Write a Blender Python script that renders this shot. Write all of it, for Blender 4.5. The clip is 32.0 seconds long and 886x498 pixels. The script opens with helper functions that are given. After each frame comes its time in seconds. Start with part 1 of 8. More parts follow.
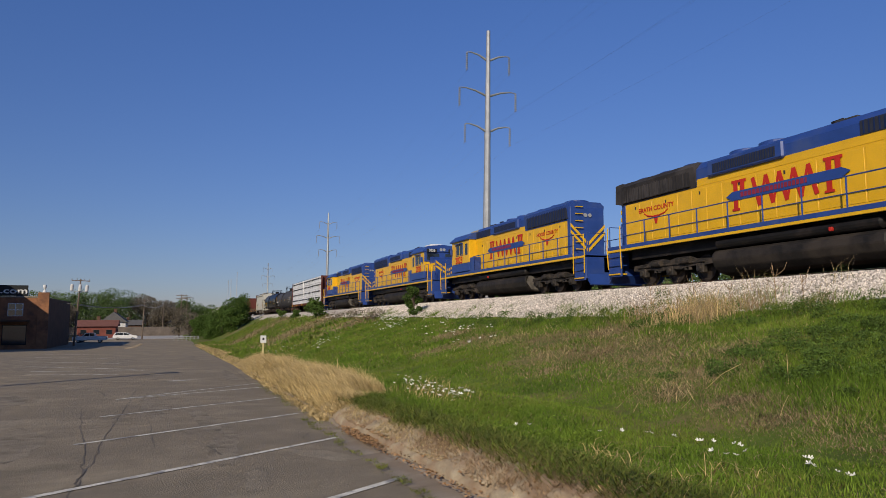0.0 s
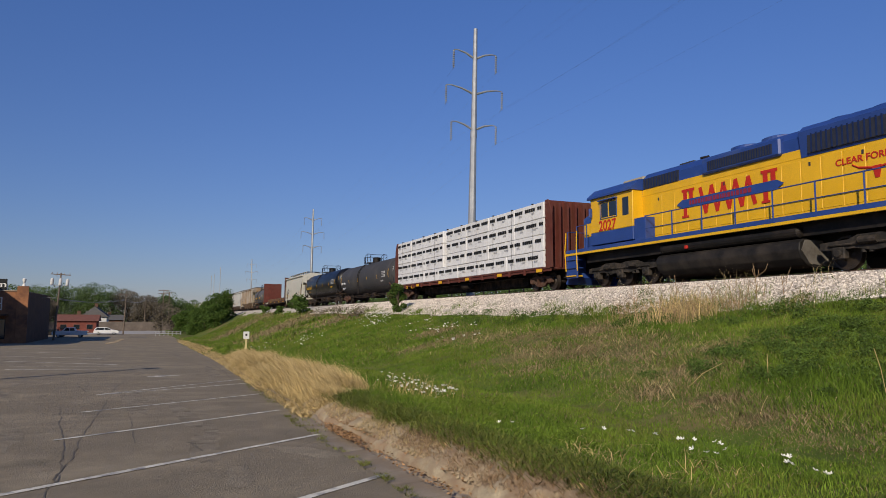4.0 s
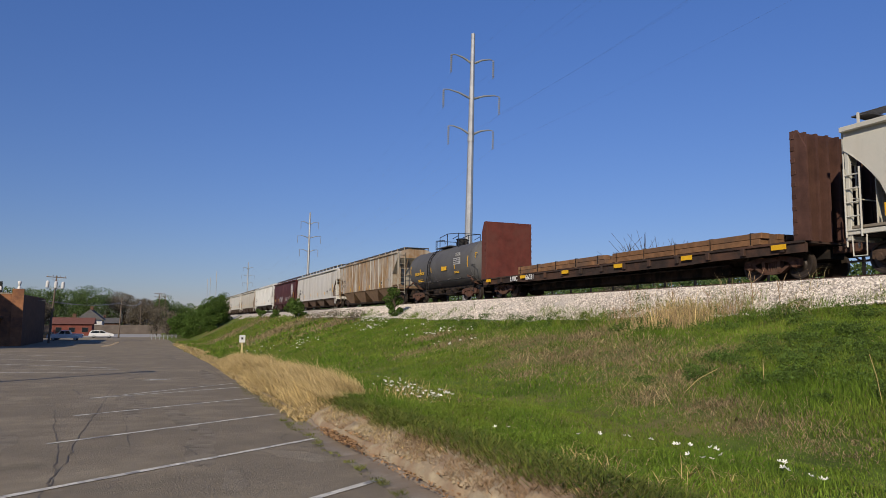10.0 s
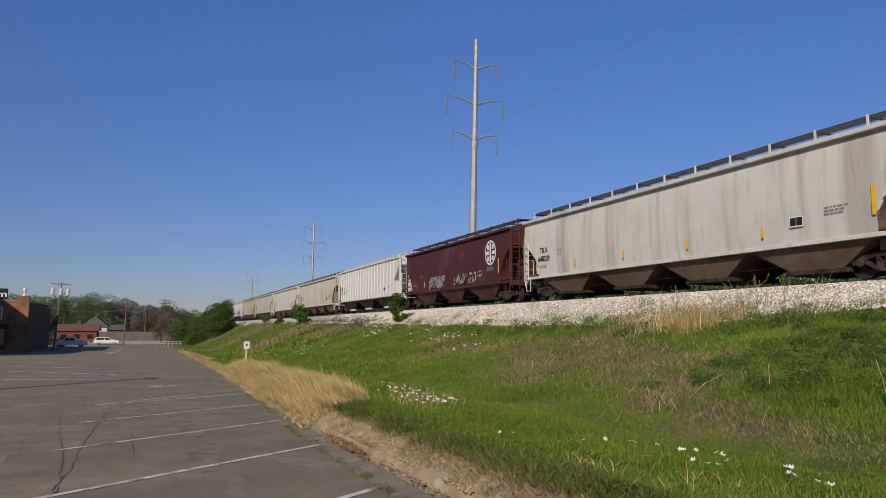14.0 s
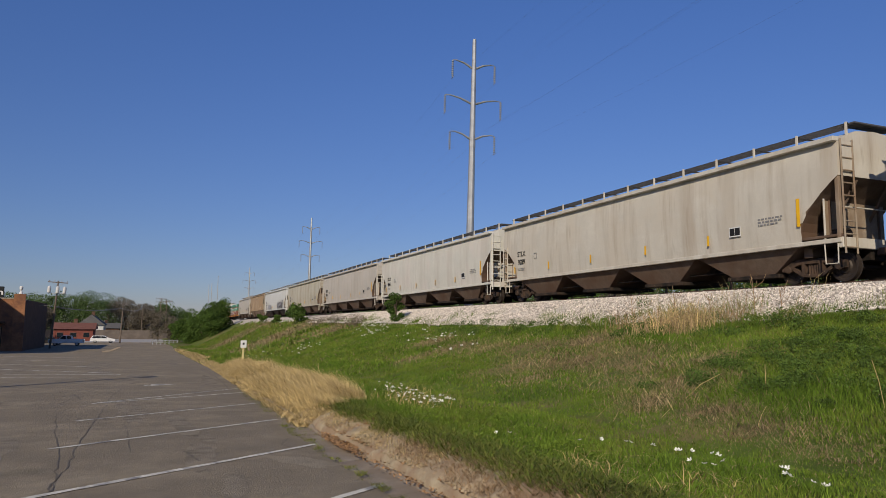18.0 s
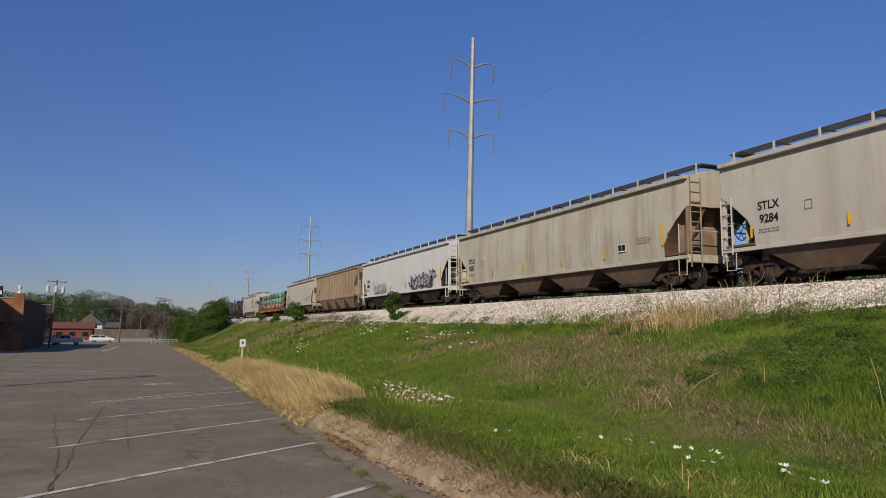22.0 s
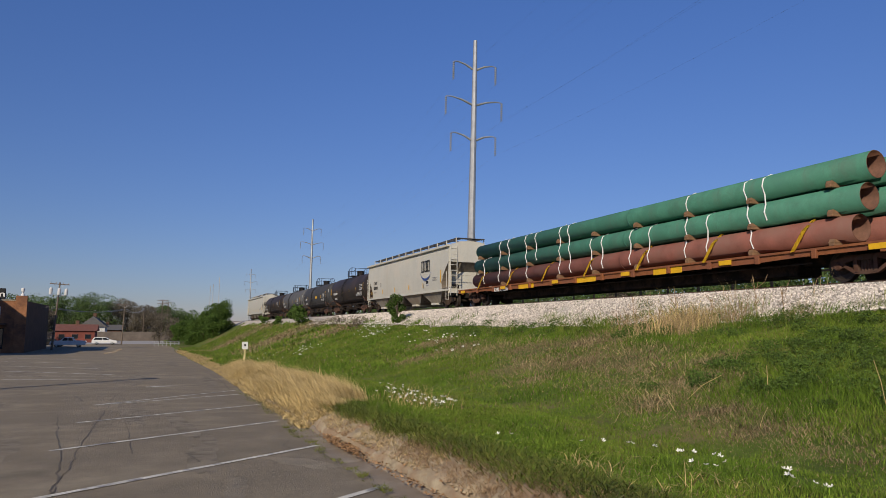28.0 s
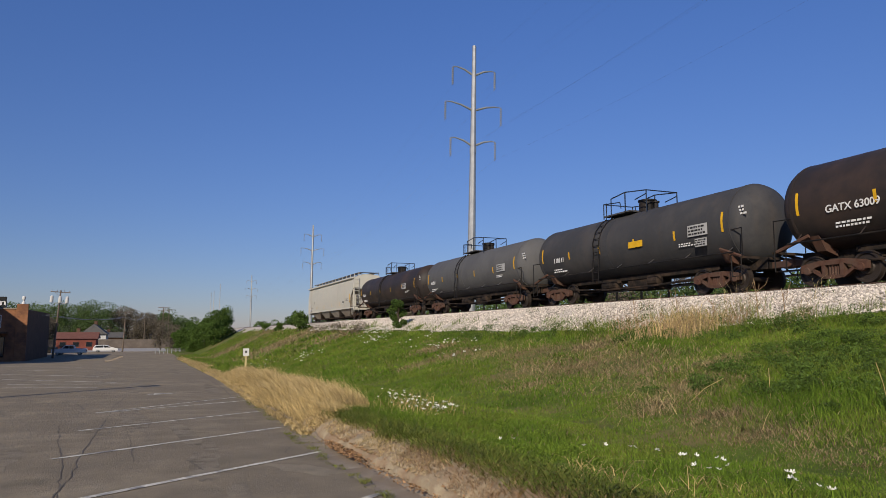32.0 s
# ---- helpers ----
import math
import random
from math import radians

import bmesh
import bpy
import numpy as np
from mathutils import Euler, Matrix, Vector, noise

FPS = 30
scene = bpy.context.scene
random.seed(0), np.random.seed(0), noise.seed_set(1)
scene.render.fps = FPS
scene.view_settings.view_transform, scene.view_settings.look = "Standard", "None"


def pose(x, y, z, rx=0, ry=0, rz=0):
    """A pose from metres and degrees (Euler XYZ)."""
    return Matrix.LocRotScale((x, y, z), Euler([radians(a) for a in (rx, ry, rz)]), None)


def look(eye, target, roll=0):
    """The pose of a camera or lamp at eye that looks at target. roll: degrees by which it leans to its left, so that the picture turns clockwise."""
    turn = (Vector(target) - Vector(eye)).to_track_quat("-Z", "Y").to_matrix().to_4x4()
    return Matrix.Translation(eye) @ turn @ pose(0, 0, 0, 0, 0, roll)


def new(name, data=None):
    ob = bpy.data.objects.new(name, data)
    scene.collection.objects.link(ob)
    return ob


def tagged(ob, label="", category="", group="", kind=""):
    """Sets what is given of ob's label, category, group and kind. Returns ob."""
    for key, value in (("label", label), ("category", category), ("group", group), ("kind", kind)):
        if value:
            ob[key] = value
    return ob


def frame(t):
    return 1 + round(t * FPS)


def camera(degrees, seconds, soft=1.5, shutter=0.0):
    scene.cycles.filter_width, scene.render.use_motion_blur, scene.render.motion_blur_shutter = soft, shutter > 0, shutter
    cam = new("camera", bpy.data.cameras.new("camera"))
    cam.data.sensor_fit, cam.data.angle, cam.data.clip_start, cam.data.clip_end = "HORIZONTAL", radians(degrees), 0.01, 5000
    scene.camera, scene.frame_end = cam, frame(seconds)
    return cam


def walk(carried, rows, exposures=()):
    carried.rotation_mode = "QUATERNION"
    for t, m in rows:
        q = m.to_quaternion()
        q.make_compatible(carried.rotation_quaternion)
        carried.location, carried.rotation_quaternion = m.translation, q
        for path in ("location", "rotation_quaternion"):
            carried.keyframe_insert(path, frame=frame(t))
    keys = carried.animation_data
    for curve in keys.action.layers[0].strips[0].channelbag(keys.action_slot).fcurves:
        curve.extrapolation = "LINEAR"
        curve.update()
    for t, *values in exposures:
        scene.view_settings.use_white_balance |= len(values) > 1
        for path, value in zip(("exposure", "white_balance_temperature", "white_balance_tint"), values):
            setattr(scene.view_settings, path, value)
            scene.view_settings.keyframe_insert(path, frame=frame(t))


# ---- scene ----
# The place: a parking lot beside a railway embankment. The track runs along +Y, the train rolls towards -Y.
CAM_DEGREES = 64.6
SECONDS = 32.0
SPEED = 15.233          # train, metres a second
TRACK_X, RAIL_Z = 19.5, 3.05

cam = camera(CAM_DEGREES, SECONDS, soft=0.8, shutter=0.0)
PATH = [
    (0, pose(0, 0, 1.6, 95.835, 0.182, -21.010)),
    (0.5, pose(0, 0, 1.6, 95.723, -0.002, -21.308)),
    (1, pose(0, 0, 1.6, 95.672, -0.513, -21.547)),
    (1.5, pose(0, 0, 1.6, 95.587, -0.714, -21.819)),
    (2, pose(0, 0, 1.6, 95.522, -0.338, -21.943)),
    (2.5, pose(0, 0, 1.6, 95.519, -0.202, -22.082)),
    (3, pose(0, 0, 1.6, 95.544, -0.185, -22.160)),
    (3.5, pose(0, 0, 1.6, 95.634, -0.261, -22.188)),
    (5.5, pose(0, 0, 1.6, 95.557, -0.298, -22.773)),
    (6, pose(0, 0, 1.6, 95.590, -0.429, -22.939)),
    (6.5, pose(0, 0, 1.6, 95.556, -0.909, -23.080)),
    (7, pose(0, 0, 1.6, 95.353, -0.994, -23.202)),
    (7.5, pose(0, 0, 1.6, 95.249, -0.732, -23.169)),
    (8, pose(0, 0, 1.6, 95.379, -0.505, -23.038)),
    (8.5, pose(0, 0, 1.6, 95.626, -0.526, -22.873)),
    (9, pose(0, 0, 1.6, 95.855, -0.818, -22.835)),
    (9.5, pose(0, 0, 1.6, 95.927, -0.685, -22.776)),
    (10, pose(0, 0, 1.6, 95.984, -0.500, -22.586)),
    (10.5, pose(0, 0, 1.6, 95.985, -0.368, -22.438)),
    (11, pose(0, 0, 1.6, 95.986, -0.274, -22.362)),
    (11.5, pose(0, 0, 1.6, 96.092, -0.225, -22.360)),
    (12, pose(0, 0, 1.6, 96.242, -0.140, -22.359)),
    (12.5, pose(0, 0, 1.6, 96.352, -0.196, -22.274)),
    (13, pose(0, 0, 1.6, 96.401, 0.026, -22.223)),
    (13.5, pose(0, 0, 1.6, 96.433, -0.135, -22.187)),
    (14, pose(0, 0, 1.6, 96.440, -0.320, -22.243)),
    (14.5, pose(0, 0, 1.6, 96.419, -0.232, -22.328)),
    (16.5, pose(0, 0, 1.6, 96.412, -0.426, -22.458)),
    (17, pose(0, 0, 1.6, 96.412, -0.561, -22.486)),
    (17.5, pose(0, 0, 1.6, 96.408, -0.502, -22.469)),
    (18, pose(0, 0, 1.6, 96.412, -0.526, -22.477)),
    (18.5, pose(0, 0, 1.6, 96.408, -0.495, -22.525)),
    (19, pose(0, 0, 1.6, 96.429, -0.259, -22.473)),
    (19.5, pose(0, 0, 1.6, 96.445, -0.416, -22.467)),
    (20, pose(0, 0, 1.6, 96.482, -0.538, -22.483)),
    (20.5, pose(0, 0, 1.6, 96.435, -0.554, -22.516)),
    (21, pose(0, 0, 1.6, 96.403, -0.572, -22.544)),
    (21.5, pose(0, 0, 1.6, 96.345, -0.555, -22.567)),
    (22, pose(0, 0, 1.6, 96.291, -0.405, -22.548)),
    (22.5, pose(0, 0, 1.6, 96.282, -0.586, -22.531)),
    (23, pose(0, 0, 1.6, 96.223, -0.606, -22.554)),
    (23.5, pose(0, 0, 1.6, 96.250, -0.465, -22.489)),
    (24, pose(0, 0, 1.6, 96.293, -0.392, -22.366)),
    (24.5, pose(0, 0, 1.6, 96.350, -0.428, -22.247)),
    (25, pose(0, 0, 1.6, 96.420, -0.472, -22.164)),
    (25.5, pose(0, 0, 1.6, 96.487, -0.541, -22.169)),
    (27.5, pose(0, 0, 1.6, 96.479, -0.591, -22.412)),
    (28, pose(0, 0, 1.6, 96.506, -0.446, -22.366)),
    (28.5, pose(0, 0, 1.6, 96.559, -0.435, -22.315)),
    (29, pose(0, 0, 1.6, 96.574, -0.592, -22.319)),
    (29.5, pose(0, 0, 1.6, 96.553, -0.798, -22.357)),
    (30, pose(0, 0, 1.6, 96.484, -0.863, -22.357)),
    (30.5, pose(0, 0, 1.6, 96.470, -0.841, -22.370)),
    (31, pose(0, 0, 1.6, 96.432, -0.893, -22.353)),
    (31.5, pose(0, 0, 1.6, 96.607, -0.318, -22.266)),
    (32, pose(0, 0, 1.6, 96.918, -0.018, -22.272)),
]
walk(cam, PATH, [(0, -0.04), (2, 0.03), (5.8, -0.05), (7, 0.03), (9, 0.08), (14, 0.0), (17, -0.06), (22, -0.08), (23, 0.0), (25, -0.04), (28, 0.0), (31, -0.02), (32, 0.06)])

# ---- light ----
SUN_EL, SUN_FROM = radians(27), Vector((-0.655, -0.756, 0)).normalized()
world = bpy.data.worlds.new("sky")
scene.world = world
world.use_nodes = True
wn = world.node_tree.nodes
sky = wn.new("ShaderNodeTexSky")
sky.sky_type, sky.sun_disc = "NISHITA", False
sky.sun_elevation, sky.sun_rotation = SUN_EL, math.atan2(SUN_FROM.x, SUN_FROM.y)
sky.altitude, sky.air_density, sky.dust_density, sky.ozone_density = 200, 1.0, 0.25, 5.0
wn["Background"].inputs["Strength"].default_value = 0.086
tint = wn.new("ShaderNodeMix")
tint.data_type, tint.blend_type = "RGBA", "MULTIPLY"
tint.inputs[0].default_value = 1.0
geo = wn.new("ShaderNodeTexCoord")
split = wn.new("ShaderNodeSeparateXYZ")
haze = wn.new("ShaderNodeMapRange")
haze.inputs["From Min"].default_value, haze.inputs["From Max"].default_value = 0.0, 0.45
veil = wn.new("ShaderNodeMix")
veil.data_type = "RGBA"
veil.inputs[6].default_value, veil.inputs[7].default_value = (0.66, 0.595, 0.71, 1), (0.79, 0.93, 1.30, 1)
world.node_tree.links.new(geo.outputs["Generated"], split.inputs[0])
world.node_tree.links.new(split.outputs["Z"], haze.inputs["Value"])
world.node_tree.links.new(haze.outputs["Result"], veil.inputs[0])
world.node_tree.links.new(veil.outputs[2], tint.inputs[7])
world.node_tree.links.new(sky.outputs[0], tint.inputs[6])
world.node_tree.links.new(tint.outputs[2], wn["Background"].inputs[0])
sun_data = bpy.data.lights.new("sun", "SUN")
sun_data.energy, sun_data.angle, sun_data.color = 4.3, radians(0.5), (1.0, 0.87, 0.69)
sun = new("sun", sun_data)
sun.matrix_world = look(SUN_FROM * 200 * math.cos(SUN_EL) + Vector((0, 0, 200 * math.sin(SUN_EL))), (0, 0, 0))
scene.view_settings.exposure = 0.0

rng = np.random.default_rng(7)
rnd = random.Random(11)


# ---- materials ----
def mat(name, base, rough=0.6, metal=0.0, var=0.25, scale=3.0, bump=0.15, fine=40.0, streak=None, streak_amount=0.5,
        second=None, second_amount=0.4, second_scale=0.6, per_object=0.0, coat=0.0, per_island=0.0, band=None, band_amount=0.5, dent=0.0):
    """A painted, rusted or natural surface: grain, larger stains in a second colour, and run-down streaks."""
    m = bpy.data.materials.new(name)
    m.use_nodes = True
    t = m.node_tree
    n, l = t.nodes, t.links
    bsdf = n["Principled BSDF"]
    tc = n.new("ShaderNodeTexCoord")
    info = n.new("ShaderNodeObjectInfo")
    shift = n.new("ShaderNodeVectorMath")
    shift.operation = "MULTIPLY_ADD"
    shift.inputs[1].default_value = (37.0, 61.0, 23.0)
    l.new(info.outputs["Random"], shift.inputs[0])
    l.new(tc.outputs["Object"], shift.inputs[2])

    def noise_node(sc, detail=6.0, squash=None):
        k = n.new("ShaderNodeTexNoise")
        k.inputs["Scale"].default_value, k.inputs["Detail"].default_value = sc, detail
        k.inputs["Roughness"].default_value = 0.62
        if squash:
            mp = n.new("ShaderNodeMapping")
            mp.inputs["Scale"].default_value = squash
            l.new(shift.outputs[0], mp.inputs["Vector"])
            l.new(mp.outputs["Vector"], k.inputs["Vector"])
        else:
            l.new(shift.outputs[0], k.inputs["Vector"])
        return k

    def ramp(src, a, b):
        r = n.new("ShaderNodeMapRange")
        r.inputs["From Min"].default_value, r.inputs["From Max"].default_value = a, b
        l.new(src, r.inputs["Value"])
        return r.outputs["Result"]

    def mix(fac, a, b, blend="MIX"):
        x = n.new("ShaderNodeMix")
        x.data_type, x.blend_type = "RGBA", blend
        for key, v in ((0, fac), (6, a), (7, b)):
            if isinstance(v, (int, float)):
                x.inputs[key].default_value = v
            elif isinstance(v, tuple):
                x.inputs[key].default_value = (*v[:3], 1)
            else:
                l.new(v, x.inputs[key])
        return x.outputs[2]

    lo = tuple(c * (1 - var) for c in base)
    hi = tuple(min(1, c * (1 + var * 0.7)) for c in base)
    grain = noise_node(scale)
    col = mix(ramp(grain.outputs["Fac"], 0.3, 0.7), lo, hi)
    f2 = noise_node(fine, 3.0)
    col = mix(ramp(f2.outputs["Fac"], 0.25, 0.75), col, mix(1.0, col, (0.78, 0.78, 0.78), "MULTIPLY"))
    if second:
        s2 = noise_node(second_scale, 8.0)
        col = mix(ramp(s2.outputs["Fac"], 0.62 - second_amount * 0.4, 0.72 - second_amount * 0.25), col, second)
    if streak:
        s3 = noise_node(2.2, 6.0, (1.0, 1.0, 0.09))
        amt = n.new("ShaderNodeMath")
        amt.operation = "MULTIPLY"
        amt.inputs[1].default_value = streak_amount
        l.new(ramp(s3.outputs["Fac"], 0.5, 0.72), amt.inputs[0])
        col = mix(amt.outputs[0], col, streak)
        s5 = noise_node(6.5, 2.0, (1.0, 1.0, 0.07))
        s6 = noise_node(0.45, 2.0)
        both = n.new("ShaderNodeMath")
        both.operation = "MULTIPLY"
        l.new(ramp(s5.outputs["Fac"], 0.6, 0.68), both.inputs[0])
        l.new(ramp(s6.outputs["Fac"], 0.46, 0.6), both.inputs[1])
        thin = n.new("ShaderNodeMath")
        thin.operation = "MULTIPLY"
        thin.inputs[1].default_value = streak_amount * 0.75
        l.new(both.outputs[0], thin.inputs[0])
        col = mix(thin.outputs[0], col, tuple(c * 0.75 for c in streak))
    if band:
        s4 = noise_node(0.62, 3.0, (1.0, 1.0, 0.05))
        amt = n.new("ShaderNodeMath")
        amt.operation = "MULTIPLY"
        amt.inputs[1].default_value = band_amount
        l.new(ramp(s4.outputs["Fac"], 0.54, 0.66), amt.inputs[0])
        col = mix(amt.outputs[0], col, band)
    if per_object or per_island:
        src = n.new("ShaderNodeObjectInfo") if per_object else n.new("ShaderNodeNewGeometry")
        key = "Random" if per_object else "Random Per Island"
        k = per_object or per_island
        r = n.new("ShaderNodeMapRange")
        r.inputs["To Min"].default_value, r.inputs["To Max"].default_value = 1 - k, 1 + k
        l.new(src.outputs[key], r.inputs["Value"])
        h = n.new("ShaderNodeHueSaturation")
        l.new(r.outputs["Result"], h.inputs["Value"])
        l.new(col, h.inputs["Color"])
        col = h.outputs["Color"]
    l.new(col, bsdf.inputs["Base Color"])
    rr = n.new("ShaderNodeMapRange")
    rr.inputs["To Min"].default_value, rr.inputs["To Max"].default_value = max(0.03, rough - 0.12), min(1, rough + 0.12)
    l.new(grain.outputs["Fac"], rr.inputs["Value"])
    l.new(rr.outputs["Result"], bsdf.inputs["Roughness"])
    bsdf.inputs["Metallic"].default_value = metal
    if rough >= 0.5 and not metal:
        bsdf.inputs["Specular IOR Level"].default_value = 0.2
    bsdf.inputs["Coat Weight"].default_value = coat
    if bump:
        b = n.new("ShaderNodeBump")
        b.inputs["Strength"].default_value, b.inputs["Distance"].default_value = bump, 0.02
        l.new(f2.outputs["Fac"], b.inputs["Height"])
        if dent:
            wide = n.new("ShaderNodeBump")
            wide.inputs["Strength"].default_value, wide.inputs["Distance"].default_value = dent, 0.12
            l.new(noise_node(0.8, 2.0, (1.0, 1.0, 0.45)).outputs["Fac"], wide.inputs["Height"])
            l.new(wide.outputs["Normal"], b.inputs["Normal"])
        l.new(b.outputs["Normal"], bsdf.inputs["Normal"])
    return m


def leaf_mat(name, base, spread=0.35, thinness=0.0):
    m = mat(name, base, rough=0.85, var=0.3, scale=0.4, bump=0, per_island=spread)
    if not thinness:
        return m
    n, l = m.node_tree.nodes, m.node_tree.links
    bsdf = n["Principled BSDF"]
    thin = n.new("ShaderNodeBsdfTranslucent")
    l.new(bsdf.inputs["Base Color"].links[0].from_socket, thin.inputs["Color"])
    blend = n.new("ShaderNodeMixShader")
    blend.inputs[0].default_value = thinness
    l.new(bsdf.outputs[0], blend.inputs[1])
    l.new(thin.outputs[0], blend.inputs[2])
    l.new(blend.outputs[0], n["Material Output"].inputs["Surface"])
    return m


def glass_mat(name, tint):
    m = bpy.data.materials.new(name)
    m.use_nodes = True
    b = m.node_tree.nodes["Principled BSDF"]
    b.inputs["Base Color"].default_value = (*tint, 1)
    b.inputs["Roughness"].default_value = 0.06
    b.inputs["Metallic"].default_value = 0.0
    b.inputs["Specular IOR Level"].default_value = 0.9
    return m


ASPHALT = mat("asphalt", (0.305, 0.253, 0.174), 0.92, var=0.32, scale=1.1, fine=60, bump=1.0, second=(0.22, 0.182, 0.127), second_amount=0.5, second_scale=0.38)
TAR = mat("tar", (0.165, 0.138, 0.1), 0.7, var=0.2)
LINE = mat("line_paint", (0.70, 0.665, 0.56), 0.8, var=0.25, scale=4, second=(0.22, 0.21, 0.2), second_amount=0.35, second_scale=3.0)
CONCRETE = mat("concrete", (0.345, 0.29, 0.222), 0.92, var=0.3, scale=2, bump=0.5, second=(0.24, 0.19, 0.135), second_amount=0.55, second_scale=1.5)
DIRT = mat("dirt", (0.44, 0.36, 0.235), 0.95, var=0.3, scale=4, fine=45, bump=1.0, second=(0.30, 0.21, 0.13), second_amount=0.5, second_scale=2.5)
STONE = mat("ballast_stone", (0.60, 0.54, 0.465), 0.9, var=0.25, scale=6, bump=0.3, per_island=0.5)
STONE_BED = mat("ballast_bed", (0.56, 0.505, 0.425), 0.95, var=0.5, scale=11, fine=24, bump=1.0)
OILYBED = mat("oil_stained_ballast", (0.13, 0.105, 0.082), 0.95, var=0.4, scale=6, fine=24, bump=1.0, second=(0.07, 0.055, 0.045), second_amount=0.5)
RUST = mat("rusty_steel", (0.13, 0.065, 0.04), 0.75, metal=0.2, var=0.4, scale=5, second=(0.07, 0.04, 0.03))
RAIL = mat("rail_steel", (0.16, 0.10, 0.07), 0.5, metal=0.6, var=0.3)
TIE = mat("tie_wood", (0.09, 0.07, 0.055), 0.9, var=0.4, scale=6)
GALV = mat("galvanised_steel", (0.42, 0.43, 0.43), 0.45, metal=0.55, var=0.15, scale=1.5, bump=0.05)
GLASSY = mat("insulator_polymer", (0.30, 0.31, 0.33), 0.4, var=0.1)
WIRE = mat("wire_alloy", (0.2, 0.2, 0.21), 0.4, metal=0.7, var=0.1)
POLEWOOD = mat("pole_wood", (0.16, 0.125, 0.095), 0.85, var=0.3, scale=3, streak=(0.2, 0.17, 0.14))
BLACKMAT = mat("black_steel", (0.011, 0.0105, 0.0105), 0.55, var=0.3, second=(0.026, 0.021, 0.018), second_amount=0.4, second_scale=1.2)
UNDER = mat("dusty_underframe", (0.017, 0.0145, 0.013), 0.85, var=0.4, scale=5, second=(0.05, 0.034, 0.024), second_amount=0.45, second_scale=2)
TRUCKM = mat("truck_casting", (0.03, 0.0245, 0.021), 0.85, var=0.4, scale=5, second=(0.075, 0.048, 0.033), second_amount=0.5, second_scale=2.5)
TRUCKRED = mat("rusty_truck_casting", (0.105, 0.052, 0.036), 0.85, var=0.35, scale=5, second=(0.09, 0.055, 0.04), second_amount=0.5, second_scale=2.5)
TREAD = mat("wheel_steel", (0.05, 0.038, 0.03), 0.6, metal=0.4, var=0.3)
YELLOW = mat("yellow_paint", (0.78, 0.44, 0.008), 0.42, var=0.1, scale=1.2, bump=0.04, coat=0.15)
BLUE = mat("blue_paint", (0.022, 0.06, 0.25), 0.42, var=0.15, scale=1.2, bump=0.04, second=(0.04, 0.07, 0.2), second_amount=0.2, coat=0.15)
REDP = mat("red_paint", (0.50, 0.03, 0.02), 0.5, var=0.1, bump=0)
DARKGREY = mat("sooty_grey", (0.045, 0.046, 0.05), 0.7, var=0.25, scale=6)
GRILLE = mat("radiator_grille", (0.03, 0.034, 0.05), 0.6, metal=0.2, var=0.3, scale=8)
WHITEP = mat("white_paint", (0.72, 0.72, 0.70), 0.55, var=0.1)
STRIPE = mat("reflective_yellow", (0.75, 0.43, 0.02), 0.5, var=0.15, bump=0)
BLACKP = mat("black_paint", (0.02, 0.02, 0.02), 0.6, var=0.1, bump=0)
TEXTY = mat("yellow_lettering", (0.72, 0.42, 0.03), 0.6, var=0.1, bump=0)
PRINTGREY = mat("grey_print", (0.22, 0.22, 0.22), 0.7, var=0.1, bump=0)
PANE = glass_mat("dark_window_glass", (0.015, 0.02, 0.025))
LAMP = glass_mat("headlight_glass", (0.30, 0.30, 0.29))
GRATE = mat("running_board_grating", (0.10, 0.10, 0.105), 0.7, metal=0.3, var=0.3, scale=10)
WRAP = mat("white_lumber_wrap", (0.74, 0.74, 0.735), 0.5, var=0.06, scale=2, bump=0.25, fine=7, per_object=0.05)
DEFRED = mat("oxide_red_paint", (0.125, 0.034, 0.025), 0.7, var=0.3, scale=2, streak=(0.10, 0.045, 0.03), second=(0.11, 0.04, 0.03), second_amount=0.4)
LUMBER = mat("weathered_beam_wood", (0.235, 0.125, 0.062), 0.85, var=0.35, scale=3, per_object=0.25, second=(0.12, 0.075, 0.05), second_amount=0.35)
GREENPIPE = mat("green_coated_pipe", (0.066, 0.215, 0.147), 0.7, var=0.25, scale=1.5, second=(0.052, 0.165, 0.115), second_amount=0.4, streak=(0.08, 0.13, 0.1), streak_amount=0.5, dent=0.1)
REDPIPE = mat("primer_red_pipe", (0.225, 0.088, 0.067), 0.7, var=0.25, scale=1.5, second=(0.18, 0.09, 0.07), second_amount=0.4)
PIPEIN = mat("raw_steel_pipe_bore", (0.15, 0.075, 0.05), 0.7, var=0.35, scale=4)
WOODBLOCK = mat("dunnage_wood", (0.23, 0.135, 0.075), 0.85, var=0.3)
ORANGEDECK = mat("weathered_orange_steel", (0.27, 0.10, 0.04), 0.7, var=0.3, scale=2, streak=(0.16, 0.06, 0.03), second=(0.2, 0.08, 0.045), second_amount=0.45)
STRAPY = mat("yellow_webbing", (0.8, 0.5, 0.03), 0.7, var=0.1, bump=0)
STRAPW = mat("white_band", (0.78, 0.78, 0.76), 0.6, var=0.1, bump=0)
BRICK = mat("brown_brick", (0.30, 0.14, 0.07), 0.85, var=0.3, scale=1.0, fine=9, bump=0.4, second=(0.14, 0.07, 0.045))
BRICKRED = mat("red_brick", (0.19, 0.06, 0.045), 0.85, var=0.25, scale=1.0, fine=9, bump=0.3)
BRICKDARKSHADE = mat("dark_and_shaded_brick", (0.13, 0.075, 0.05), 0.9, var=0.3, scale=0.7)
SHINGLE = mat("brown_shingle", (0.19, 0.085, 0.065), 0.9, var=0.25, scale=2)
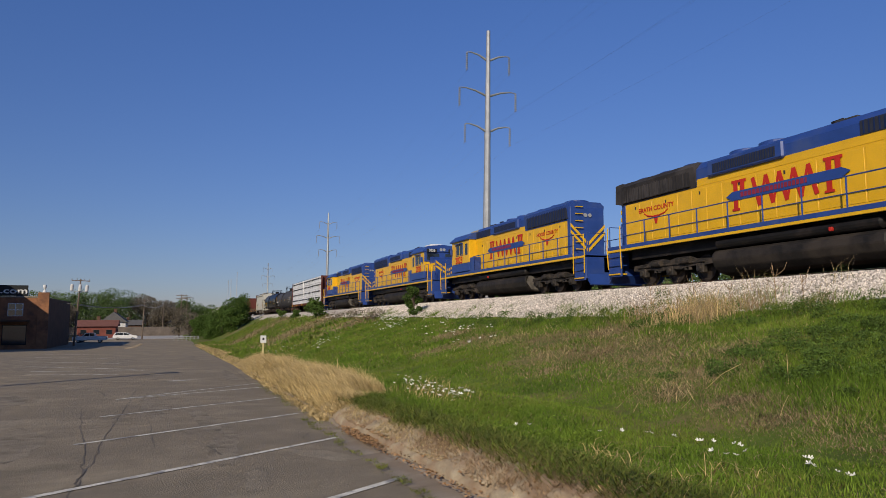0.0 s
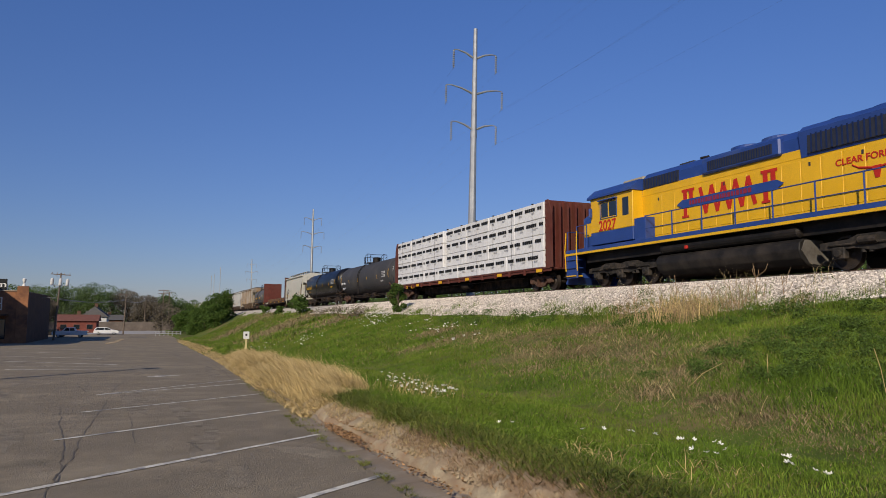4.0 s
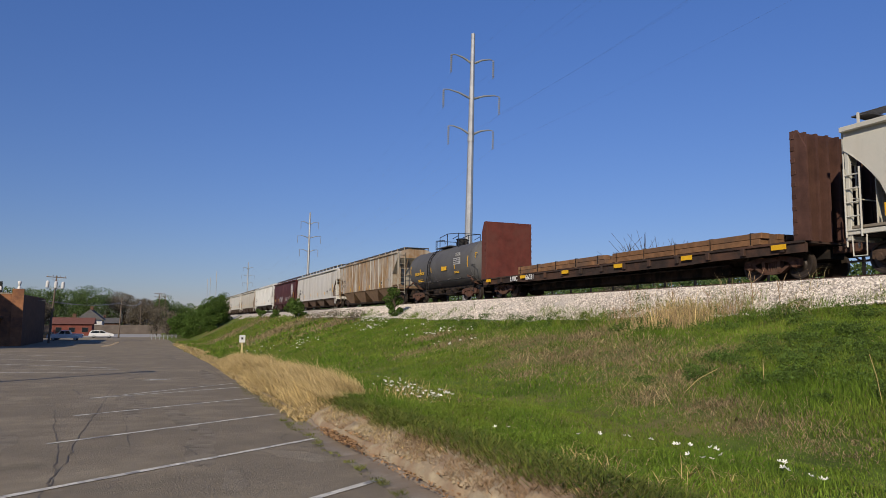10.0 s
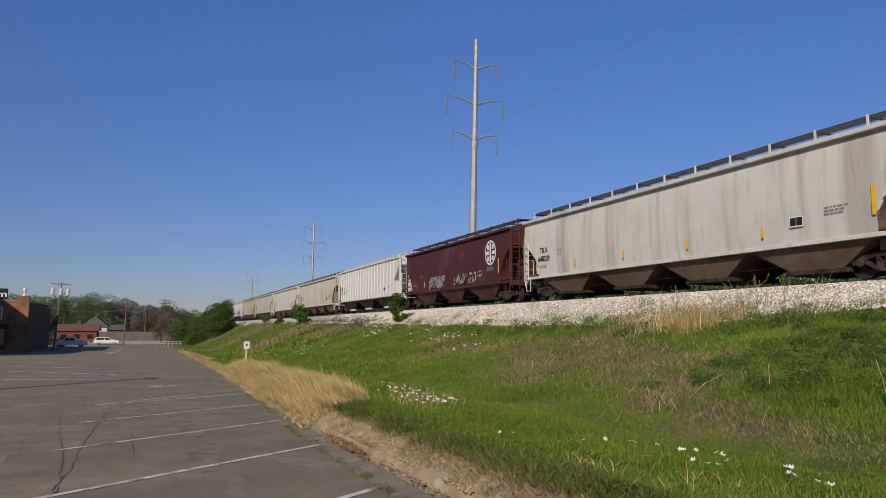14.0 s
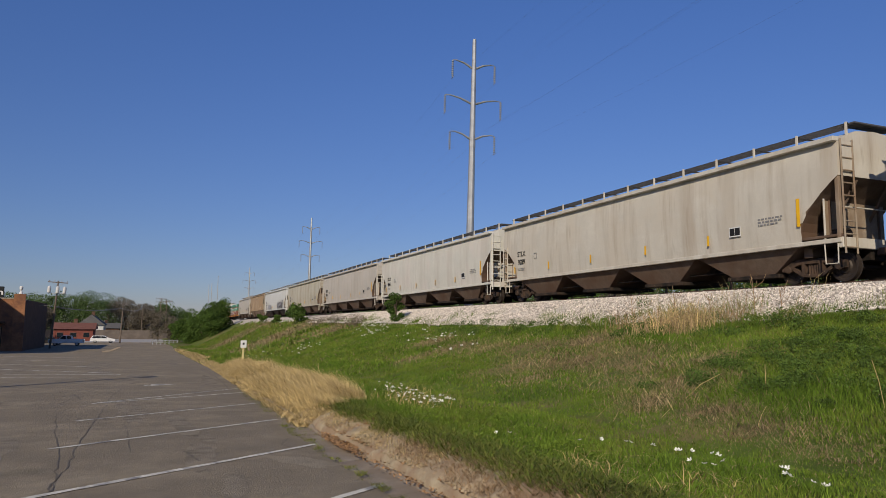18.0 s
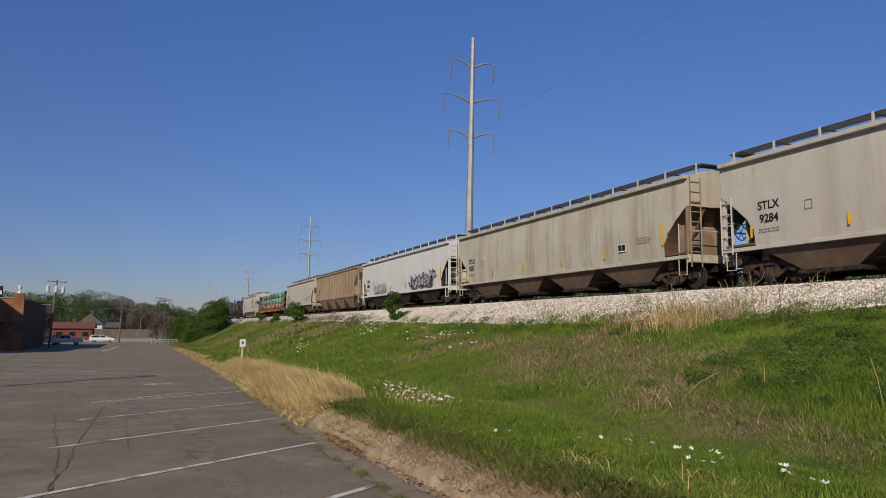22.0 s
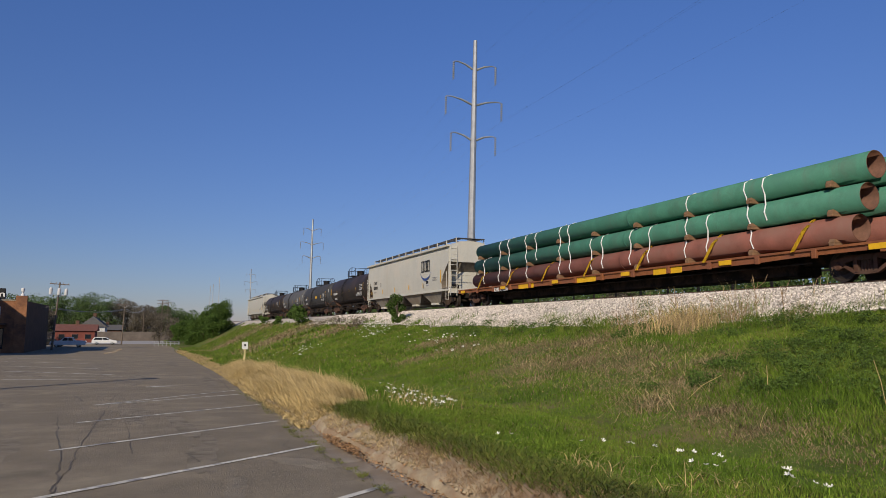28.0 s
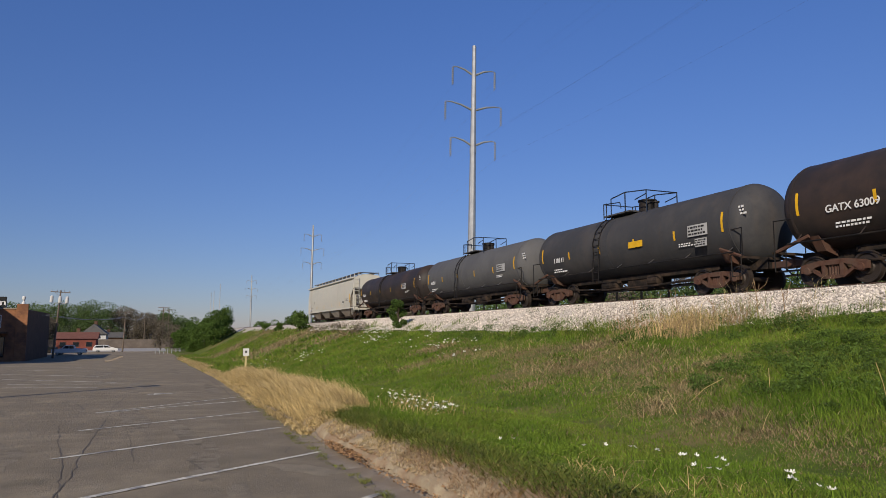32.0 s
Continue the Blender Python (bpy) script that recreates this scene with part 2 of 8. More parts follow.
SHINGLEG = mat("grey_shingle", (0.13, 0.125, 0.12), 0.9, var=0.25, scale=2)
SIDING = mat("white_siding", (0.6, 0.6, 0.58), 0.7, var=0.1)
SIGNBLACK = mat("sign_black", (0.02, 0.022, 0.022), 0.5, var=0.1)
CARWHITE = mat("white_car_paint", (0.75, 0.75, 0.74), 0.25, var=0.03, bump=0, coat=0.6)
CARSILVER = mat("silver_white_car_paint", (0.78, 0.77, 0.75), 0.3, metal=0.05, var=0.05, bump=0, coat=0.5)
TYRE = mat("tyre_rubber", (0.02, 0.02, 0.02), 0.85, var=0.2)
BARK = mat("bark", (0.09, 0.07, 0.05), 0.95, var=0.4, scale=5)
LEAF = leaf_mat("leaf_green", (0.088, 0.150, 0.029), 0.35, 0.3)
LEAFDARK = leaf_mat("leaf_dark_green", (0.098, 0.152, 0.046), 0.3, 0.3)
LEAFGREY = leaf_mat("twig_grey_brown", (0.17, 0.145, 0.105), 0.3, 0.3)
GRASSG = leaf_mat("grass_green", (0.13, 0.196, 0.021), 0.45)
GRASSD = leaf_mat("grass_dry", (0.56, 0.42, 0.19), 0.5)
PETAL = mat("flower_petal", (0.8, 0.79, 0.72), 0.7, var=0.1, bump=0)


# ---- mesh tools ----
def from_bm(name, bm, material):
    me = bpy.data.meshes.new(name)
    bmesh.ops.recalc_face_normals(bm, faces=bm.faces)
    bm.to_mesh(me)
    bm.free()
    me.materials.append(material)
    return me


def part(name, bm, material, parent=None, label="", smooth=False):
    """Links a bmesh, or a mesh that is shared by alike pieces, as one object under a thing or part."""
    me = bm if isinstance(bm, bpy.types.Mesh) else from_bm(name, bm, material)
    if smooth:
        me.polygons.foreach_set("use_smooth", [True] * len(me.polygons))
    ob = new(name, me)
    if parent:
        ob.parent = parent
    if label:
        ob["label"] = label
    return ob


def thing(name, label, category, group="", m=None):
    e = new(name)
    e.empty_display_size = 0.3
    if m is not None:
        e.matrix_basis = m
    return tagged(e, label, category, group)


def box(bm, x0, x1, y0, y1, z0, z1, bevel=0.0, taper=(0, 0)):
    v = [bm.verts.new(p) for p in ((x0, y0, z0), (x1, y0, z0), (x1, y1, z0), (x0, y1, z0), (x0 + taper[0], y0 + taper[1], z1), (x1 - taper[0], y0 + taper[1], z1), (x1 - taper[0], y1 - taper[1], z1), (x0 + taper[0], y1 - taper[1], z1))]
    fs = [bm.faces.new([v[i] for i in q]) for q in ((0, 3, 2, 1), (4, 5, 6, 7), (0, 1, 5, 4), (1, 2, 6, 5), (2, 3, 7, 6), (3, 0, 4, 7))]
    if bevel:
        es = list({e for f in fs for e in f.edges})
        bmesh.ops.bevel(bm, geom=es, offset=bevel, segments=1, affect="EDGES")
    return bm


def boxm(*a, **k):
    return box(bmesh.new(), *a, **k)


def rod(bm, a, b, r, seg=8, r2=None, caps=True):
    a, b = Vector(a), Vector(b)
    d = b - a
    q = d.to_track_quat("Z", "Y").to_matrix()
    rings = []
    for p, rr in ((a, r), (b, r if r2 is None else r2)):
        rings.append([bm.verts.new(p + q @ Vector((rr * math.cos(2 * math.pi * i / seg), rr * math.sin(2 * math.pi * i / seg), 0))) for i in range(seg)])
    for i in range(seg):
        j = (i + 1) % seg
        bm.faces.new((rings[0][i], rings[0][j], rings[1][j], rings[1][i]))
    if caps:
        bm.faces.new(rings[0][::-1])
        bm.faces.new(rings[1])
    return bm


def rods(pts, r, seg=6, closed=False):
    """A bent bar: one tube through the points, mitred at the bends."""
    bm = bmesh.new()
    pp = [Vector(p) for p in pts]
    n = len(pp)
    rings, up = [], None
    for i, p in enumerate(pp):
        d0 = (p - pp[i - 1]).normalized() if i or closed else None
        d1 = (pp[(i + 1) % n] - p).normalized() if i < n - 1 or closed else None
        d = ((d0 or d1) + (d1 or d0)).normalized()
        if up is None:
            up = d.orthogonal().normalized()
        u = (up - d * up.dot(d)).normalized()
        w = d.cross(u)
        up = u
        rings.append([bm.verts.new(p + (u * math.cos(2 * math.pi * k / seg) + w * math.sin(2 * math.pi * k / seg)) * r) for k in range(seg)])
    for a, b in zip(rings, rings[1:] + ([rings[0]] if closed else [])):
        for k in range(seg):
            j = (k + 1) % seg
            bm.faces.new((a[k], a[j], b[j], b[k]))
    if not closed:
        bm.faces.new(rings[0][::-1])
        bm.faces.new(rings[-1])
    return bm


def prism(bm, poly, x0, x1, axis="x"):
    """Extrudes a polygon of (y, z) across x, of (x, z) along y, or of (x, y) up z."""
    def at(p, k):
        return {"x": (k, p[0], p[1]), "y": (p[0], k, p[1]), "z": (p[0], p[1], k)}[axis]
    a = [bm.verts.new(at(p, x0)) for p in poly]
    b = [bm.verts.new(at(p, x1)) for p in poly]
    n = len(poly)
    for i in range(n):
        j = (i + 1) % n
        bm.faces.new((a[i], a[j], b[j], b[i]))
    bm.faces.new(a[::-1])
    bm.faces.new(b)
    return bm


def lathe(bm, profile, axis_from, direction, seg=24):
    """Turns (distance, radius) pairs round an axis."""
    q = Vector(direction).to_track_quat("Z", "Y").to_matrix()
    o, rings = Vector(axis_from), []
    for d, r in profile:
        rings.append([bm.verts.new(o + q @ Vector((r * math.cos(2 * math.pi * i / seg), r * math.sin(2 * math.pi * i / seg), d))) for i in range(seg)])
    for a, b in zip(rings, rings[1:]):
        for i in range(seg):
            j = (i + 1) % seg
            bm.faces.new((a[i], a[j], b[j], b[i]))
    bm.faces.new(rings[0][::-1])
    bm.faces.new(rings[-1])
    return bm


def quads(name, verts, faces, material, kind="stuff", label="", category="", parent=None, smooth=False):
    me = bpy.data.meshes.new(name)
    me.from_pydata(verts.tolist() if hasattr(verts, "tolist") else verts, [], faces.tolist() if hasattr(faces, "tolist") else faces)
    me.materials.append(material)
    if smooth:
        me.polygons.foreach_set("use_smooth", [True] * len(me.polygons))
    ob = new(name, me)
    if parent:
        ob.parent = parent
    return tagged(ob, label, category, kind=kind)


text_cache = {}


def lettering(body, size, parent, y, z, x, material, name="lettering", wide=1.0):
    """Letters on a side that faces -X, with their middle at (y, z)."""
    key = (body, material.name)
    if key not in text_cache:
        c = bpy.data.curves.new("letters", "FONT")
        c.body, c.size, c.align_x, c.align_y, c.extrude = body, 1.0, "CENTER", "CENTER", 0.004
        c.offset = 0.016
        tmp = new("letters", c)
        bpy.context.view_layer.update()
        me = bpy.data.meshes.new_from_object(tmp.evaluated_get(bpy.context.evaluated_depsgraph_get()))
        bpy.data.objects.remove(tmp)
        me.materials.clear()
        me.materials.append(material)
        text_cache[key] = me
    ob = new(name, text_cache[key])
    ob.parent = parent
    ob.matrix_basis = Matrix(((0, 0, -1, x), (-size * wide, 0, 0, y), (0, size, 0, z), (0, 0, 0, 1)))
    return ob


def bars(parent, y, z, x, rows, width, height, material, name="stencil_print"):
    """Unreadable small print: a few bars of uneven length on a side that faces -X."""
    bm = bmesh.new()
    for i in range(rows):
        w = width * rnd.uniform(0.6, 1)
        zz = z + height * (rows / 2 - i - 0.5) / rows
        k = y + width / 2
        while k > y + width / 2 - w:
            s = rnd.uniform(0.05, 0.16)
            box(bm, x - 0.003, x + 0.001, k - s, k, zz - 0.28 * height / rows, zz + 0.28 * height / rows)
            k -= s + 0.04
    return tagged(part(name, bm, material, parent), kind="stuff")


def copy_part(name, mesh, parent, loc, flip=False):
    ob = new(name, mesh)
    ob.parent = parent
    ob.matrix_basis = pose(*loc, 0, 0, 180 if flip else 0)
    return ob


# ---- the ground ----
def lot_z(y):
    return -0.0194 * min(max(y, -60.0), 113.4)


def curb_x(y):
    return float(np.interp(y, [0, 12, 20, 40, 80, 140, 160], [2.75, 2.72, 2.85, 3.3, 3.5, 3.7, 2.5]))


def bank_z(x, y):
    """Height of the grass, the embankment and the far side of the railway."""
    lz, cx = lot_z(y), curb_x(y)
    swale = float(np.interp(y, [-60, 14, 40, 60], [0.02, 0.02, -0.55, lot_z(60) + 0.22])) if y < 60 else lz + 0.22
    toe = float(np.interp(y, [-60, 11, 14, 22, 28, 36, 49, 90, 150, 400], [2.1, 2.05, 1.84, 1.72, 1.72, 1.78, 1.93, 2.06, 1.85, 1.5]))
    near = float(np.interp(y, [13.5, 17], [0.1, 0]))
    far = float(np.interp(y, [110, 180], [1, 0]))
    xs = [-1e5, cx + 0.1, cx + 0.5, cx + 1.0, 5.6, 7.1, 9.0, 12.4, 15.0, 16.95, 22.1, 24.5, 31.0, 60, 1e5]
    zs = [lz - 0.06, lz - 0.06, lz + 0.16 + near, max(lz + 0.2 + near, swale + 0.03), swale + 0.07, swale, swale + 0.22 * (toe - swale), swale + 0.68 * (toe - swale), toe, 2.78, 2.78, 1.7 + 0.7 * far, 0.3 + 3.0 * far, -0.5 + 2.5 * far, -2.2]
    z = float(np.interp(x, xs, zs))
    if cx + 0.6 < x < 15.3 or x > 24:
        z += 0.10 * noise.noise((x * 0.55, y * 0.4, 3)) + 0.05 * noise.noise((x * 1.9, y * 1.7, 9)) * (1 if y < 60 else 0)
    elif 15.3 <= x < 16.9 or 22.2 < x <= 24:
        z += 0.09 * noise.noise((x * 1.3, y * 0.8, 5)) + 0.05 * noise.noise((x * 3, y * 2.7, 5))
    return z


gx = [-2500, -600, -200, -90, -40, -15, -5, 0, 2.2] + [2.6 + 0.2 * i for i in range(12)] + [5.2 + 0.35 * i for i in range(29)] + [15.2 + 0.25 * i for i in range(8)] + [17.4, 19.5, 21.8, 22.3, 23.2, 24.6, 27, 31, 36, 45, 60, 90, 200, 600, 2500]
gy = [-2500, -600, -200, -80, -40, -20, -8] + [-4 + 0.4 * i for i in range(88)] + [31.5 + 1.0 * i for i in range(40)] + [72 + 3 * i for i in range(36)] + [185, 200, 230, 280, 350, 500, 900, 2500]
gv = [(x, y, bank_z(x, y)) for y in gy for x in gx]
nx = len(gx)
gf = [(j * nx + i, j * nx + i + 1, (j + 1) * nx + i + 1, (j + 1) * nx + i) for j in range(len(gy) - 1) for i in range(nx - 1)]


def ground_material():
    """Green turf with patches of straw and bare soil."""
    m = mat("turf", (0.098, 0.145, 0.018), 0.95, var=0.4, scale=1.3, fine=22, bump=0.9, second=(0.17, 0.14, 0.055), second_amount=0.4, second_scale=0.35)
    return m


TURF = ground_material()
ground = quads("ground", gv, gf, TURF, "structure", "green spring turf with straw patches on a railway embankment", "ground", smooth=True)

# asphalt lot with its far street
ly = [-50 + 2.0 * i for i in range(106)] + [165, 185, 210, 240, 300]
lv, lf = [], []
for y in ly:
    right = curb_x(y) if y < 150 else (3.0 if y < 160 else 1.0)
    for x in (-80, -40, -15, -5, 0, right):
        lv.append((x, y, lot_z(y)))
lf = [(j * 6 + i, j * 6 + i + 1, (j + 1) * 6 + i + 1, (j + 1) * 6 + i) for j in range(len(ly) - 1) for i in range(5)]
lot = quads("parking_lot", lv, lf, ASPHALT, "structure", "worn grey asphalt lot with faded stall lines and cracks", "parking lot", smooth=True)


def ground_strip(name, pts, width, material, lift=0.006, label="", category="", jitter=0.0, kind="structure"):
    """A flat strip painted or poured on the lot along a line of points."""
    bm = bmesh.new()
    prev = None
    for i, p in enumerate(pts):
        a = Vector(pts[max(0, i - 1)]).to_2d()
        b = Vector(pts[min(len(pts) - 1, i + 1)]).to_2d()
        d = (b - a).normalized()
        nrm = Vector((-d.y, d.x)) * width / 2 * (1 + (rnd.uniform(-jitter, jitter) if jitter else 0))
        row = []
        for s in (-1, 1):
            q = Vector(p).to_2d() + nrm * s
            row.append(bm.verts.new((q.x, q.y, lot_z(q.y) + lift)))
        if prev:
            bm.faces.new((prev[0], prev[1], row[1], row[0]))
        prev = row
    ob = part(name, bm, material)
    return tagged(ob, label, category, kind=kind)


def line_between(a, b, n=8):
    return [(a[0] + (b[0] - a[0]) * i / n, a[1] + (b[1] - a[1]) * i / n) for i in range(n + 1)]


stall = [((-2.2, 4.3), (2.49, 7.71)), ((-1.35, 8.2), (2.49, 11.06)), ((-1.31, 11.97), (2.45, 14.7)), ((-1.29, 15.86), (2.6, 18.66)), ((-1.28, 20.01), (2.72, 22.6)), ((-1.28, 20.05), (2.75, 24.5))]
stall += [((-5.8, 35.0), (-2.1, 33.1)), ((-6.2, 38.3), (-1.2, 36.1)), ((-7.5, 44.9), (-1.6, 37.8)), ((-9.1, 54.2), (-2.9, 46.7)), ((-11.1, 66.4), (-4.3, 57.7)), ((-13.4, 79.9), (-5.8, 70.4))]
for a, b in stall:
    ground_strip("stall_line", line_between(a, b, 12), 0.11 if a[1] < 30 else 0.2, LINE, 0.008, "faded white painted stall line", "stall line", 0.12)
# worn direction arrow
arrow = bmesh.new()
for poly in ([(-0.1, 27.1), (0.3, 27.2), (0.27, 27.5), (-0.15, 27.4)], [(0.1, 26.95), (1.0, 27.6), (0.1, 27.8)]):
    arrow.faces.new([arrow.verts.new((x, y, lot_z(y) + 0.01)) for x, y in poly])
tagged(part("direction_arrow", arrow, LINE), "worn white arrow painted on the asphalt", "road marking", kind="structure")
# cracks sealed with tar
for path, wide in (([(-0.9, 6.2), (-0.93, 8.49), (-0.94, 9.45), (-1.14, 11.7), (-1.45, 14.04), (-1.77, 17.2)], 0.013), ([(-0.93, 8.49), (-0.9, 10.47), (-0.96, 13.06), (-0.92, 17.51), (-0.95, 22.2), (-0.8, 26.0)], 0.012), ([(-0.45, 16.1), (-0.31, 14.0), (-0.19, 11.2)], 0.009), ([(2.16, 11.83), (1.95, 11.2), (2.1, 10.55)], 0.014), ([(-2.07, 23.8), (-1.85, 22.7), (-1.65, 21.4)], 0.03), ([(0.53, 11.05), (0.62, 10.5), (0.69, 10.1)], 0.03), ([(2.6, 40.0), (2.69, 37.1), (2.72, 32.0), (2.62, 28.0), (2.5, 25.0)], 0.03), ([(-5, 14), (-4.3, 20), (-3, 30)], 0.012), ([(-9, 26), (-4, 34), (1, 44)], 0.014), ([(-2.6, 24), (0.0, 27.5), (1.8, 30)], 0.012)):
    pts = []
    for a, b in zip(path, path[1:]):
        for k in range(9):
            u = k / 9
            pts.append((a[0] + (b[0] - a[0]) * u + 0.05 * noise.noise((a[0] + u * 3, a[1] + u * 5, 2)), a[1] + (b[1] - a[1]) * u + 0.05 * noise.noise((a[0] + u * 4, a[1], 7))))
    ground_strip("asphalt_crack", pts + [path[-1]], wide, TAR, 0.006, "dark crack in the asphalt", "crack", 0.6)
# oil stains and tyre scuffs, uneven blots a few millimetres over the asphalt
SCUFF = mat("oil_stained_asphalt", (0.225, 0.187, 0.133), 0.9, var=0.35, scale=2.0, fine=60, bump=1.0, second=(0.27, 0.228, 0.162), second_amount=0.5, second_scale=1.6)
PALEWEAR = mat("worn_pale_asphalt", (0.315, 0.267, 0.19), 0.92, var=0.3, scale=1.4, fine=60, bump=1.0, second=(0.29, 0.243, 0.172), second_amount=0.5, second_scale=2.0)


def blot(name, x, y, rx, ry, turn, material, label, lift):
    """An uneven flat blot on the lot: a fan of edge points that wander in and out."""
    bm = bmesh.new()
    c, q, n = math.cos(turn), math.sin(turn), 30
    ring = []
    for k in range(n):
        a = 2 * math.pi * k / n
        r = 1 + 0.45 * noise.noise((math.cos(a) * 1.3 + x, math.sin(a) * 1.3 + y, 5)) + 0.3 * noise.noise((math.cos(a) * 4 + x, math.sin(a) * 4 + y, 8))
        u, v = rx * r * math.cos(a), ry * r * math.sin(a)
        px, py = x + u * c - v * q, y + u * q + v * c
        ring.append(bm.verts.new((px, py, lot_z(py) + lift)))
    mid = bm.verts.new((x, y, lot_z(y) + lift))
    for k in range(n):
        bm.faces.new((mid, ring[k], ring[(k + 1) % n]))
    tagged(part(name, bm, material), label, "stain", kind="structure")


for k, (x, y, rx, ry, turn) in enumerate(((0.62, 14.8, 0.16, 2.6, 0.06), (0.75, 10.6, 0.2, 1.6, -0.05), (0.95, 8.3, 0.14, 0.7, -0.1), (0.95, 12.4, 0.1, 1.2, 0.0), (-0.35, 17.5, 0.3, 2.6, 0.05), (-2.2, 12.6, 0.35, 1.8, 0.1), (-4.4, 12.0, 0.7, 2.6, 0.0), (-4.0, 20.0, 0.6, 3.2, 0.05), (-7.0, 25.0, 0.8, 4.0, 0.0), (-0.6, 33.0, 0.4, 5.0, 0.0), (2.2, 30.0, 0.25, 4.0, -0.03), (-3.0, 50.0, 1.0, 7.0, 0.03), (-9.0, 45.0, 3.0, 9.0, 0.1), (-14.0, 60.0, 5.0, 14.0, 0.15), (1.4, 55.0, 0.4, 8.0, 0.0), (-1.6, 5.6, 0.3, 0.9, 0.1))):
    blot("oil_stain", x, y, rx, ry, turn, SCUFF, "dark oil stain worn into the asphalt", 0.003 + 0.0001 * k)
for k, (x, y, rx, ry, turn) in enumerate(((1.95, 9.6, 0.25, 0.7, 0.5), (-2.9, 15.4, 0.3, 0.9, 0.1))):
    blot("worn_patch", x, y, rx, ry, turn, PALEWEAR, "paler worn patch in the asphalt", 0.002 + 0.0001 * k)
# broken concrete kerb, in lengths
curb = thing("kerb", "broken concrete kerb with soil spilling over it", "kerb")
curb["kind"] = "structure"
y = -6.0
while y < 120:
    ln = rnd.uniform(1.6, 3.0) if y < 40 else 6.0
    y1 = y + ln - 0.012
    bm = bmesh.new()
    n = 5
    rows = []
    for i in range(n + 1):
        yy = y + (y1 - y) * i / n
        cx, z = curb_x(yy), lot_z(yy)
        jag = 0.03 * noise.noise((yy * 2, 1, 4)) if y < 40 else 0
        top = (0.085 if yy > 12.6 else 0.045) + jag + (-0.08 if noise.noise((yy * 0.9, 5, 2)) > 0.25 else 0)
        rows.append([bm.verts.new(p) for p in ((cx - (0.35 if yy < 13.6 else 0.06), yy, z + 0.003), (cx, yy, z + 0.02), (cx + 0.03 + jag, yy, z + top), (cx + 0.2, yy, z + top + 0.01), (cx + 0.24, yy, z - 0.1))])
    for a, b in zip(rows, rows[1:]):
        for i in range(4):
            bm.faces.new((a[i], a[i + 1], b[i + 1], b[i]))
    part("kerb_stone", bm, CONCRETE, curb)
    y = y1 + 0.012

# soil and leaf litter that slid down over the kerb
sv, sf = [], []
ys = [2.5 + 0.07 * i for i in range(170)]
for y in ys:
    cx = curb_x(y)
    for k in range(14):
        x = cx + 0.04 + 0.044 * k * float(np.interp(y, [3, 7, 10, 14], [0.6, 0.8, 1, 0.9])) + (0.14 * noise.noise((y * 1.1, 0.3, 3)) + 0.07 * noise.noise((y * 3.3, k * 0.3, 3))) * min(1, k / 4 + 0.4)
        edge = 0.06 if k in (0, 13) else 0
        sv.append((x, y, max(lot_z(y) + 0.04 + 0.29 * (k / 13) ** 0.62, bank_z(x, y)) + 0.015 - edge + 0.03 * noise.noise((x * 3.2, y * 2.6, 6)) + 0.03 * noise.noise((x * 11, y * 9, 6)) + 0.045 * noise.noise((x * 23, y * 13, 6))))
sf = [(j * 14 + i, j * 14 + i + 1, (j + 1) * 14 + i + 1, (j + 1) * 14 + i) for j in range(len(ys) - 1) for i in range(13)]
quads("eroded_soil", sv, sf, DIRT, "stuff", "crumbling tan soil bank behind the kerb", "soil", smooth=True)

# ---- ballast, sleepers and rails ----
bv, bf = [], []
bys = [-60 + 1.0 * i for i in range(60)] + [0.5 * i for i in range(130)] + [65 + 4 * i for i in range(120)]
prof = [(-4.7, 0.0), (-4.1, 0.3), (-3.4, 0.62), (-2.55, 1.0), (-1.6, 1.06), (0, 1.06), (1.6, 1.06), (2.6, 1.0), (4.6, 0.05)]
for y in bys:
    for k, (dx, h) in enumerate(prof):
        x = TRACK_X + dx + (0.28 * noise.noise((y * 0.45, k, 8)) if k < 3 else 0)
        base = bank_z(TRACK_X - 4.6, y) if dx < 0 else 1.75
        z = base + (2.80 - base) * h + (0.035 * noise.noise((x * 1.3, y * 0.9, 4)) + 0.02 * noise.noise((x * 3.1, y * 2.7, 4)) - 0.03 if h < 1 else 0)
        bv.append((x, y, z + 0.03 if h > 0 else z - 0.05))
bf = [(j * 9 + i, j * 9 + i + 1, (j + 1) * 9 + i + 1, (j + 1) * 9 + i) for j in range(len(bys) - 1) for i in range(8)]
bed = quads("ballast_bed", bv, bf, STONE_BED, "structure", "pale limestone ballast shoulder along a dark oil-stained track bed", "ballast", smooth=False)
bed.data.materials.append(OILYBED)
for poly in bed.data.polygons:
    if TRACK_X - 1.7 < poly.center.x < TRACK_X + 2.2:
        poly.material_index = 1


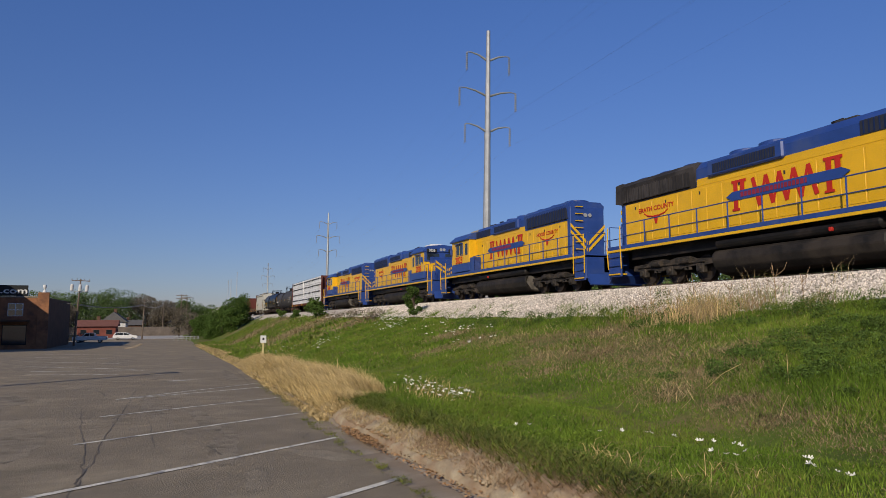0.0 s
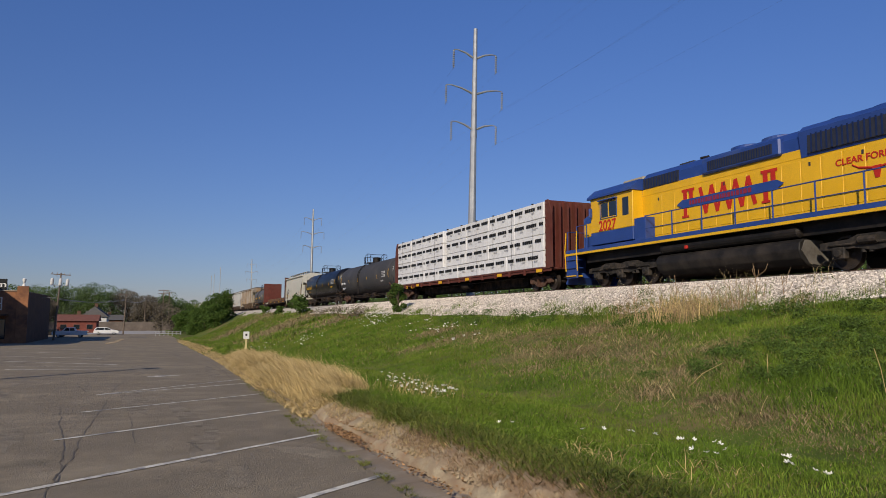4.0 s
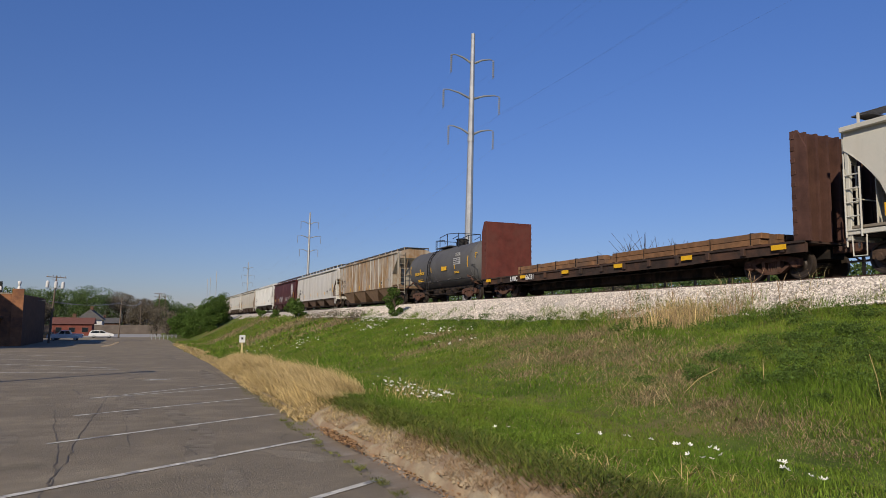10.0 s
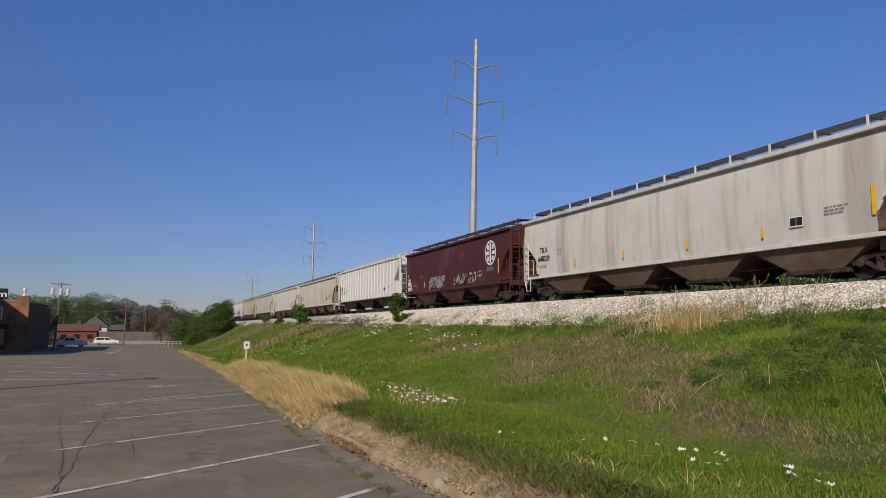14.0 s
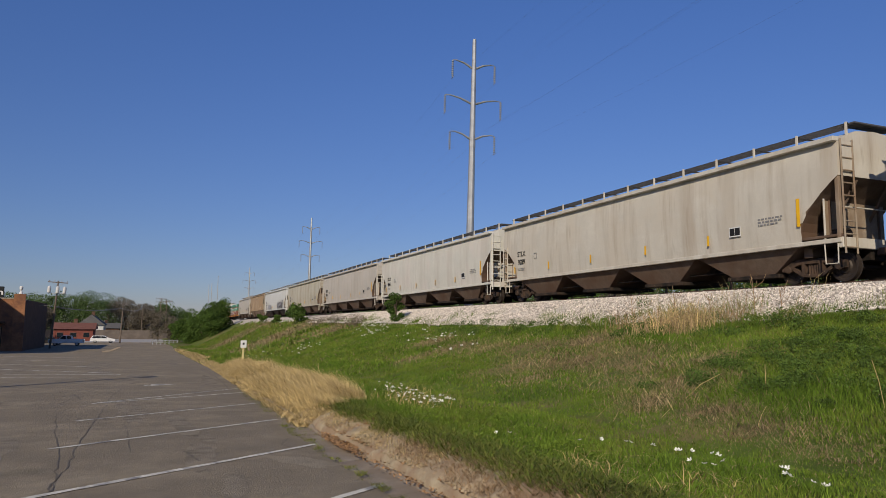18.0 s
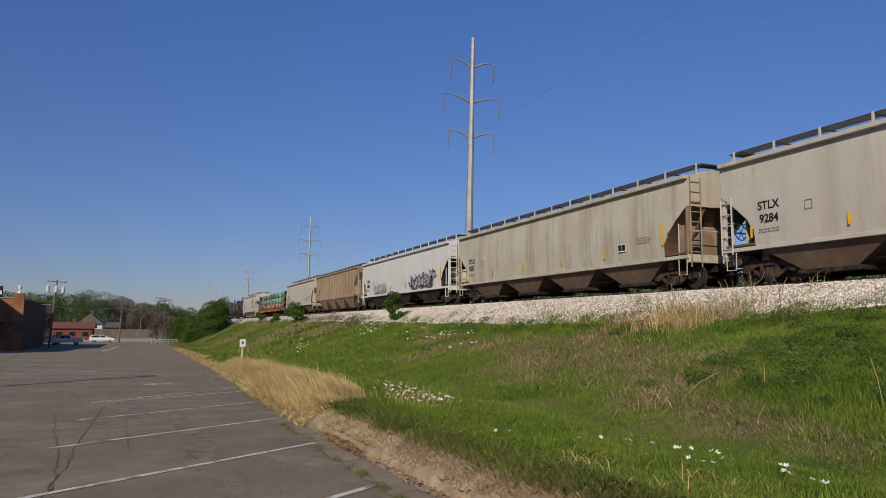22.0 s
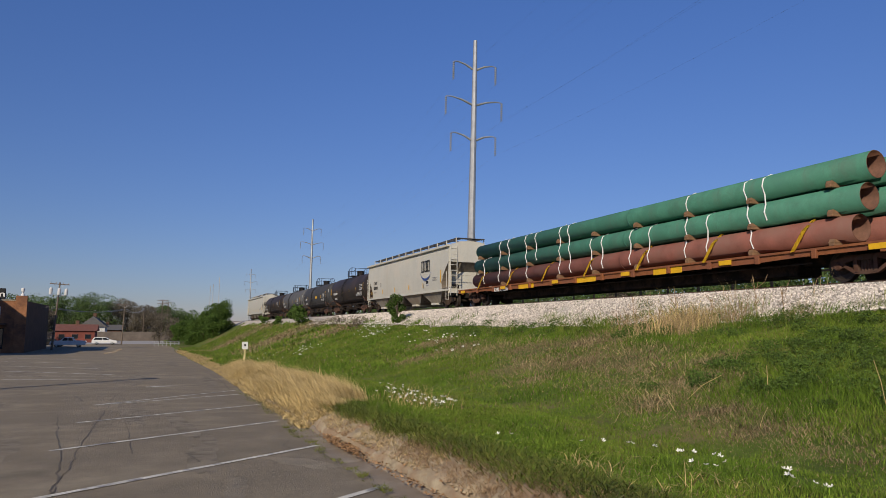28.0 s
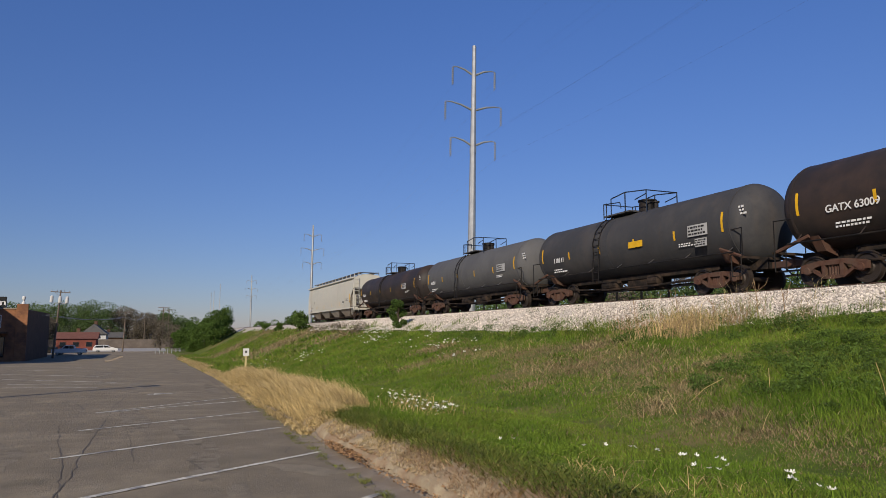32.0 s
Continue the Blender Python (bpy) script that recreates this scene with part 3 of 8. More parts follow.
def stones(n, y0, y1, size):
    """Loose broken stones on the near shoulder: squashed octahedra with uneven corners."""
    base = np.array([(1, 0, 0), (0, 1, 0), (-1, 0, 0), (0, -1, 0), (0, 0, 1), (0, 0, -1)], float)
    tri = np.array([(0, 1, 4), (1, 2, 4), (2, 3, 4), (3, 0, 4), (1, 0, 5), (2, 1, 5), (3, 2, 5), (0, 3, 5)])
    ys = y0 + (y1 - y0) * rng.random(n) ** 1.3
    dx = -4.9 + 3.6 * rng.random(n) ** 0.9
    h = np.interp(dx, [p[0] for p in prof], [p[1] for p in prof])
    bz = np.array([bank_z(TRACK_X - 4.6, yy) for yy in np.linspace(y0, y1, 200)])
    b = np.interp(ys, np.linspace(y0, y1, 200), bz)
    zc = b + (2.8 - b) * h + 0.04
    ctr = np.stack([TRACK_X + dx, ys, zc], 1)
    r = size * (0.6 + 0.8 * rng.random((n, 1, 1)))
    v = base[None] * r * (0.6 + 0.7 * rng.random((n, 6, 3)))
    a = rng.random(n) * 6.28
    c, s = np.cos(a)[:, None], np.sin(a)[:, None]
    v = np.stack([v[..., 0] * c - v[..., 1] * s, v[..., 0] * s + v[..., 1] * c, v[..., 2] * 0.8], 2) + ctr[:, None]
    f = tri[None] + 6 * np.arange(n)[:, None, None]
    return v.reshape(-1, 3), f.reshape(-1, 3)


# clods and grit on the soil
cb = np.array([(1, 0, 0), (0, 1, 0), (-1, 0, 0), (0, -1, 0), (0, 0, 1), (0, 0, -1)], float)
ct = np.array([(0, 1, 4), (1, 2, 4), (2, 3, 4), (3, 0, 4), (1, 0, 5), (2, 1, 5), (3, 2, 5), (0, 3, 5)])
n = 7000
cy = 3 + 11 * rng.random(n)
cx = np.array([curb_x(k) for k in cy]) + 0.12 + 0.6 * rng.random(n)
cz = np.array([max(lot_z(b) + (0.07 + 0.29 * min(1.0, (a - curb_x(b) - 0.04) / 0.57) ** 0.62 if a > curb_x(b) + 0.1 else 0.012), bank_z(a, b) + 0.01 if a > curb_x(b) + 0.55 else -9) for a, b in zip(cx, cy)])
cr = (0.006 + 0.022 * rng.random((n, 1, 1)) ** 3)
cv = (cb[None] * cr * (0.6 + 0.8 * rng.random((n, 6, 3))) + np.stack([cx, cy, cz], 1)[:, None]).reshape(-1, 3)
quads("soil_clods", cv, (ct[None] + 6 * np.arange(n)[:, None, None]).reshape(-1, 3), DIRT, "stuff", "small clods and grit on the eroded soil", "soil")
sv, sf = stones(78000, 6, 70, 0.041)
quads("ballast_stones", sv, sf, STONE, "stuff", "loose angular white limestone ballast stones", "ballast")

track = thing("railway_track", "steel rails on dark timber sleepers in pale ballast", "railway track")
track["kind"] = "structure"
for side in (-1, 1):
    c = TRACK_X + side * 0.755
    bm = bmesh.new()
    prism(bm, [(c - 0.07, RAIL_Z - 0.17), (c + 0.07, RAIL_Z - 0.17), (c + 0.07, RAIL_Z - 0.155), (c + 0.012, RAIL_Z - 0.13), (c + 0.012, RAIL_Z - 0.045), (c + 0.036, RAIL_Z - 0.035), (c + 0.036, RAIL_Z), (c - 0.036, RAIL_Z), (c - 0.036, RAIL_Z - 0.035), (c - 0.012, RAIL_Z - 0.045), (c - 0.012, RAIL_Z - 0.13), (c - 0.07, RAIL_Z - 0.155)], -80, 520, "y")
    part("rail", bm, RAIL, track)
tie = from_bm("sleeper", boxm(-1.3, 1.3, -0.11, 0.11, -0.12, 0.05, 0.01), TIE)
for i in range(150):
    copy_part("sleeper", tie, track, (TRACK_X + rnd.uniform(-0.03, 0.03), 2 + 0.52 * i, RAIL_Z - 0.215))


# ---- the train: each vehicle has its origin on the rail top at its middle, -X towards the lot, -Y ahead ----
def wheel_mesh():
    bm = bmesh.new()
    lathe(bm, [(-0.07, 0.16), (-0.07, 0.2), (-0.03, 0.24), (-0.03, 0.36), (-0.075, 0.39), (-0.075, 0.452), (0.0, 0.455), (0.06, 0.46), (0.065, 0.485), (0.09, 0.48), (0.09, 0.2), (0.1, 0.1)], (0, 0, 0), (1, 0, 0), 28)
    return from_bm("wheel", bm, TREAD)


def frame_mesh(mtl):
    """Cast side frame of a two-axle freight truck with its springs and bearing ends."""
    bm = bmesh.new()
    for s in (1, -1):
        prism(bm, [(s * 1.1, 0.62), (s * 0.98, 0.66), (s * 0.45, 0.74), (s * 0.2, 0.74), (0, 0.74), (0, 0.62), (s * 0.28, 0.62), (s * 0.62, 0.54), (s * 0.72, 0.40), (s * 0.8, 0.36), (s * 1.1, 0.4)][:: s], -0.07, 0.07)
        prism(bm, [(s * 0.66, 0.5), (s * 0.74, 0.44), (s * 0.36, 0.2), (0, 0.17), (0, 0.27), (s * 0.32, 0.29)][:: s], -0.07, 0.07)
        prism(bm, [(s * 0.24, 0.66), (s * 0.36, 0.66), (s * 0.36, 0.24), (s * 0.24, 0.24)][:: s], -0.09, 0.09)
        lathe(bm, [(-0.1, 0.05), (-0.1, 0.1), (-0.06, 0.13), (0.08, 0.13)], (0, s * 0.89, 0.457), (1, 0, 0), 12)
    for k in (-0.14, -0.05, 0.05, 0.14):
        rod(bm, (0, k, 0.26), (0, k, 0.58), 0.042, 8)
    box(bm, -0.1, 0.12, -0.24, 0.24, 0.58, 0.72, 0.01)
    return from_bm("truck_side_frame", bm, mtl)


WHEEL = wheel_mesh()
SIDEFRAME = {False: frame_mesh(TRUCKM), True: frame_mesh(TRUCKRED)}
AXLE = from_bm("axle", rod(bmesh.new(), (-0.72, 0, 0), (0.72, 0, 0), 0.075, 10), TREAD)
BOLSTER = from_bm("bolster", boxm(-0.95, 0.95, -0.2, 0.2, 0.5, 0.78, 0.02), TRUCKM)


spinners = []          # every wheel with its vehicle and radius


def truck(car, y, rusty=False):
    for s in (-1, 1):
        ob = copy_part("truck_side_frame", SIDEFRAME[rusty], car, (s * 0.99, y, 0), s > 0)
    copy_part("bolster", BOLSTER, car, (0, y, 0))
    for d in (-0.89, 0.89):
        for s in (-1, 1):
            spinners.append((copy_part("wheel", WHEEL, car, (s * 0.76, y + d, 0.457), s > 0), car, 0.457))
        copy_part("axle", AXLE, car, (0, y + d, 0.457))


COUPLER = from_bm("coupler", box(box(bmesh.new(), -0.11, 0.11, -0.5, 0.42, 0.76, 0.98, 0.02), -0.17, 0.17, -0.5, -0.2, 0.72, 1.02, 0.05), RUST)


def couplers(car, L):
    copy_part("coupler", COUPLER, car, (0, -L / 2 + 0.45, 0))
    copy_part("coupler", COUPLER, car, (0, L / 2 - 0.45, 0), True)
    for s in (-1, 1):
        part("brake_hose", rods([(0.25, s * (L / 2 - 0.55), 0.85), (0.27, s * (L / 2 - 0.25), 0.55), (0.2, s * (L / 2 - 0.06), 0.5)], 0.025, 6), BLACKMAT, car)


def ladder(car, x, y0, y1, z0, z1, material, n=5, name="ladder", along="y", r=0.022):
    """Two stiles and n rungs; it stands in the plane x = const, or in y = const with x from y0 to y1."""
    bm = bmesh.new()
    def P(k, z):
        return (x, k, z) if along == "y" else (k, x, z)
    for k in (y0, y1):
        rod(bm, P(k, z0), P(k, z1), r * 1.3, 6)
    for i in range(n):
        z = z0 + (z1 - z0) * (i + 0.5) / n
        rod(bm, P(y0, z), P(y1, z), r, 6)
    return part(name, bm, material, car)


def stirrup(car, x, y, material):
    part("sill_step", rods([(x, y - 0.22, 1.15), (x, y - 0.2, 0.48), (x, y + 0.2, 0.48), (x, y + 0.22, 1.15)], 0.022, 6), material, car)


def yellow_marks(car, ys, x, z, h=0.45, w=0.09, tilt=0):
    for y in ys:
        part("reflective_strip", boxm(x - 0.006, x + 0.002, y - w / 2, y + w / 2, z - h / 2, z + h / 2), STRIPE, car)


def hopper(name, s0, s1, paint, label, ribs=0, bays=4, marks=(), ink=None, lower=None, roofz=4.02, text_y=None, walkm=None, slope=1.35, half=1.58, under=None, cut_top=3.0, cut_low=1.5, bend=0.6, gate=None, sill0=None, endm=None):
    """Covered hopper car: curved or ribbed side, cut-back ends with slope sheets, discharge bays, roof walk and ladders."""
    L = s1 - s0
    car = thing(name, label, "hopper car", "train vehicles")
    lower = lower or paint
    walkm = walkm or GRATE
    yl, sill = L / 2 - 0.82, sill0 or (1.34 if ribs else 1.12)
    c = yl - slope
    bow = 0.0 if ribs else 0.1
    # shell: side outline swept across the width in facets, curved side and arched roof
    def surf(z):
        u = 2 * (z - sill) / (roofz - sill) - 1.1
        return -half - 0.02 + bow * 0.8 * u * u
    side = [sill + (roofz - sill) * k / 9 for k in range(10)] if bow else [sill, roofz]
    sect = [(surf(z), z) for z in side] + [(-half + 0.2, roofz + 0.1), (-0.75, roofz + 0.36), (0, roofz + 0.42)]
    sect = sect + [(-x, z) for x, z in sect[-2::-1]]
    bm = bmesh.new()

    def zmin(y):
        a = abs(y)
        return cut_low + (cut_top - cut_low) * min(1.0, (a - c) / slope) ** bend if a > c else sill
    half_ys = [yl] + [c + slope * u for u in (0.8, 0.55, 0.33, 0.16, 0.06)] + [c + 0.001, c - 0.001]
    rings = []
    for y in [-v for v in half_ys] + half_ys[::-1]:
        lo = zmin(y)
        rings.append([bm.verts.new((x, y, max(z, lo))) for x, z in sect])
    for a, b in zip(rings, rings[1:]):
        for i in range(len(sect) - 1):
            bm.faces.new((a[i], a[i + 1], b[i + 1], b[i]))
        bm.faces.new((a[-1], a[0], b[0], b[-1]))
    bm.faces.new(rings[0])
    bm.faces.new(rings[-1][::-1])
    bmesh.ops.remove_doubles(bm, verts=bm.verts, dist=0.0005)
    shell = part("body_shell", bm, paint, car)
    endm = endm or paint
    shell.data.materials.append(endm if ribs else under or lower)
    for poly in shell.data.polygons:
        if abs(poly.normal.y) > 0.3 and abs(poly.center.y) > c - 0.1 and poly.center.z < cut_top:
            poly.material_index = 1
    for s in (-1, 1):
        x = s * (half + 0.02)
        part("side_sill", boxm(min(x, x - s * 0.14), max(x, x - s * 0.14), -yl, yl, sill - (0.02 if ribs else 0.05), sill + (0.03 if ribs else 0.08), 0.01), lower, car)
        part("roof_rail", boxm(min(x + s * 0.12, x - s * 0.1), max(x + s * 0.12, x - s * 0.1), -yl, yl, roofz - 0.02, roofz + 0.12, 0.012), paint, car)
    if ribs:
        rib = from_bm("side_rib", boxm(-0.075, 0.05, -0.055, 0.055, sill + 0.02, roofz - 0.03, 0.015), paint)
        for i in range(ribs):
            y = -c + 2 * c * i / (ribs - 1)
            for s in (-1, 1):
                copy_part("side_rib", rib, car, (s * (half + 0.0), y, 0), s > 0)
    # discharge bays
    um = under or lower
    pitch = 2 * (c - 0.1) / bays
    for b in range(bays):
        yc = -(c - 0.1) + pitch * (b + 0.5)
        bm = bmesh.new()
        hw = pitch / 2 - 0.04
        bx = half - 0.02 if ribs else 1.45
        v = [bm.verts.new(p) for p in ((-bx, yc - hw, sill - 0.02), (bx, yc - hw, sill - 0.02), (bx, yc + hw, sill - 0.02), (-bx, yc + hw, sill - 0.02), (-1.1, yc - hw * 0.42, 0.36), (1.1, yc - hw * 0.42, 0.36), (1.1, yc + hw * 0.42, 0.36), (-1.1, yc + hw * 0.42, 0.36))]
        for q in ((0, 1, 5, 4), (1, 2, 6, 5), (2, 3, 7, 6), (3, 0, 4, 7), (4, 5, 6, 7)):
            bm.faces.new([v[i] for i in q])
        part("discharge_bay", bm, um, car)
        part("outlet_gate", boxm(-1.15 if not gate else -1.3, 1.15, yc - hw * (0.5 if not gate else 0.22), yc + hw * (0.5 if not gate else 0.22), 0.22, 0.36, 0.02), UNDER if not gate else gate, car)
        part("gate_crank", rod(bmesh.new(), (-1.22, yc - 0.1, 0.74), (-1.02, yc - 0.1, 0.74), 0.07, 8), UNDER, car)
    part("centre_sill", boxm(-0.3, 0.3, -L / 2 + 0.9, L / 2 - 0.9, 0.62, 1.1), UNDER, car)
    part("brake_pipe", rods([(-0.9, -c, 0.55), (-0.9, c, 0.55)], 0.03, 6), UNDER, car)
    part("air_reservoir", lathe(bmesh.new(), [(0, 0.1), (0.05, 0.2), (0.9, 0.2), (0.95, 0.1)], (-0.9, -c - 1.1, 1.36), (0, 1, 0), 12), UNDER, car)
    # ends
    for s in (-1, 1):
        y0, y1 = sorted((s * (c + 0.02), s * (yl + 0.02)))
        part("end_platform", boxm(-1.5, 1.5, y0, y1, sill - 0.08, sill - 0.02), UNDER, car)
        part("end_sill", boxm(-1.55, 1.55, *sorted((s * (yl + 0.03), s * (yl - 0.12))), sill - 0.2, sill + 0.1, 0.015), lower, car)
        for sx in (-1, 1):
            part("end_strut", rods([(sx * 1.05, s * (yl - 0.75), sill), (sx * 1.05, s * (yl - 0.75), zmin(yl - 0.75))], 0.04, 6), um, car)
            part("slope_brace", rods([(sx * 0.7, s * (yl - 0.1), cut_top - 0.05), (sx * 0.7, s * (c + 0.05), sill)], 0.05, 6), um, car)
            part("corner_post", boxm(*sorted((sx * 1.45, sx * 1.57)), *sorted((s * (yl - 0.02), s * (yl - 0.14))), sill, cut_top + 0.02, 0.01), endm, car)
            stirrup(car, sx * 1.55, s * (yl - 0.35), lower)
        ladder(car, s * (yl + 0.06), -1.5, -1.02, 0.75, roofz + 0.05, endm, 9, "end_ladder", "x")
        if not ribs:
            part("end_panel", boxm(-1.5, -1.0, *sorted((s * (yl + 0.025), s * (yl + 0.05))), roofz - 0.85, roofz - 0.02, 0.008), paint, car)
        if s > 0:
            ladder(car, -half - 0.04, yl - 0.02, yl - 0.48, 1.0, 2.95, paint, 5, "side_ladder")
        else:
            part("grab_post", rods([(-half + 0.05, -yl + 0.55, sill), (-half + 0.05, -yl + 0.55, 2.4)], 0.028, 6), paint, car)
        part("walkway_plank", boxm(-1.56, -1.2, *sorted((s * (c + 0.02), s * yl)), sill + 0.12, sill + 0.2, 0.01), um, car)
        part("shear_plate", boxm(-1.3, 1.3, *sorted((s * (c + slope * 0.42), s * (c + slope * 0.42 + 0.02))), sill - 0.02, zmin(c + slope * 0.42) + 0.03), endm, car)
        part("crossover_rail", rods([(-1.5, s * (yl - 0.1), sill + 1.0), (1.5, s * (yl - 0.1), sill + 1.0)], 0.02, 6), paint, car)
        part("bolster_web", boxm(-1.2, 1.2, *sorted((s * (L / 2 - 2.1), s * (L / 2 - 2.4))), 0.75, sill, 0.01), um, car)
    bm = rods([(0.75 + 0.28 * math.cos(k * 0.3927), -yl - 0.2, 2.1 + 0.28 * math.sin(k * 0.3927)) for k in range(16)], 0.022, 5, True)
    for k in range(3):
        rod(bm, (0.75 + 0.27 * math.cos(k * 1.047), -yl - 0.2, 2.1 + 0.27 * math.sin(k * 1.047)), (0.75 - 0.27 * math.cos(k * 1.047), -yl - 0.2, 2.1 - 0.27 * math.sin(k * 1.047)), 0.014, 5)
    rod(bm, (0.75, -yl - 0.2, 2.1), (0.75, -yl, 2.1), 0.03, 6)
    part("brake_wheel", bm, lower, car)
    # roof walk
    zt = roofz + (0.58 if not ribs else 0.46)
    for s in (-1, 1):
        board = bmesh.new()
        for j in range(10):
            box(board, *sorted((s * (0.40 + 0.064 * j), s * (0.422 + 0.064 * j))), -yl + 0.05, yl - 0.05, zt + 0.012, zt + 0.026)
        box(board, *sorted((s * 0.975, s * 0.99)), -yl + 0.05, yl - 0.05, zt, zt + 0.03)
        part("running_board", board, walkm, car)
    part("roof_hatch_cover", boxm(-0.3, 0.3, -yl + 1.2, yl - 1.2, roofz + 0.38, roofz + 0.53, 0.04), paint, car)
    post = from_bm("walk_bracket", boxm(-0.025, 0.025, -0.03, 0.03, roofz + 0.16, zt + 0.05), paint)
    cross = from_bm("walk_crossbar", boxm(-1.0, 1.0, -0.02, 0.02, zt - 0.04, zt + 0.01), walkm)
    n = max(8, int(L / 1.75))
    for i in range(n + 1):
        y = -yl + 0.1 + (2 * yl - 0.2) * i / n
        for s in (-1, 1):
            copy_part("walk_bracket", post, car, (s * 1.02, y, 0))
        copy_part("walk_crossbar", cross, car, (0, y, 0))
    for s in (-1, 1):
        part("end_walk", boxm(-0.98, 0.98, *sorted((s * (yl - 0.35), s * (yl + 0.15))), zt - 0.03, zt + 0.01), walkm, car)
    # markings: the left of the side as seen is the trailing end
    xs = -half - 0.035
    ink = ink or BLACKP
    ty = text_y if text_y is not None else c - 0.2

    for i, mk in enumerate(marks):
        lettering(mk, 0.37, car, ty - 0.45, 2.45 - 0.42 * i, min(surf(2.65 - 0.42 * i), surf(2.3 - 0.42 * i), surf(2.25 - 0.42 * i)) - 0.01, ink, "reporting_mark")
    bars(car, ty - 0.4, 1.66, surf(1.72) - 0.006, 2, 0.8, 0.16, PRINTGREY)
    bars(car, -c + 1.1, 2.0, surf(2.12) - 0.006, 3, 0.95, 0.28, PRINTGREY)
    part("stencil_plate", boxm(xs - 0.004, xs + 0.002, -c + 2.28, -c + 2.78, 1.66, 1.98), WHITEP, car)
    for k in range(2):
        part("stencil_panel", boxm(xs - 0.008, xs + 0.0, -c + 2.31 + 0.23 * k, -c + 2.52 + 0.23 * k, 1.7, 1.95), BLACKP, car)
    part("stencil_frame", rods([(xs, ty - 2.05, 2.12), (xs, ty - 2.05, 2.38), (xs, ty - 1.8, 2.38), (xs, ty - 1.8, 2.12)], 0.012, 4, True), PRINTGREY, car)
    yellow_marks(car, [c + 0.05, c * 0.62, c * 0.22, -c * 0.2, -c * 0.58], xs, 1.65, 0.36)
    yellow_marks(car, [-c + 0.02], xs, 2.1, 0.85, 0.12)
    truck(car, -L / 2 + 2.25)
    truck(car, L / 2 - 2.25)
    couplers(car, L)
    return car


RAILBLUE = mat("blue_black_railing", (0.016, 0.024, 0.04), 0.4, var=0.2)
PANELGREY = mat("pale_stencil_paint", (0.42, 0.42, 0.41), 0.6, var=0.15, bump=0)


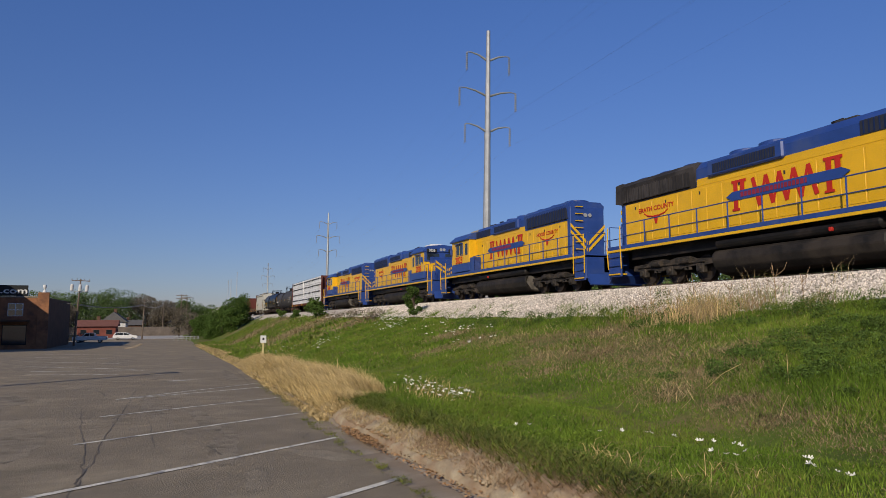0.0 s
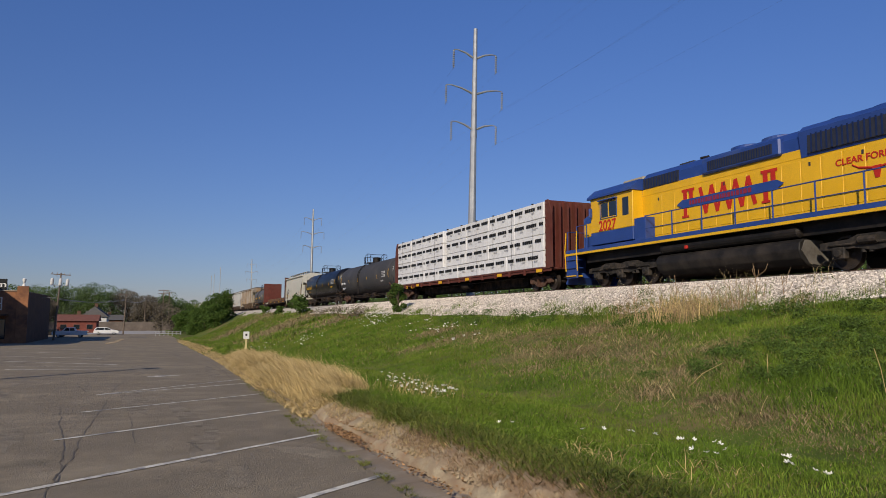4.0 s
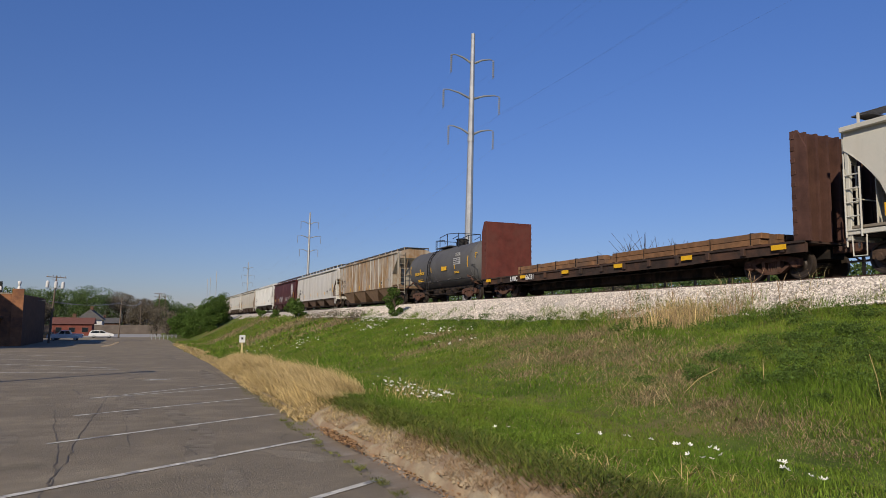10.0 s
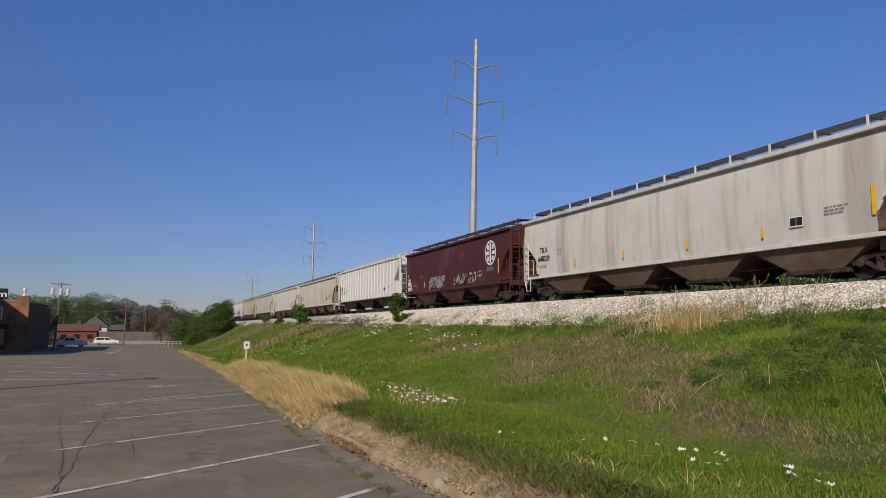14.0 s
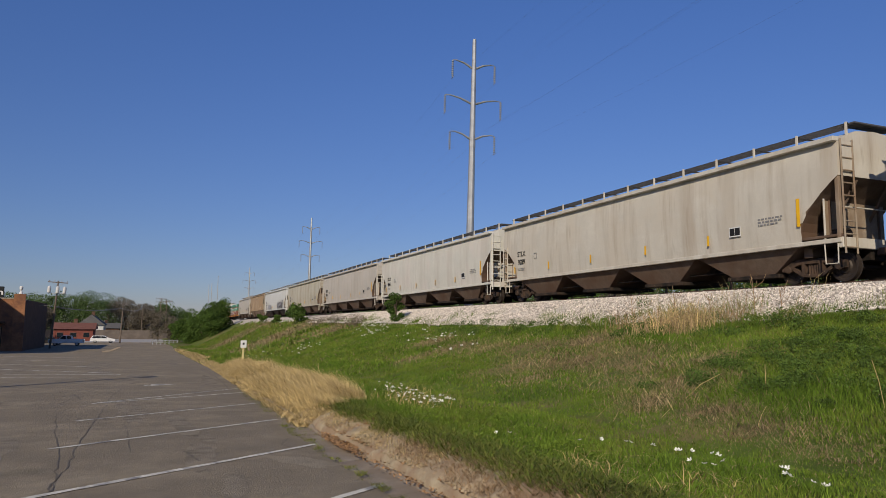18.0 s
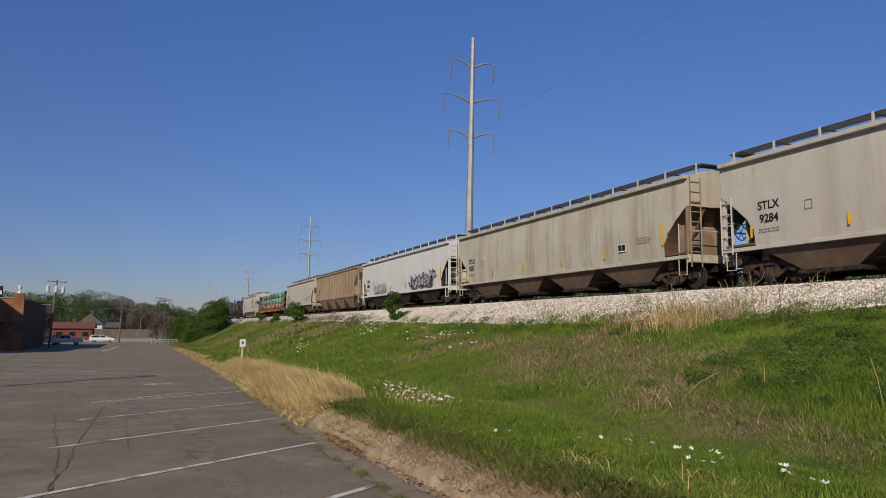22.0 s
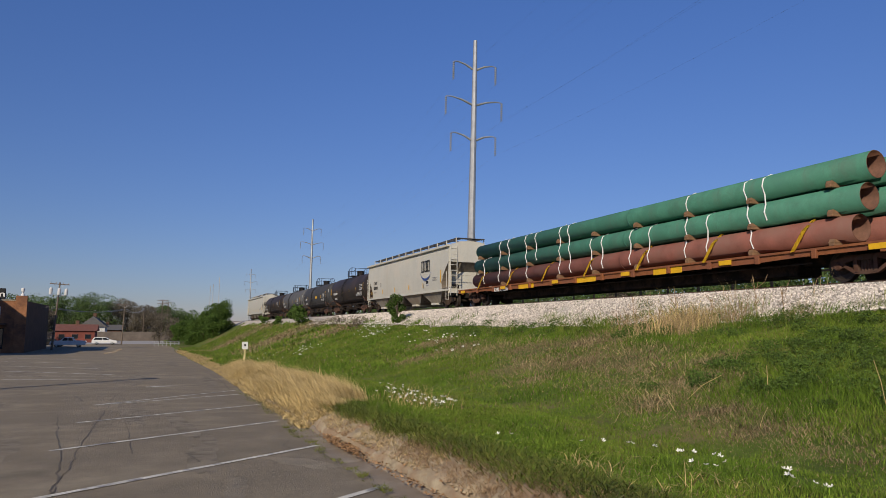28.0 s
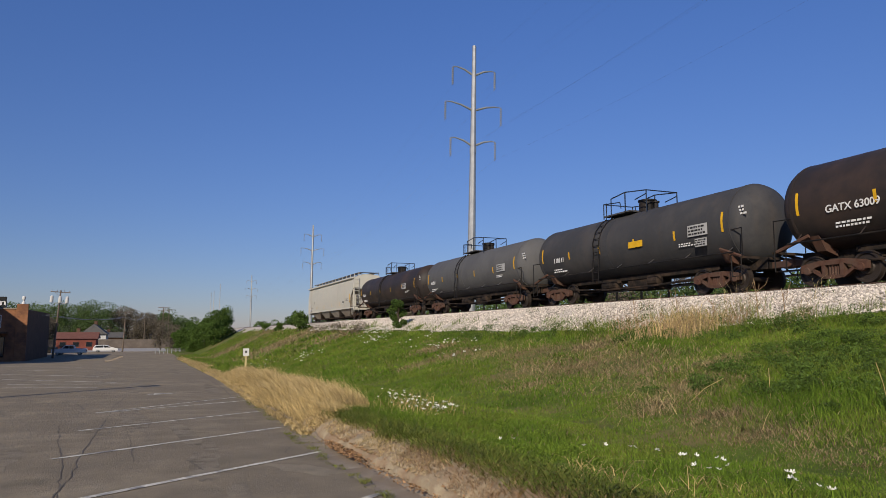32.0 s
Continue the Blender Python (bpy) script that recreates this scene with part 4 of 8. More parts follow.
def tank(name, s0, s1, paint, label, marks=(), ink=None, radius=1.47, zc=2.48, rusty=True, stripes=5, band=None, dy=0.0, text_dy=0.0, placard=False, panel=False, gap=0.5, labels=(), text_size=0.31, deck=0.75):
    """Tank car: domed shell, saddles, top platform with railing and manway, side ladder, end platforms."""
    L = s1 - s0
    car = thing(name, label, "tank car", "train vehicles")
    yl = L / 2 - gap
    head = 0.8
    prof = [(-yl + head * (1 - math.sin(a)), radius * math.cos(a)) for a in (1.5, 1.3, 1.1, 0.9, 0.65, 0.4, 0.2, 0.0)]
    prof = [(d, r) for d, r in prof] + [(-d, r) for d, r in prof[::-1]]
    part("tank_shell", lathe(bmesh.new(), prof, (0, 0, zc), (0, 1, 0), 40), paint, car, smooth=True)
    for s in (-1, 1):
        bm = lathe(bmesh.new(), [(-0.05, radius + 0.012), (0.05, radius + 0.012)], (0, s * (yl - head), zc), (0, 1, 0), 40)
        part("shell_weld_band", bm, paint, car)
        part("stub_sill", boxm(-0.32, 0.32, *sorted((s * (L / 2 - 0.7), s * (yl - 3.2))), 0.74, 1.12, 0.02), UNDER, car)
        bm = bmesh.new()
        prism(bm, [(-1.15, 1.5), (-0.85, 1.05), (-0.35, 0.9), (0.35, 0.9), (0.85, 1.05), (1.15, 1.5), (0.9, 1.32), (0, 1.0), (-0.9, 1.32)], s * (yl - 1.35) - 0.16, s * (yl - 1.35) + 0.16, "y")
        part("saddle", bm, TRUCKRED if rusty else UNDER, car)
        part("end_platform", boxm(-1.5, 1.5, *sorted((s * (yl - 0.1), s * (L / 2 - 0.62))), 1.06, 1.14), UNDER, car)
        for sx in (-1, 1):
            part("end_railing", rods([(sx * 1.45, s * (L / 2 - 0.66), 1.14), (sx * 1.45, s * (L / 2 - 0.66), 2.1), (sx * 1.35, s * (yl - 0.75), 2.1)], 0.022, 6), BLACKMAT, car)
            stirrup(car, sx * 1.5, s * (L / 2 - 0.9), BLACKMAT)
            part("sill_brace", rods([(sx * 1.3, s * (yl - 1.3), 1.5), (sx * 1.4, s * (yl - 0.2), 1.12)], 0.06, 6), TRUCKRED if rusty else UNDER, car)
        truck(car, s * (L / 2 - 2.35), rusty)
    for sx in (-1, 1):
        part("safety_rail", rods([(sx * 1.42, -yl + 0.6, 1.32), (sx * 1.42, yl - 0.6, 1.32)], 0.025, 6), BLACKMAT, car)
        for k in range(7):
            part("rail_bracket", rods([(sx * 1.42, -yl + 0.9 + (2 * yl - 1.8) * k / 6, 1.32), (sx * 1.12, -yl + 0.9 + (2 * yl - 1.8) * k / 6, zc - radius * 0.62)], 0.02, 5), paint, car)
    # top platform
    zt = zc + radius
    pw, back = 0.8, dy + 2.0

    def along(d):
        return back + (d - 2.0) * deck
    front = along(-2.0)
    part("top_platform", boxm(-pw, pw, along(-0.5), back, zt - 0.02, zt + 0.04), GRATE, car)
    bm = bmesh.new()
    for sx in (-1, 1):
        x = sx * pw
        for y in (back, back - 0.2):
            rod(bm, (x, y, zt - 0.1), (x, y, zt + 0.6), 0.026, 6)
        rod(bm, (x, back, zt + 0.58), (x, along(0.4), zt + 0.48), 0.024, 6)
        rod(bm, (x, along(0.4), zt + 0.48), (x, along(0.3), zt + 0.2), 0.024, 6)
        loop = [(x, along(1.25), zt - 0.05), (x, along(1.25), zt + 0.74), (x, along(-0.1), zt + 0.86), (x, front, zt + 0.7), (x, front, zt - 0.25)]
        for a, b in zip(loop, loop[1:]):
            rod(bm, a, b, 0.026, 6)
        rod(bm, (x, along(-0.1), zt), (x, along(-0.1), zt + 0.86), 0.03, 6)
        rod(bm, (x, front, zt + 0.55), (x, along(-1.0), zt + 0.42), 0.022, 6)
    for y, z in ((back, 0.58), (front, 0.7)):
        rod(bm, (-pw, y, zt + z), (pw, y, zt + z), 0.024, 6)
    part("platform_railing", bm, RAILBLUE, car)
    part("manway", lathe(bmesh.new(), [(0, 0.36), (0.44, 0.36), (0.44, 0.4), (0.5, 0.4), (0.53, 0.3)], (0, along(-0.75), zt - 0.03), (0, 0, 1), 20), BLACKMAT if rusty else paint, car, smooth=False)
    part("relief_valve", lathe(bmesh.new(), [(0, 0.1), (0.3, 0.1), (0.3, 0.15), (0.36, 0.15)], (0, along(-1.5), zt - 0.02), (0, 0, 1), 12), BLACKMAT, car)
    ladder_part = None
    ly = dy + 1.75
    for s in (ly - 0.22, ly + 0.22):
        pts = [(-1.5, s, 0.8), (-1.5, s, 1.6)] + [(-(radius + 0.06) * math.cos(a), s, zc + (radius + 0.06) * math.sin(a)) for a in (-0.2, 0.15, 0.5, 0.85, 1.1)]
        ob = part("ladder_stile" if ladder_part else "side_ladder", rods(pts, 0.024, 6), BLACKMAT, ladder_part or car)
        ladder_part = ladder_part or ob
    for k in range(9):
        z = 0.95 + k * 0.3
        x = -1.5 if z < zc else -math.sqrt(max(0.1, (radius + 0.06) ** 2 - (z - zc) ** 2))
        part("rung", rod(bmesh.new(), (x, ly - 0.22, z), (x, ly + 0.22, z), 0.018, 6), BLACKMAT, ladder_part)
    part("girth_band", lathe(bmesh.new(), [(-0.2, radius + 0.008), (0.2, radius + 0.008)], (0, ly - 0.55, zc), (0, 1, 0), 40), band or paint, car)
    part("bottom_outlet", rod(bmesh.new(), (0, 0.2, zc - radius - 0.35), (0, 0.2, zc - radius), 0.16, 12), UNDER, car)
    # marks on the curved side
    ink = ink or WHITEP

    def on_side(z):
        return -math.sqrt(max(0.01, radius ** 2 - (z - zc) ** 2)) - 0.012
    for i, mk in enumerate(marks):
        z = zc - 0.3 - 0.42 * i
        lettering(mk, text_size, car, yl - head - 1.15 + text_dy, z, on_side(z) - 0.005, ink, "reporting_mark")
    bars(car, yl - head - 1.1 + text_dy, zc - 0.72, on_side(zc - 0.72) - 0.02, 3, 1.2, 0.32, ink)
    bars(car, -yl + 0.45, zc + 0.35, on_side(zc + 0.35) + 0.18, 3, 0.6, 0.36, ink)
    bars(car, -yl + head + 2.1, zc - 0.55, on_side(zc - 0.55) - 0.012, 2, 0.9, 0.16, ink)
    ys = [-(yl - head) + 0.25 + (2 * (yl - head) - 0.5) * i / stripes for i in range(stripes + 1)]
    for i, y in enumerate(ys):
        big = i in (0, stripes)
        bm = bmesh.new()
        zs = np.linspace(zc - 0.33, zc + 0.37 if big else zc + 0.02, 5)
        for za, zb in zip(zs, zs[1:]):
            vs = [bm.verts.new((on_side(z) - 0.003, y + d, z)) for z, d in ((za, -0.05), (zb, -0.05), (zb, 0.05), (za, 0.05))]
            bm.faces.new(vs)
        part("reflective_strip", bm, STRIPE, car)
    couplers(car, L)
    # brake gear and piping hung below the shell
    part("brake_cylinder", lathe(bmesh.new(), [(0, 0.08), (0.04, 0.2), (0.6, 0.2), (0.64, 0.08)], (-0.7, -1.9, 0.72), (0, 1, 0), 12), UNDER, car)
    part("air_reservoir", lathe(bmesh.new(), [(0, 0.1), (0.05, 0.22), (1.1, 0.22), (1.15, 0.1)], (-0.6, 0.9, 0.7), (0, 1, 0), 12), UNDER, car)
    part("brake_pipe", rods([(-0.9, -yl + 2.6, 0.62), (-0.9, -1.9, 0.5), (-0.9, 1.6, 0.5), (-0.9, yl - 2.6, 0.66)], 0.04, 6), UNDER, car)
    part("brake_rod", rods([(-0.35, -yl + 2.6, 0.5), (-0.35, yl - 2.6, 0.5)], 0.03, 6), UNDER, car)
    part("centre_skid", boxm(-0.45, 0.45, dy - 0.9, dy + 0.9, 0.42, zc - radius + 0.06, 0.03), UNDER, car)
    part("sill_reinforcement", boxm(-0.5, 0.5, -yl + 2.2, yl - 2.2, zc - radius - 0.12, zc - radius + 0.08, 0.02), UNDER, car)
    if placard:
        z = zc - 0.2
        part("yellow_placard", boxm(on_side(z) - 0.03, on_side(z) - 0.02, -1.8, -0.9, z - 0.13, z + 0.13, 0.002), STRIPE, car, "bright yellow placard")
    if panel:
        labels = labels + ((-yl + head + 1.55, zc + 0.02, 1.3, 0.5),)
    for k, (y, z, w, h) in enumerate(labels):
        # pale stencil panel with dark rows of small print
        x = min(on_side(z - h / 2), on_side(z + h / 2))
        plate = part("stencil_panel", boxm(x - 0.006, x + 0.002, y - w / 2, y + w / 2, z - h / 2, z + h / 2), PANELGREY, car, "pale stencil panel")
        bars(plate, y, z, x - 0.009, 3, w * 0.9, h * 0.85, BLACKP, "panel_print")
    return car


def loco_truck(car, y):
    """Three-axle locomotive truck with a long cast frame, journal boxes and springs."""
    for s in (-1, 1):
        bm = bmesh.new()
        prism(bm, [(-2.35, 0.62), (-2.3, 0.82), (-1.4, 0.86), (-1.1, 0.98), (-0.4, 0.98), (0, 0.9), (0.4, 0.98), (1.1, 0.98), (1.4, 0.86), (2.3, 0.82), (2.35, 0.62), (1.9, 0.58), (1.2, 0.6), (0.6, 0.5), (0, 0.56), (-0.6, 0.5), (-1.2, 0.6), (-1.9, 0.58)], -0.08, 0.08)
        for k in (-1.7, 0.0, 1.7):
            box(bm, -0.13, 0.1, k - 0.2, k + 0.2, 0.3, 0.66, 0.03)
            lathe(bm, [(-0.2, 0.04), (-0.2, 0.1), (-0.12, 0.13), (0.05, 0.13)], (0, k, 0.47), (1, 0, 0), 12)
        for k in (-0.95, 0.85):
            for d in (-0.12, 0.12):
                rod(bm, (0, k + d, 0.46), (0, k + d, 0.9), 0.075, 8)
        rod(bm, (-0.12, -2.0, 0.72), (-0.12, 2.0, 0.72), 0.035, 6)
        rod(bm, (-0.15, -1.25, 0.8), (-0.15, -0.75, 0.8), 0.11, 10)
        rod(bm, (-0.15, 0.45, 0.8), (-0.15, 1.0, 0.8), 0.11, 10)
        ob = part("truck_frame", bm, LOCOTRUCK, car)
        ob.matrix_basis = pose(s * 1.06, y, 0, 0, 0, 180 if s > 0 else 0)
    for k in (-1.7, 0.0, 1.7):
        for s in (-1, 1):
            spinners.append((copy_part("wheel", LOCOWHEEL, car, (s * 0.76, y + k, 0.508), s > 0), car, 0.508))
        copy_part("axle", AXLE, car, (0, y + k, 0.508))


LOCOSLAT = mat("dark_blue_slat_paint", (0.012, 0.026, 0.09), 0.5, var=0.2)
LOCOTRUCK = mat("loco_truck_paint", (0.03, 0.027, 0.024), 0.7, var=0.4, scale=5, second=(0.06, 0.048, 0.038), second_amount=0.4, second_scale=3)
SOOT = mat("sooted_dark_paint", (0.03, 0.028, 0.029), 0.75, var=0.35, scale=2.5, second=(0.055, 0.05, 0.05), second_amount=0.35, streak=(0.07, 0.06, 0.055), streak_amount=0.4)
TANKDULL = mat("dusty_black_fuel_tank", (0.018, 0.0165, 0.0155), 0.6, var=0.3, second=(0.04, 0.033, 0.027), second_amount=0.4, second_scale=0.9)
# ends of the fuel tank, paler than its sides
ENDPLATE = mat("pale_end_plate", (0.2, 0.185, 0.16), 0.6, var=0.4, scale=3, second=(0.08, 0.07, 0.06), second_amount=0.5, second_scale=1.5)
DULLRED = mat("dull_red_print", (0.25, 0.03, 0.06), 0.6, var=0.1, bump=0)
COOLERTAN = mat("tan_cooler_paint", (0.36, 0.31, 0.22), 0.6, var=0.15)
lw = bmesh.new()
lathe(lw, [(-0.07, 0.16), (-0.03, 0.26), (-0.03, 0.41), (-0.075, 0.44), (-0.075, 0.502), (0.06, 0.508), (0.065, 0.535), (0.09, 0.53), (0.1, 0.1)], (0, 0, 0), (1, 0, 0), 28)
LOCOWHEEL = from_bm("wheel", lw, TREAD)


def locomotive(s0, s1, number, county, cab_trails, label, porch=1.75, sooty=False, cooler=None):
    """Six-axle hood diesel. Built with the cab at +Y; turned round when the cab leads."""
    L = s1 - s0
    car = thing("diesel_locomotive", label, "locomotive", "locomotives")
    f = 1 if cab_trails else -1        # f = -1 mirrors the plan along the track

    def Y(a, b):
        return sorted((f * a, f * b))

    def P(x, y, z):
        return (x, f * y, z)
    e = L / 2 - 0.95                    # face of the end plates
    D = 1.6                            # deck
    # underframe
    part("deck", boxm(-1.55, 1.55, *Y(-e, e), D - 0.1, D, 0.01), BLACKMAT, car)
    for sx in (-1, 1):
        part("side_sill", boxm(*sorted((sx * 1.57, sx * 1.5)), *Y(-e, e), D - 0.02, D + 0.14, 0.008), BLUE, car)
        part("yellow_sill_stripe", boxm(*sorted((sx * 1.59, sx * 1.51)), *Y(-e, e), D - 0.12, D - 0.02, 0.008), YELLOW, car)
        part("underframe_beam", boxm(*sorted((sx * 1.2, sx * 1.0)), *Y(-e + 1.2, e - 1.2), D - 0.5, D - 0.1), BLACKMAT, car)
    part("centre_frame", boxm(-0.5, 0.5, *Y(-e, e), 0.8, D - 0.1), BLACKMAT, car)
    # hood: long engine hood, rear radiator end at -e
    h0, h1 = -e + porch, e - 5.0
    hw, ztop = 0.98, 4.54
    zy = 3.6
    part("hood_lower", boxm(-hw, hw, *Y(h0, h1), D, zy, 0.02), YELLOW, car)
    bm = bmesh.new()
    prism(bm, [(-hw, zy), (hw, zy), (hw, ztop - 0.28), (hw - 0.25, ztop), (-hw + 0.25, ztop), (-hw, ztop - 0.28)], f * h0, f * h1, "y")
    part("hood_upper", bm, BLUE, car)
    part("hood_mid_panel", boxm(-hw - 0.004, hw + 0.004, *Y(h0 + 4.82, h1 - 0.01), zy - 0.01, zy + 0.27, 0.004), YELLOW, car)
    part("hood_end", boxm(-hw - 0.012, hw + 0.012, *Y(h0 - 0.02, h0 + 0.3), D, ztop - 0.26, 0.03), BLUE, car)
    # radiator section flares out
    bm = bmesh.new()
    prism(bm, [(-hw - 0.02, zy - 0.02), (hw + 0.02, zy - 0.02), (hw + 0.12, ztop - 0.16), (hw - 0.1, ztop + 0.03), (-hw + 0.1, ztop + 0.03), (-hw - 0.12, ztop - 0.16)], f * (h0 + 0.12), f * (h0 + 4.8), "y")
    part("radiator_housing", bm, SOOT if sooty else BLUE, car)
    if sooty:
        bm = bmesh.new()
        prism(bm, [(f * (h0 - 0.35), zy + 0.1), (f * (h0 + 0.2), zy - 0.02), (f * (h0 + 0.2), ztop + 0.02), (f * (h0 - 0.3), ztop - 0.02)][::f], -hw - 0.08, hw + 0.08)
        part("radiator_overhang", bm, SOOT, car)
    for sx in (-1, 1):
        part("radiator_grille", boxm(*sorted((sx * (hw + 0.0), sx * (hw + 0.1))), *Y(h0 + 0.2, h0 + 4.5), zy + 0.06, ztop - 0.26), SOOT if sooty else GRILLE, car)
        for k in range(24):
            y = h0 + 0.3 + k * 0.175
            part("grille_slat", boxm(*sorted((sx * (hw + 0.1), sx * (hw + 0.118))), *Y(y, y + 0.05), zy + 0.08, ztop - 0.28), SOOT if sooty else LOCOSLAT, car)
        part("dynamic_brake_blister", boxm(*sorted((sx * (hw - 0.1), sx * (hw + 0.14))), *Y(h0 + 5.5, h0 + 9.0), zy + 0.22, ztop - 0.12, 0.06), BLUE, car)
        part("blister_grille", boxm(*sorted((sx * (hw + 0.13), sx * (hw + 0.15))), *Y(h0 + 5.8, h0 + 8.7), zy + 0.32, ztop - 0.28), GRILLE, car)
        for k in range(26):
            y = h0 + 5.85 + 0.11 * k
            part("blister_slat", boxm(*sorted((sx * (hw + 0.15), sx * (hw + 0.162))), *Y(y, y + 0.03), zy + 0.33, ztop - 0.29), LOCOSLAT, car)
        part("inertial_grille", boxm(*sorted((sx * (hw - 0.05), sx * (hw + 0.03))), *Y(h1 - 2.2, h1 - 0.1), zy + 0.27, ztop - 0.24), GRILLE, car)
        for k in range(12):
            y = h1 - 2.1 + 0.165 * k
            part("inertial_slat", boxm(*sorted((sx * (hw + 0.03), sx * (hw + 0.045))), *Y(y, y + 0.04), zy + 0.3, ztop - 0.26), LOCOSLAT, car)
        # hood doors with latches
        for k in range(7):
            y = h0 + 1.0 + (h1 - h0 - 2.0) * k / 6
            part("door_latch", boxm(*sorted((sx * (hw + 0.03), sx * hw)), *Y(y - 0.03, y + 0.03), zy - 0.32, zy - 0.2), DARKGREY, car)
        n = 16
        for k in range(n):
            a = h0 + 0.5 + (h1 - h0 - 1.0) * k / n
            part("hood_door", boxm(*sorted((sx * (hw + 0.012), sx * (hw - 0.02))), *Y(a + 0.03, a + (h1 - h0 - 1.0) / n - 0.03), D + 0.3, zy - 0.1, 0.006), YELLOW, car)
    fan = from_bm("radiator_fan", lathe(bmesh.new(), [(0, 0.62), (0.14, 0.62), (0.17, 0.55), (0.17, 0.1)], (0, 0, 0), (0, 0, 1), 24), BLUE)
    for y in (h0 + 0.95, h0 + 2.4, h0 + 3.85, h0 + 6.4, h0 + 7.8):
        copy_part("roof_fan", fan, car, P(0, y, ztop + 0.0))
    part("exhaust_stack", boxm(-0.3, 0.3, *Y(h0 + 10.3, h0 + 11.1), ztop, ztop + 0.2, 0.03), DARKGREY, car)
    part("air_horn", rods([P(0.1, h0 + 9.9, ztop + 0.28), P(0.1, h0 + 10.3, ztop + 0.3)], 0.06, 8), BLACKMAT, car)
    # cab
    c0, c1 = h1, e - 2.0
    cw, cz = 1.5, 3.95
    part("cab_lower", boxm(-cw, cw, *Y(c0, c1), D + 0.2, D + 0.75, 0.02), BLUE, car)
    part("cab_wall", boxm(-cw, cw, *Y(c0, c1), D + 0.75, cz, 0.02), YELLOW, car)
    for sx in (-1, 1):
        part("battery_locker", boxm(*sorted((sx * 1.46, sx * 0.99)), *Y(c0 - 0.75, c0 - 0.02), D, D + 1.05, 0.02), BLUE, car)
    bm = bmesh.new()
    prism(bm, [(-cw - 0.12, cz - 0.08), (-cw - 0.12, cz), (-cw + 0.3, cz + 0.36), (0, cz + 0.5), (cw - 0.3, cz + 0.36), (cw + 0.12, cz), (cw + 0.12, cz - 0.08)], f * (c0 - 0.05), f * (c1 + 0.12), "y")
    part("cab_roof", bm, BLUE, car)
    part("air_conditioner", boxm(-0.55, 0.55, *Y(c0 + 0.5, c0 + 1.9), cz + 0.4, cz + 0.66, 0.06), cooler or COOLERTAN, car)
    part("cab_front", boxm(-cw + 0.02, cw - 0.02, *Y(c1 - 0.04, c1 + 0.05), 3.1, cz + 0.1, 0.02), BLUE, car)
    for sx in (-1, 1):
        part("cab_side_window", boxm(*sorted((sx * (cw + 0.012), sx * (cw - 0.03))), *Y(c0 + 1.1, c0 + 1.62), 2.95, 3.6, 0.02), PANE, car)
        part("cab_side_window", boxm(*sorted((sx * (cw + 0.012), sx * (cw - 0.03))), *Y(c0 + 1.7, c0 + 2.2), 2.95, 3.6, 0.02), PANE, car)
        part("cab_door_window", boxm(*sorted((sx * (cw + 0.012), sx * (cw - 0.03))), *Y(c0 + 0.25, c0 + 0.7), 2.85, 3.65, 0.03), PANE, car)
        part("window_frame", rods([P(sx * (cw + 0.02), c0 + 1.06, 2.91), P(sx * (cw + 0.02), c0 + 1.06, 3.64), P(sx * (cw + 0.02), c0 + 2.24, 3.64), P(sx * (cw + 0.02), c0 + 2.24, 2.91)], 0.022, 5, True), BLUE, car)
        part("sun_awning", boxm(*sorted((sx * (cw + 0.14), sx * (cw))), *Y(c0 + 1.02, c0 + 2.28), 3.68, 3.73), BLUE, car)
        part("windshield", boxm(*sorted((sx * 0.25, sx * 1.25)), *Y(c1 + 0.03, c1 + 0.075), 3.2, 3.75, 0.02), PANE, car)
        part("number_board", boxm(*sorted((sx * 0.5, sx * 1.3)), *Y(c1 + 0.02, c1 + 0.2), 3.82, 4.1, 0.02), BLACKP, car)
        part("mirror", boxm(*sorted((sx * (cw + 0.2), sx * (cw + 0.05))), *Y(c1 - 0.2, c1 - 0.12), 3.05, 3.45, 0.01), BLUE, car)
    # short nose
    n0, n1 = c1, e - 0.75
    part("nose_lower", boxm(-1.02, 1.02, *Y(n0, n1), D, D + 0.72, 0.02), BLUE, car)
    part("nose_band", boxm(-1.02, 1.02, *Y(n0, n1), D + 0.72, D + 1.35, 0.02), YELLOW, car)
    bm = bmesh.new()
    prism(bm, [(f * n0, D + 1.35), (f * n0, D + 1.85), (f * (n0 + 0.5), D + 1.85), (f * n1, D + 1.6), (f * n1, D + 1.35)], -1.02, 1.02)
    part("nose_top", bm, BLUE, car)
    part("nose_front_plate", boxm(-1.03, 1.03, *Y(n1 + 0.001, n1 + 0.03), D, D + 1.58, 0.01), BLUE, car)
    part("headlight", lathe(bmesh.new(), [(0, 0.12), (0.05, 0.12)], P(-0.13, c1 + 0.1, 4.05), (0, f, 0), 12), LAMP, car)
    part("headlight", lathe(bmesh.new(), [(0, 0.12), (0.05, 0.12)], P(0.13, c1 + 0.1, 4.05), (0, f, 0), 12), LAMP, car)
    for z in (3.85,):
        for x in (-0.13, 0.13):
            part("rear_headlight", lathe(bmesh.new(), [(0, 0.1), (0.05, 0.1)], P(x, h0 - 0.02, z), (0, -f, 0), 12), LAMP, car)
    # end ladders of the hood, yellow rungs
    for k in range(7):
        part("hood_rung", rods([P(-0.75, h0 - 0.1, D + 0.5 + 0.36 * k), P(-0.3, h0 - 0.1, D + 0.5 + 0.36 * k)], 0.025, 6), YELLOW, car)
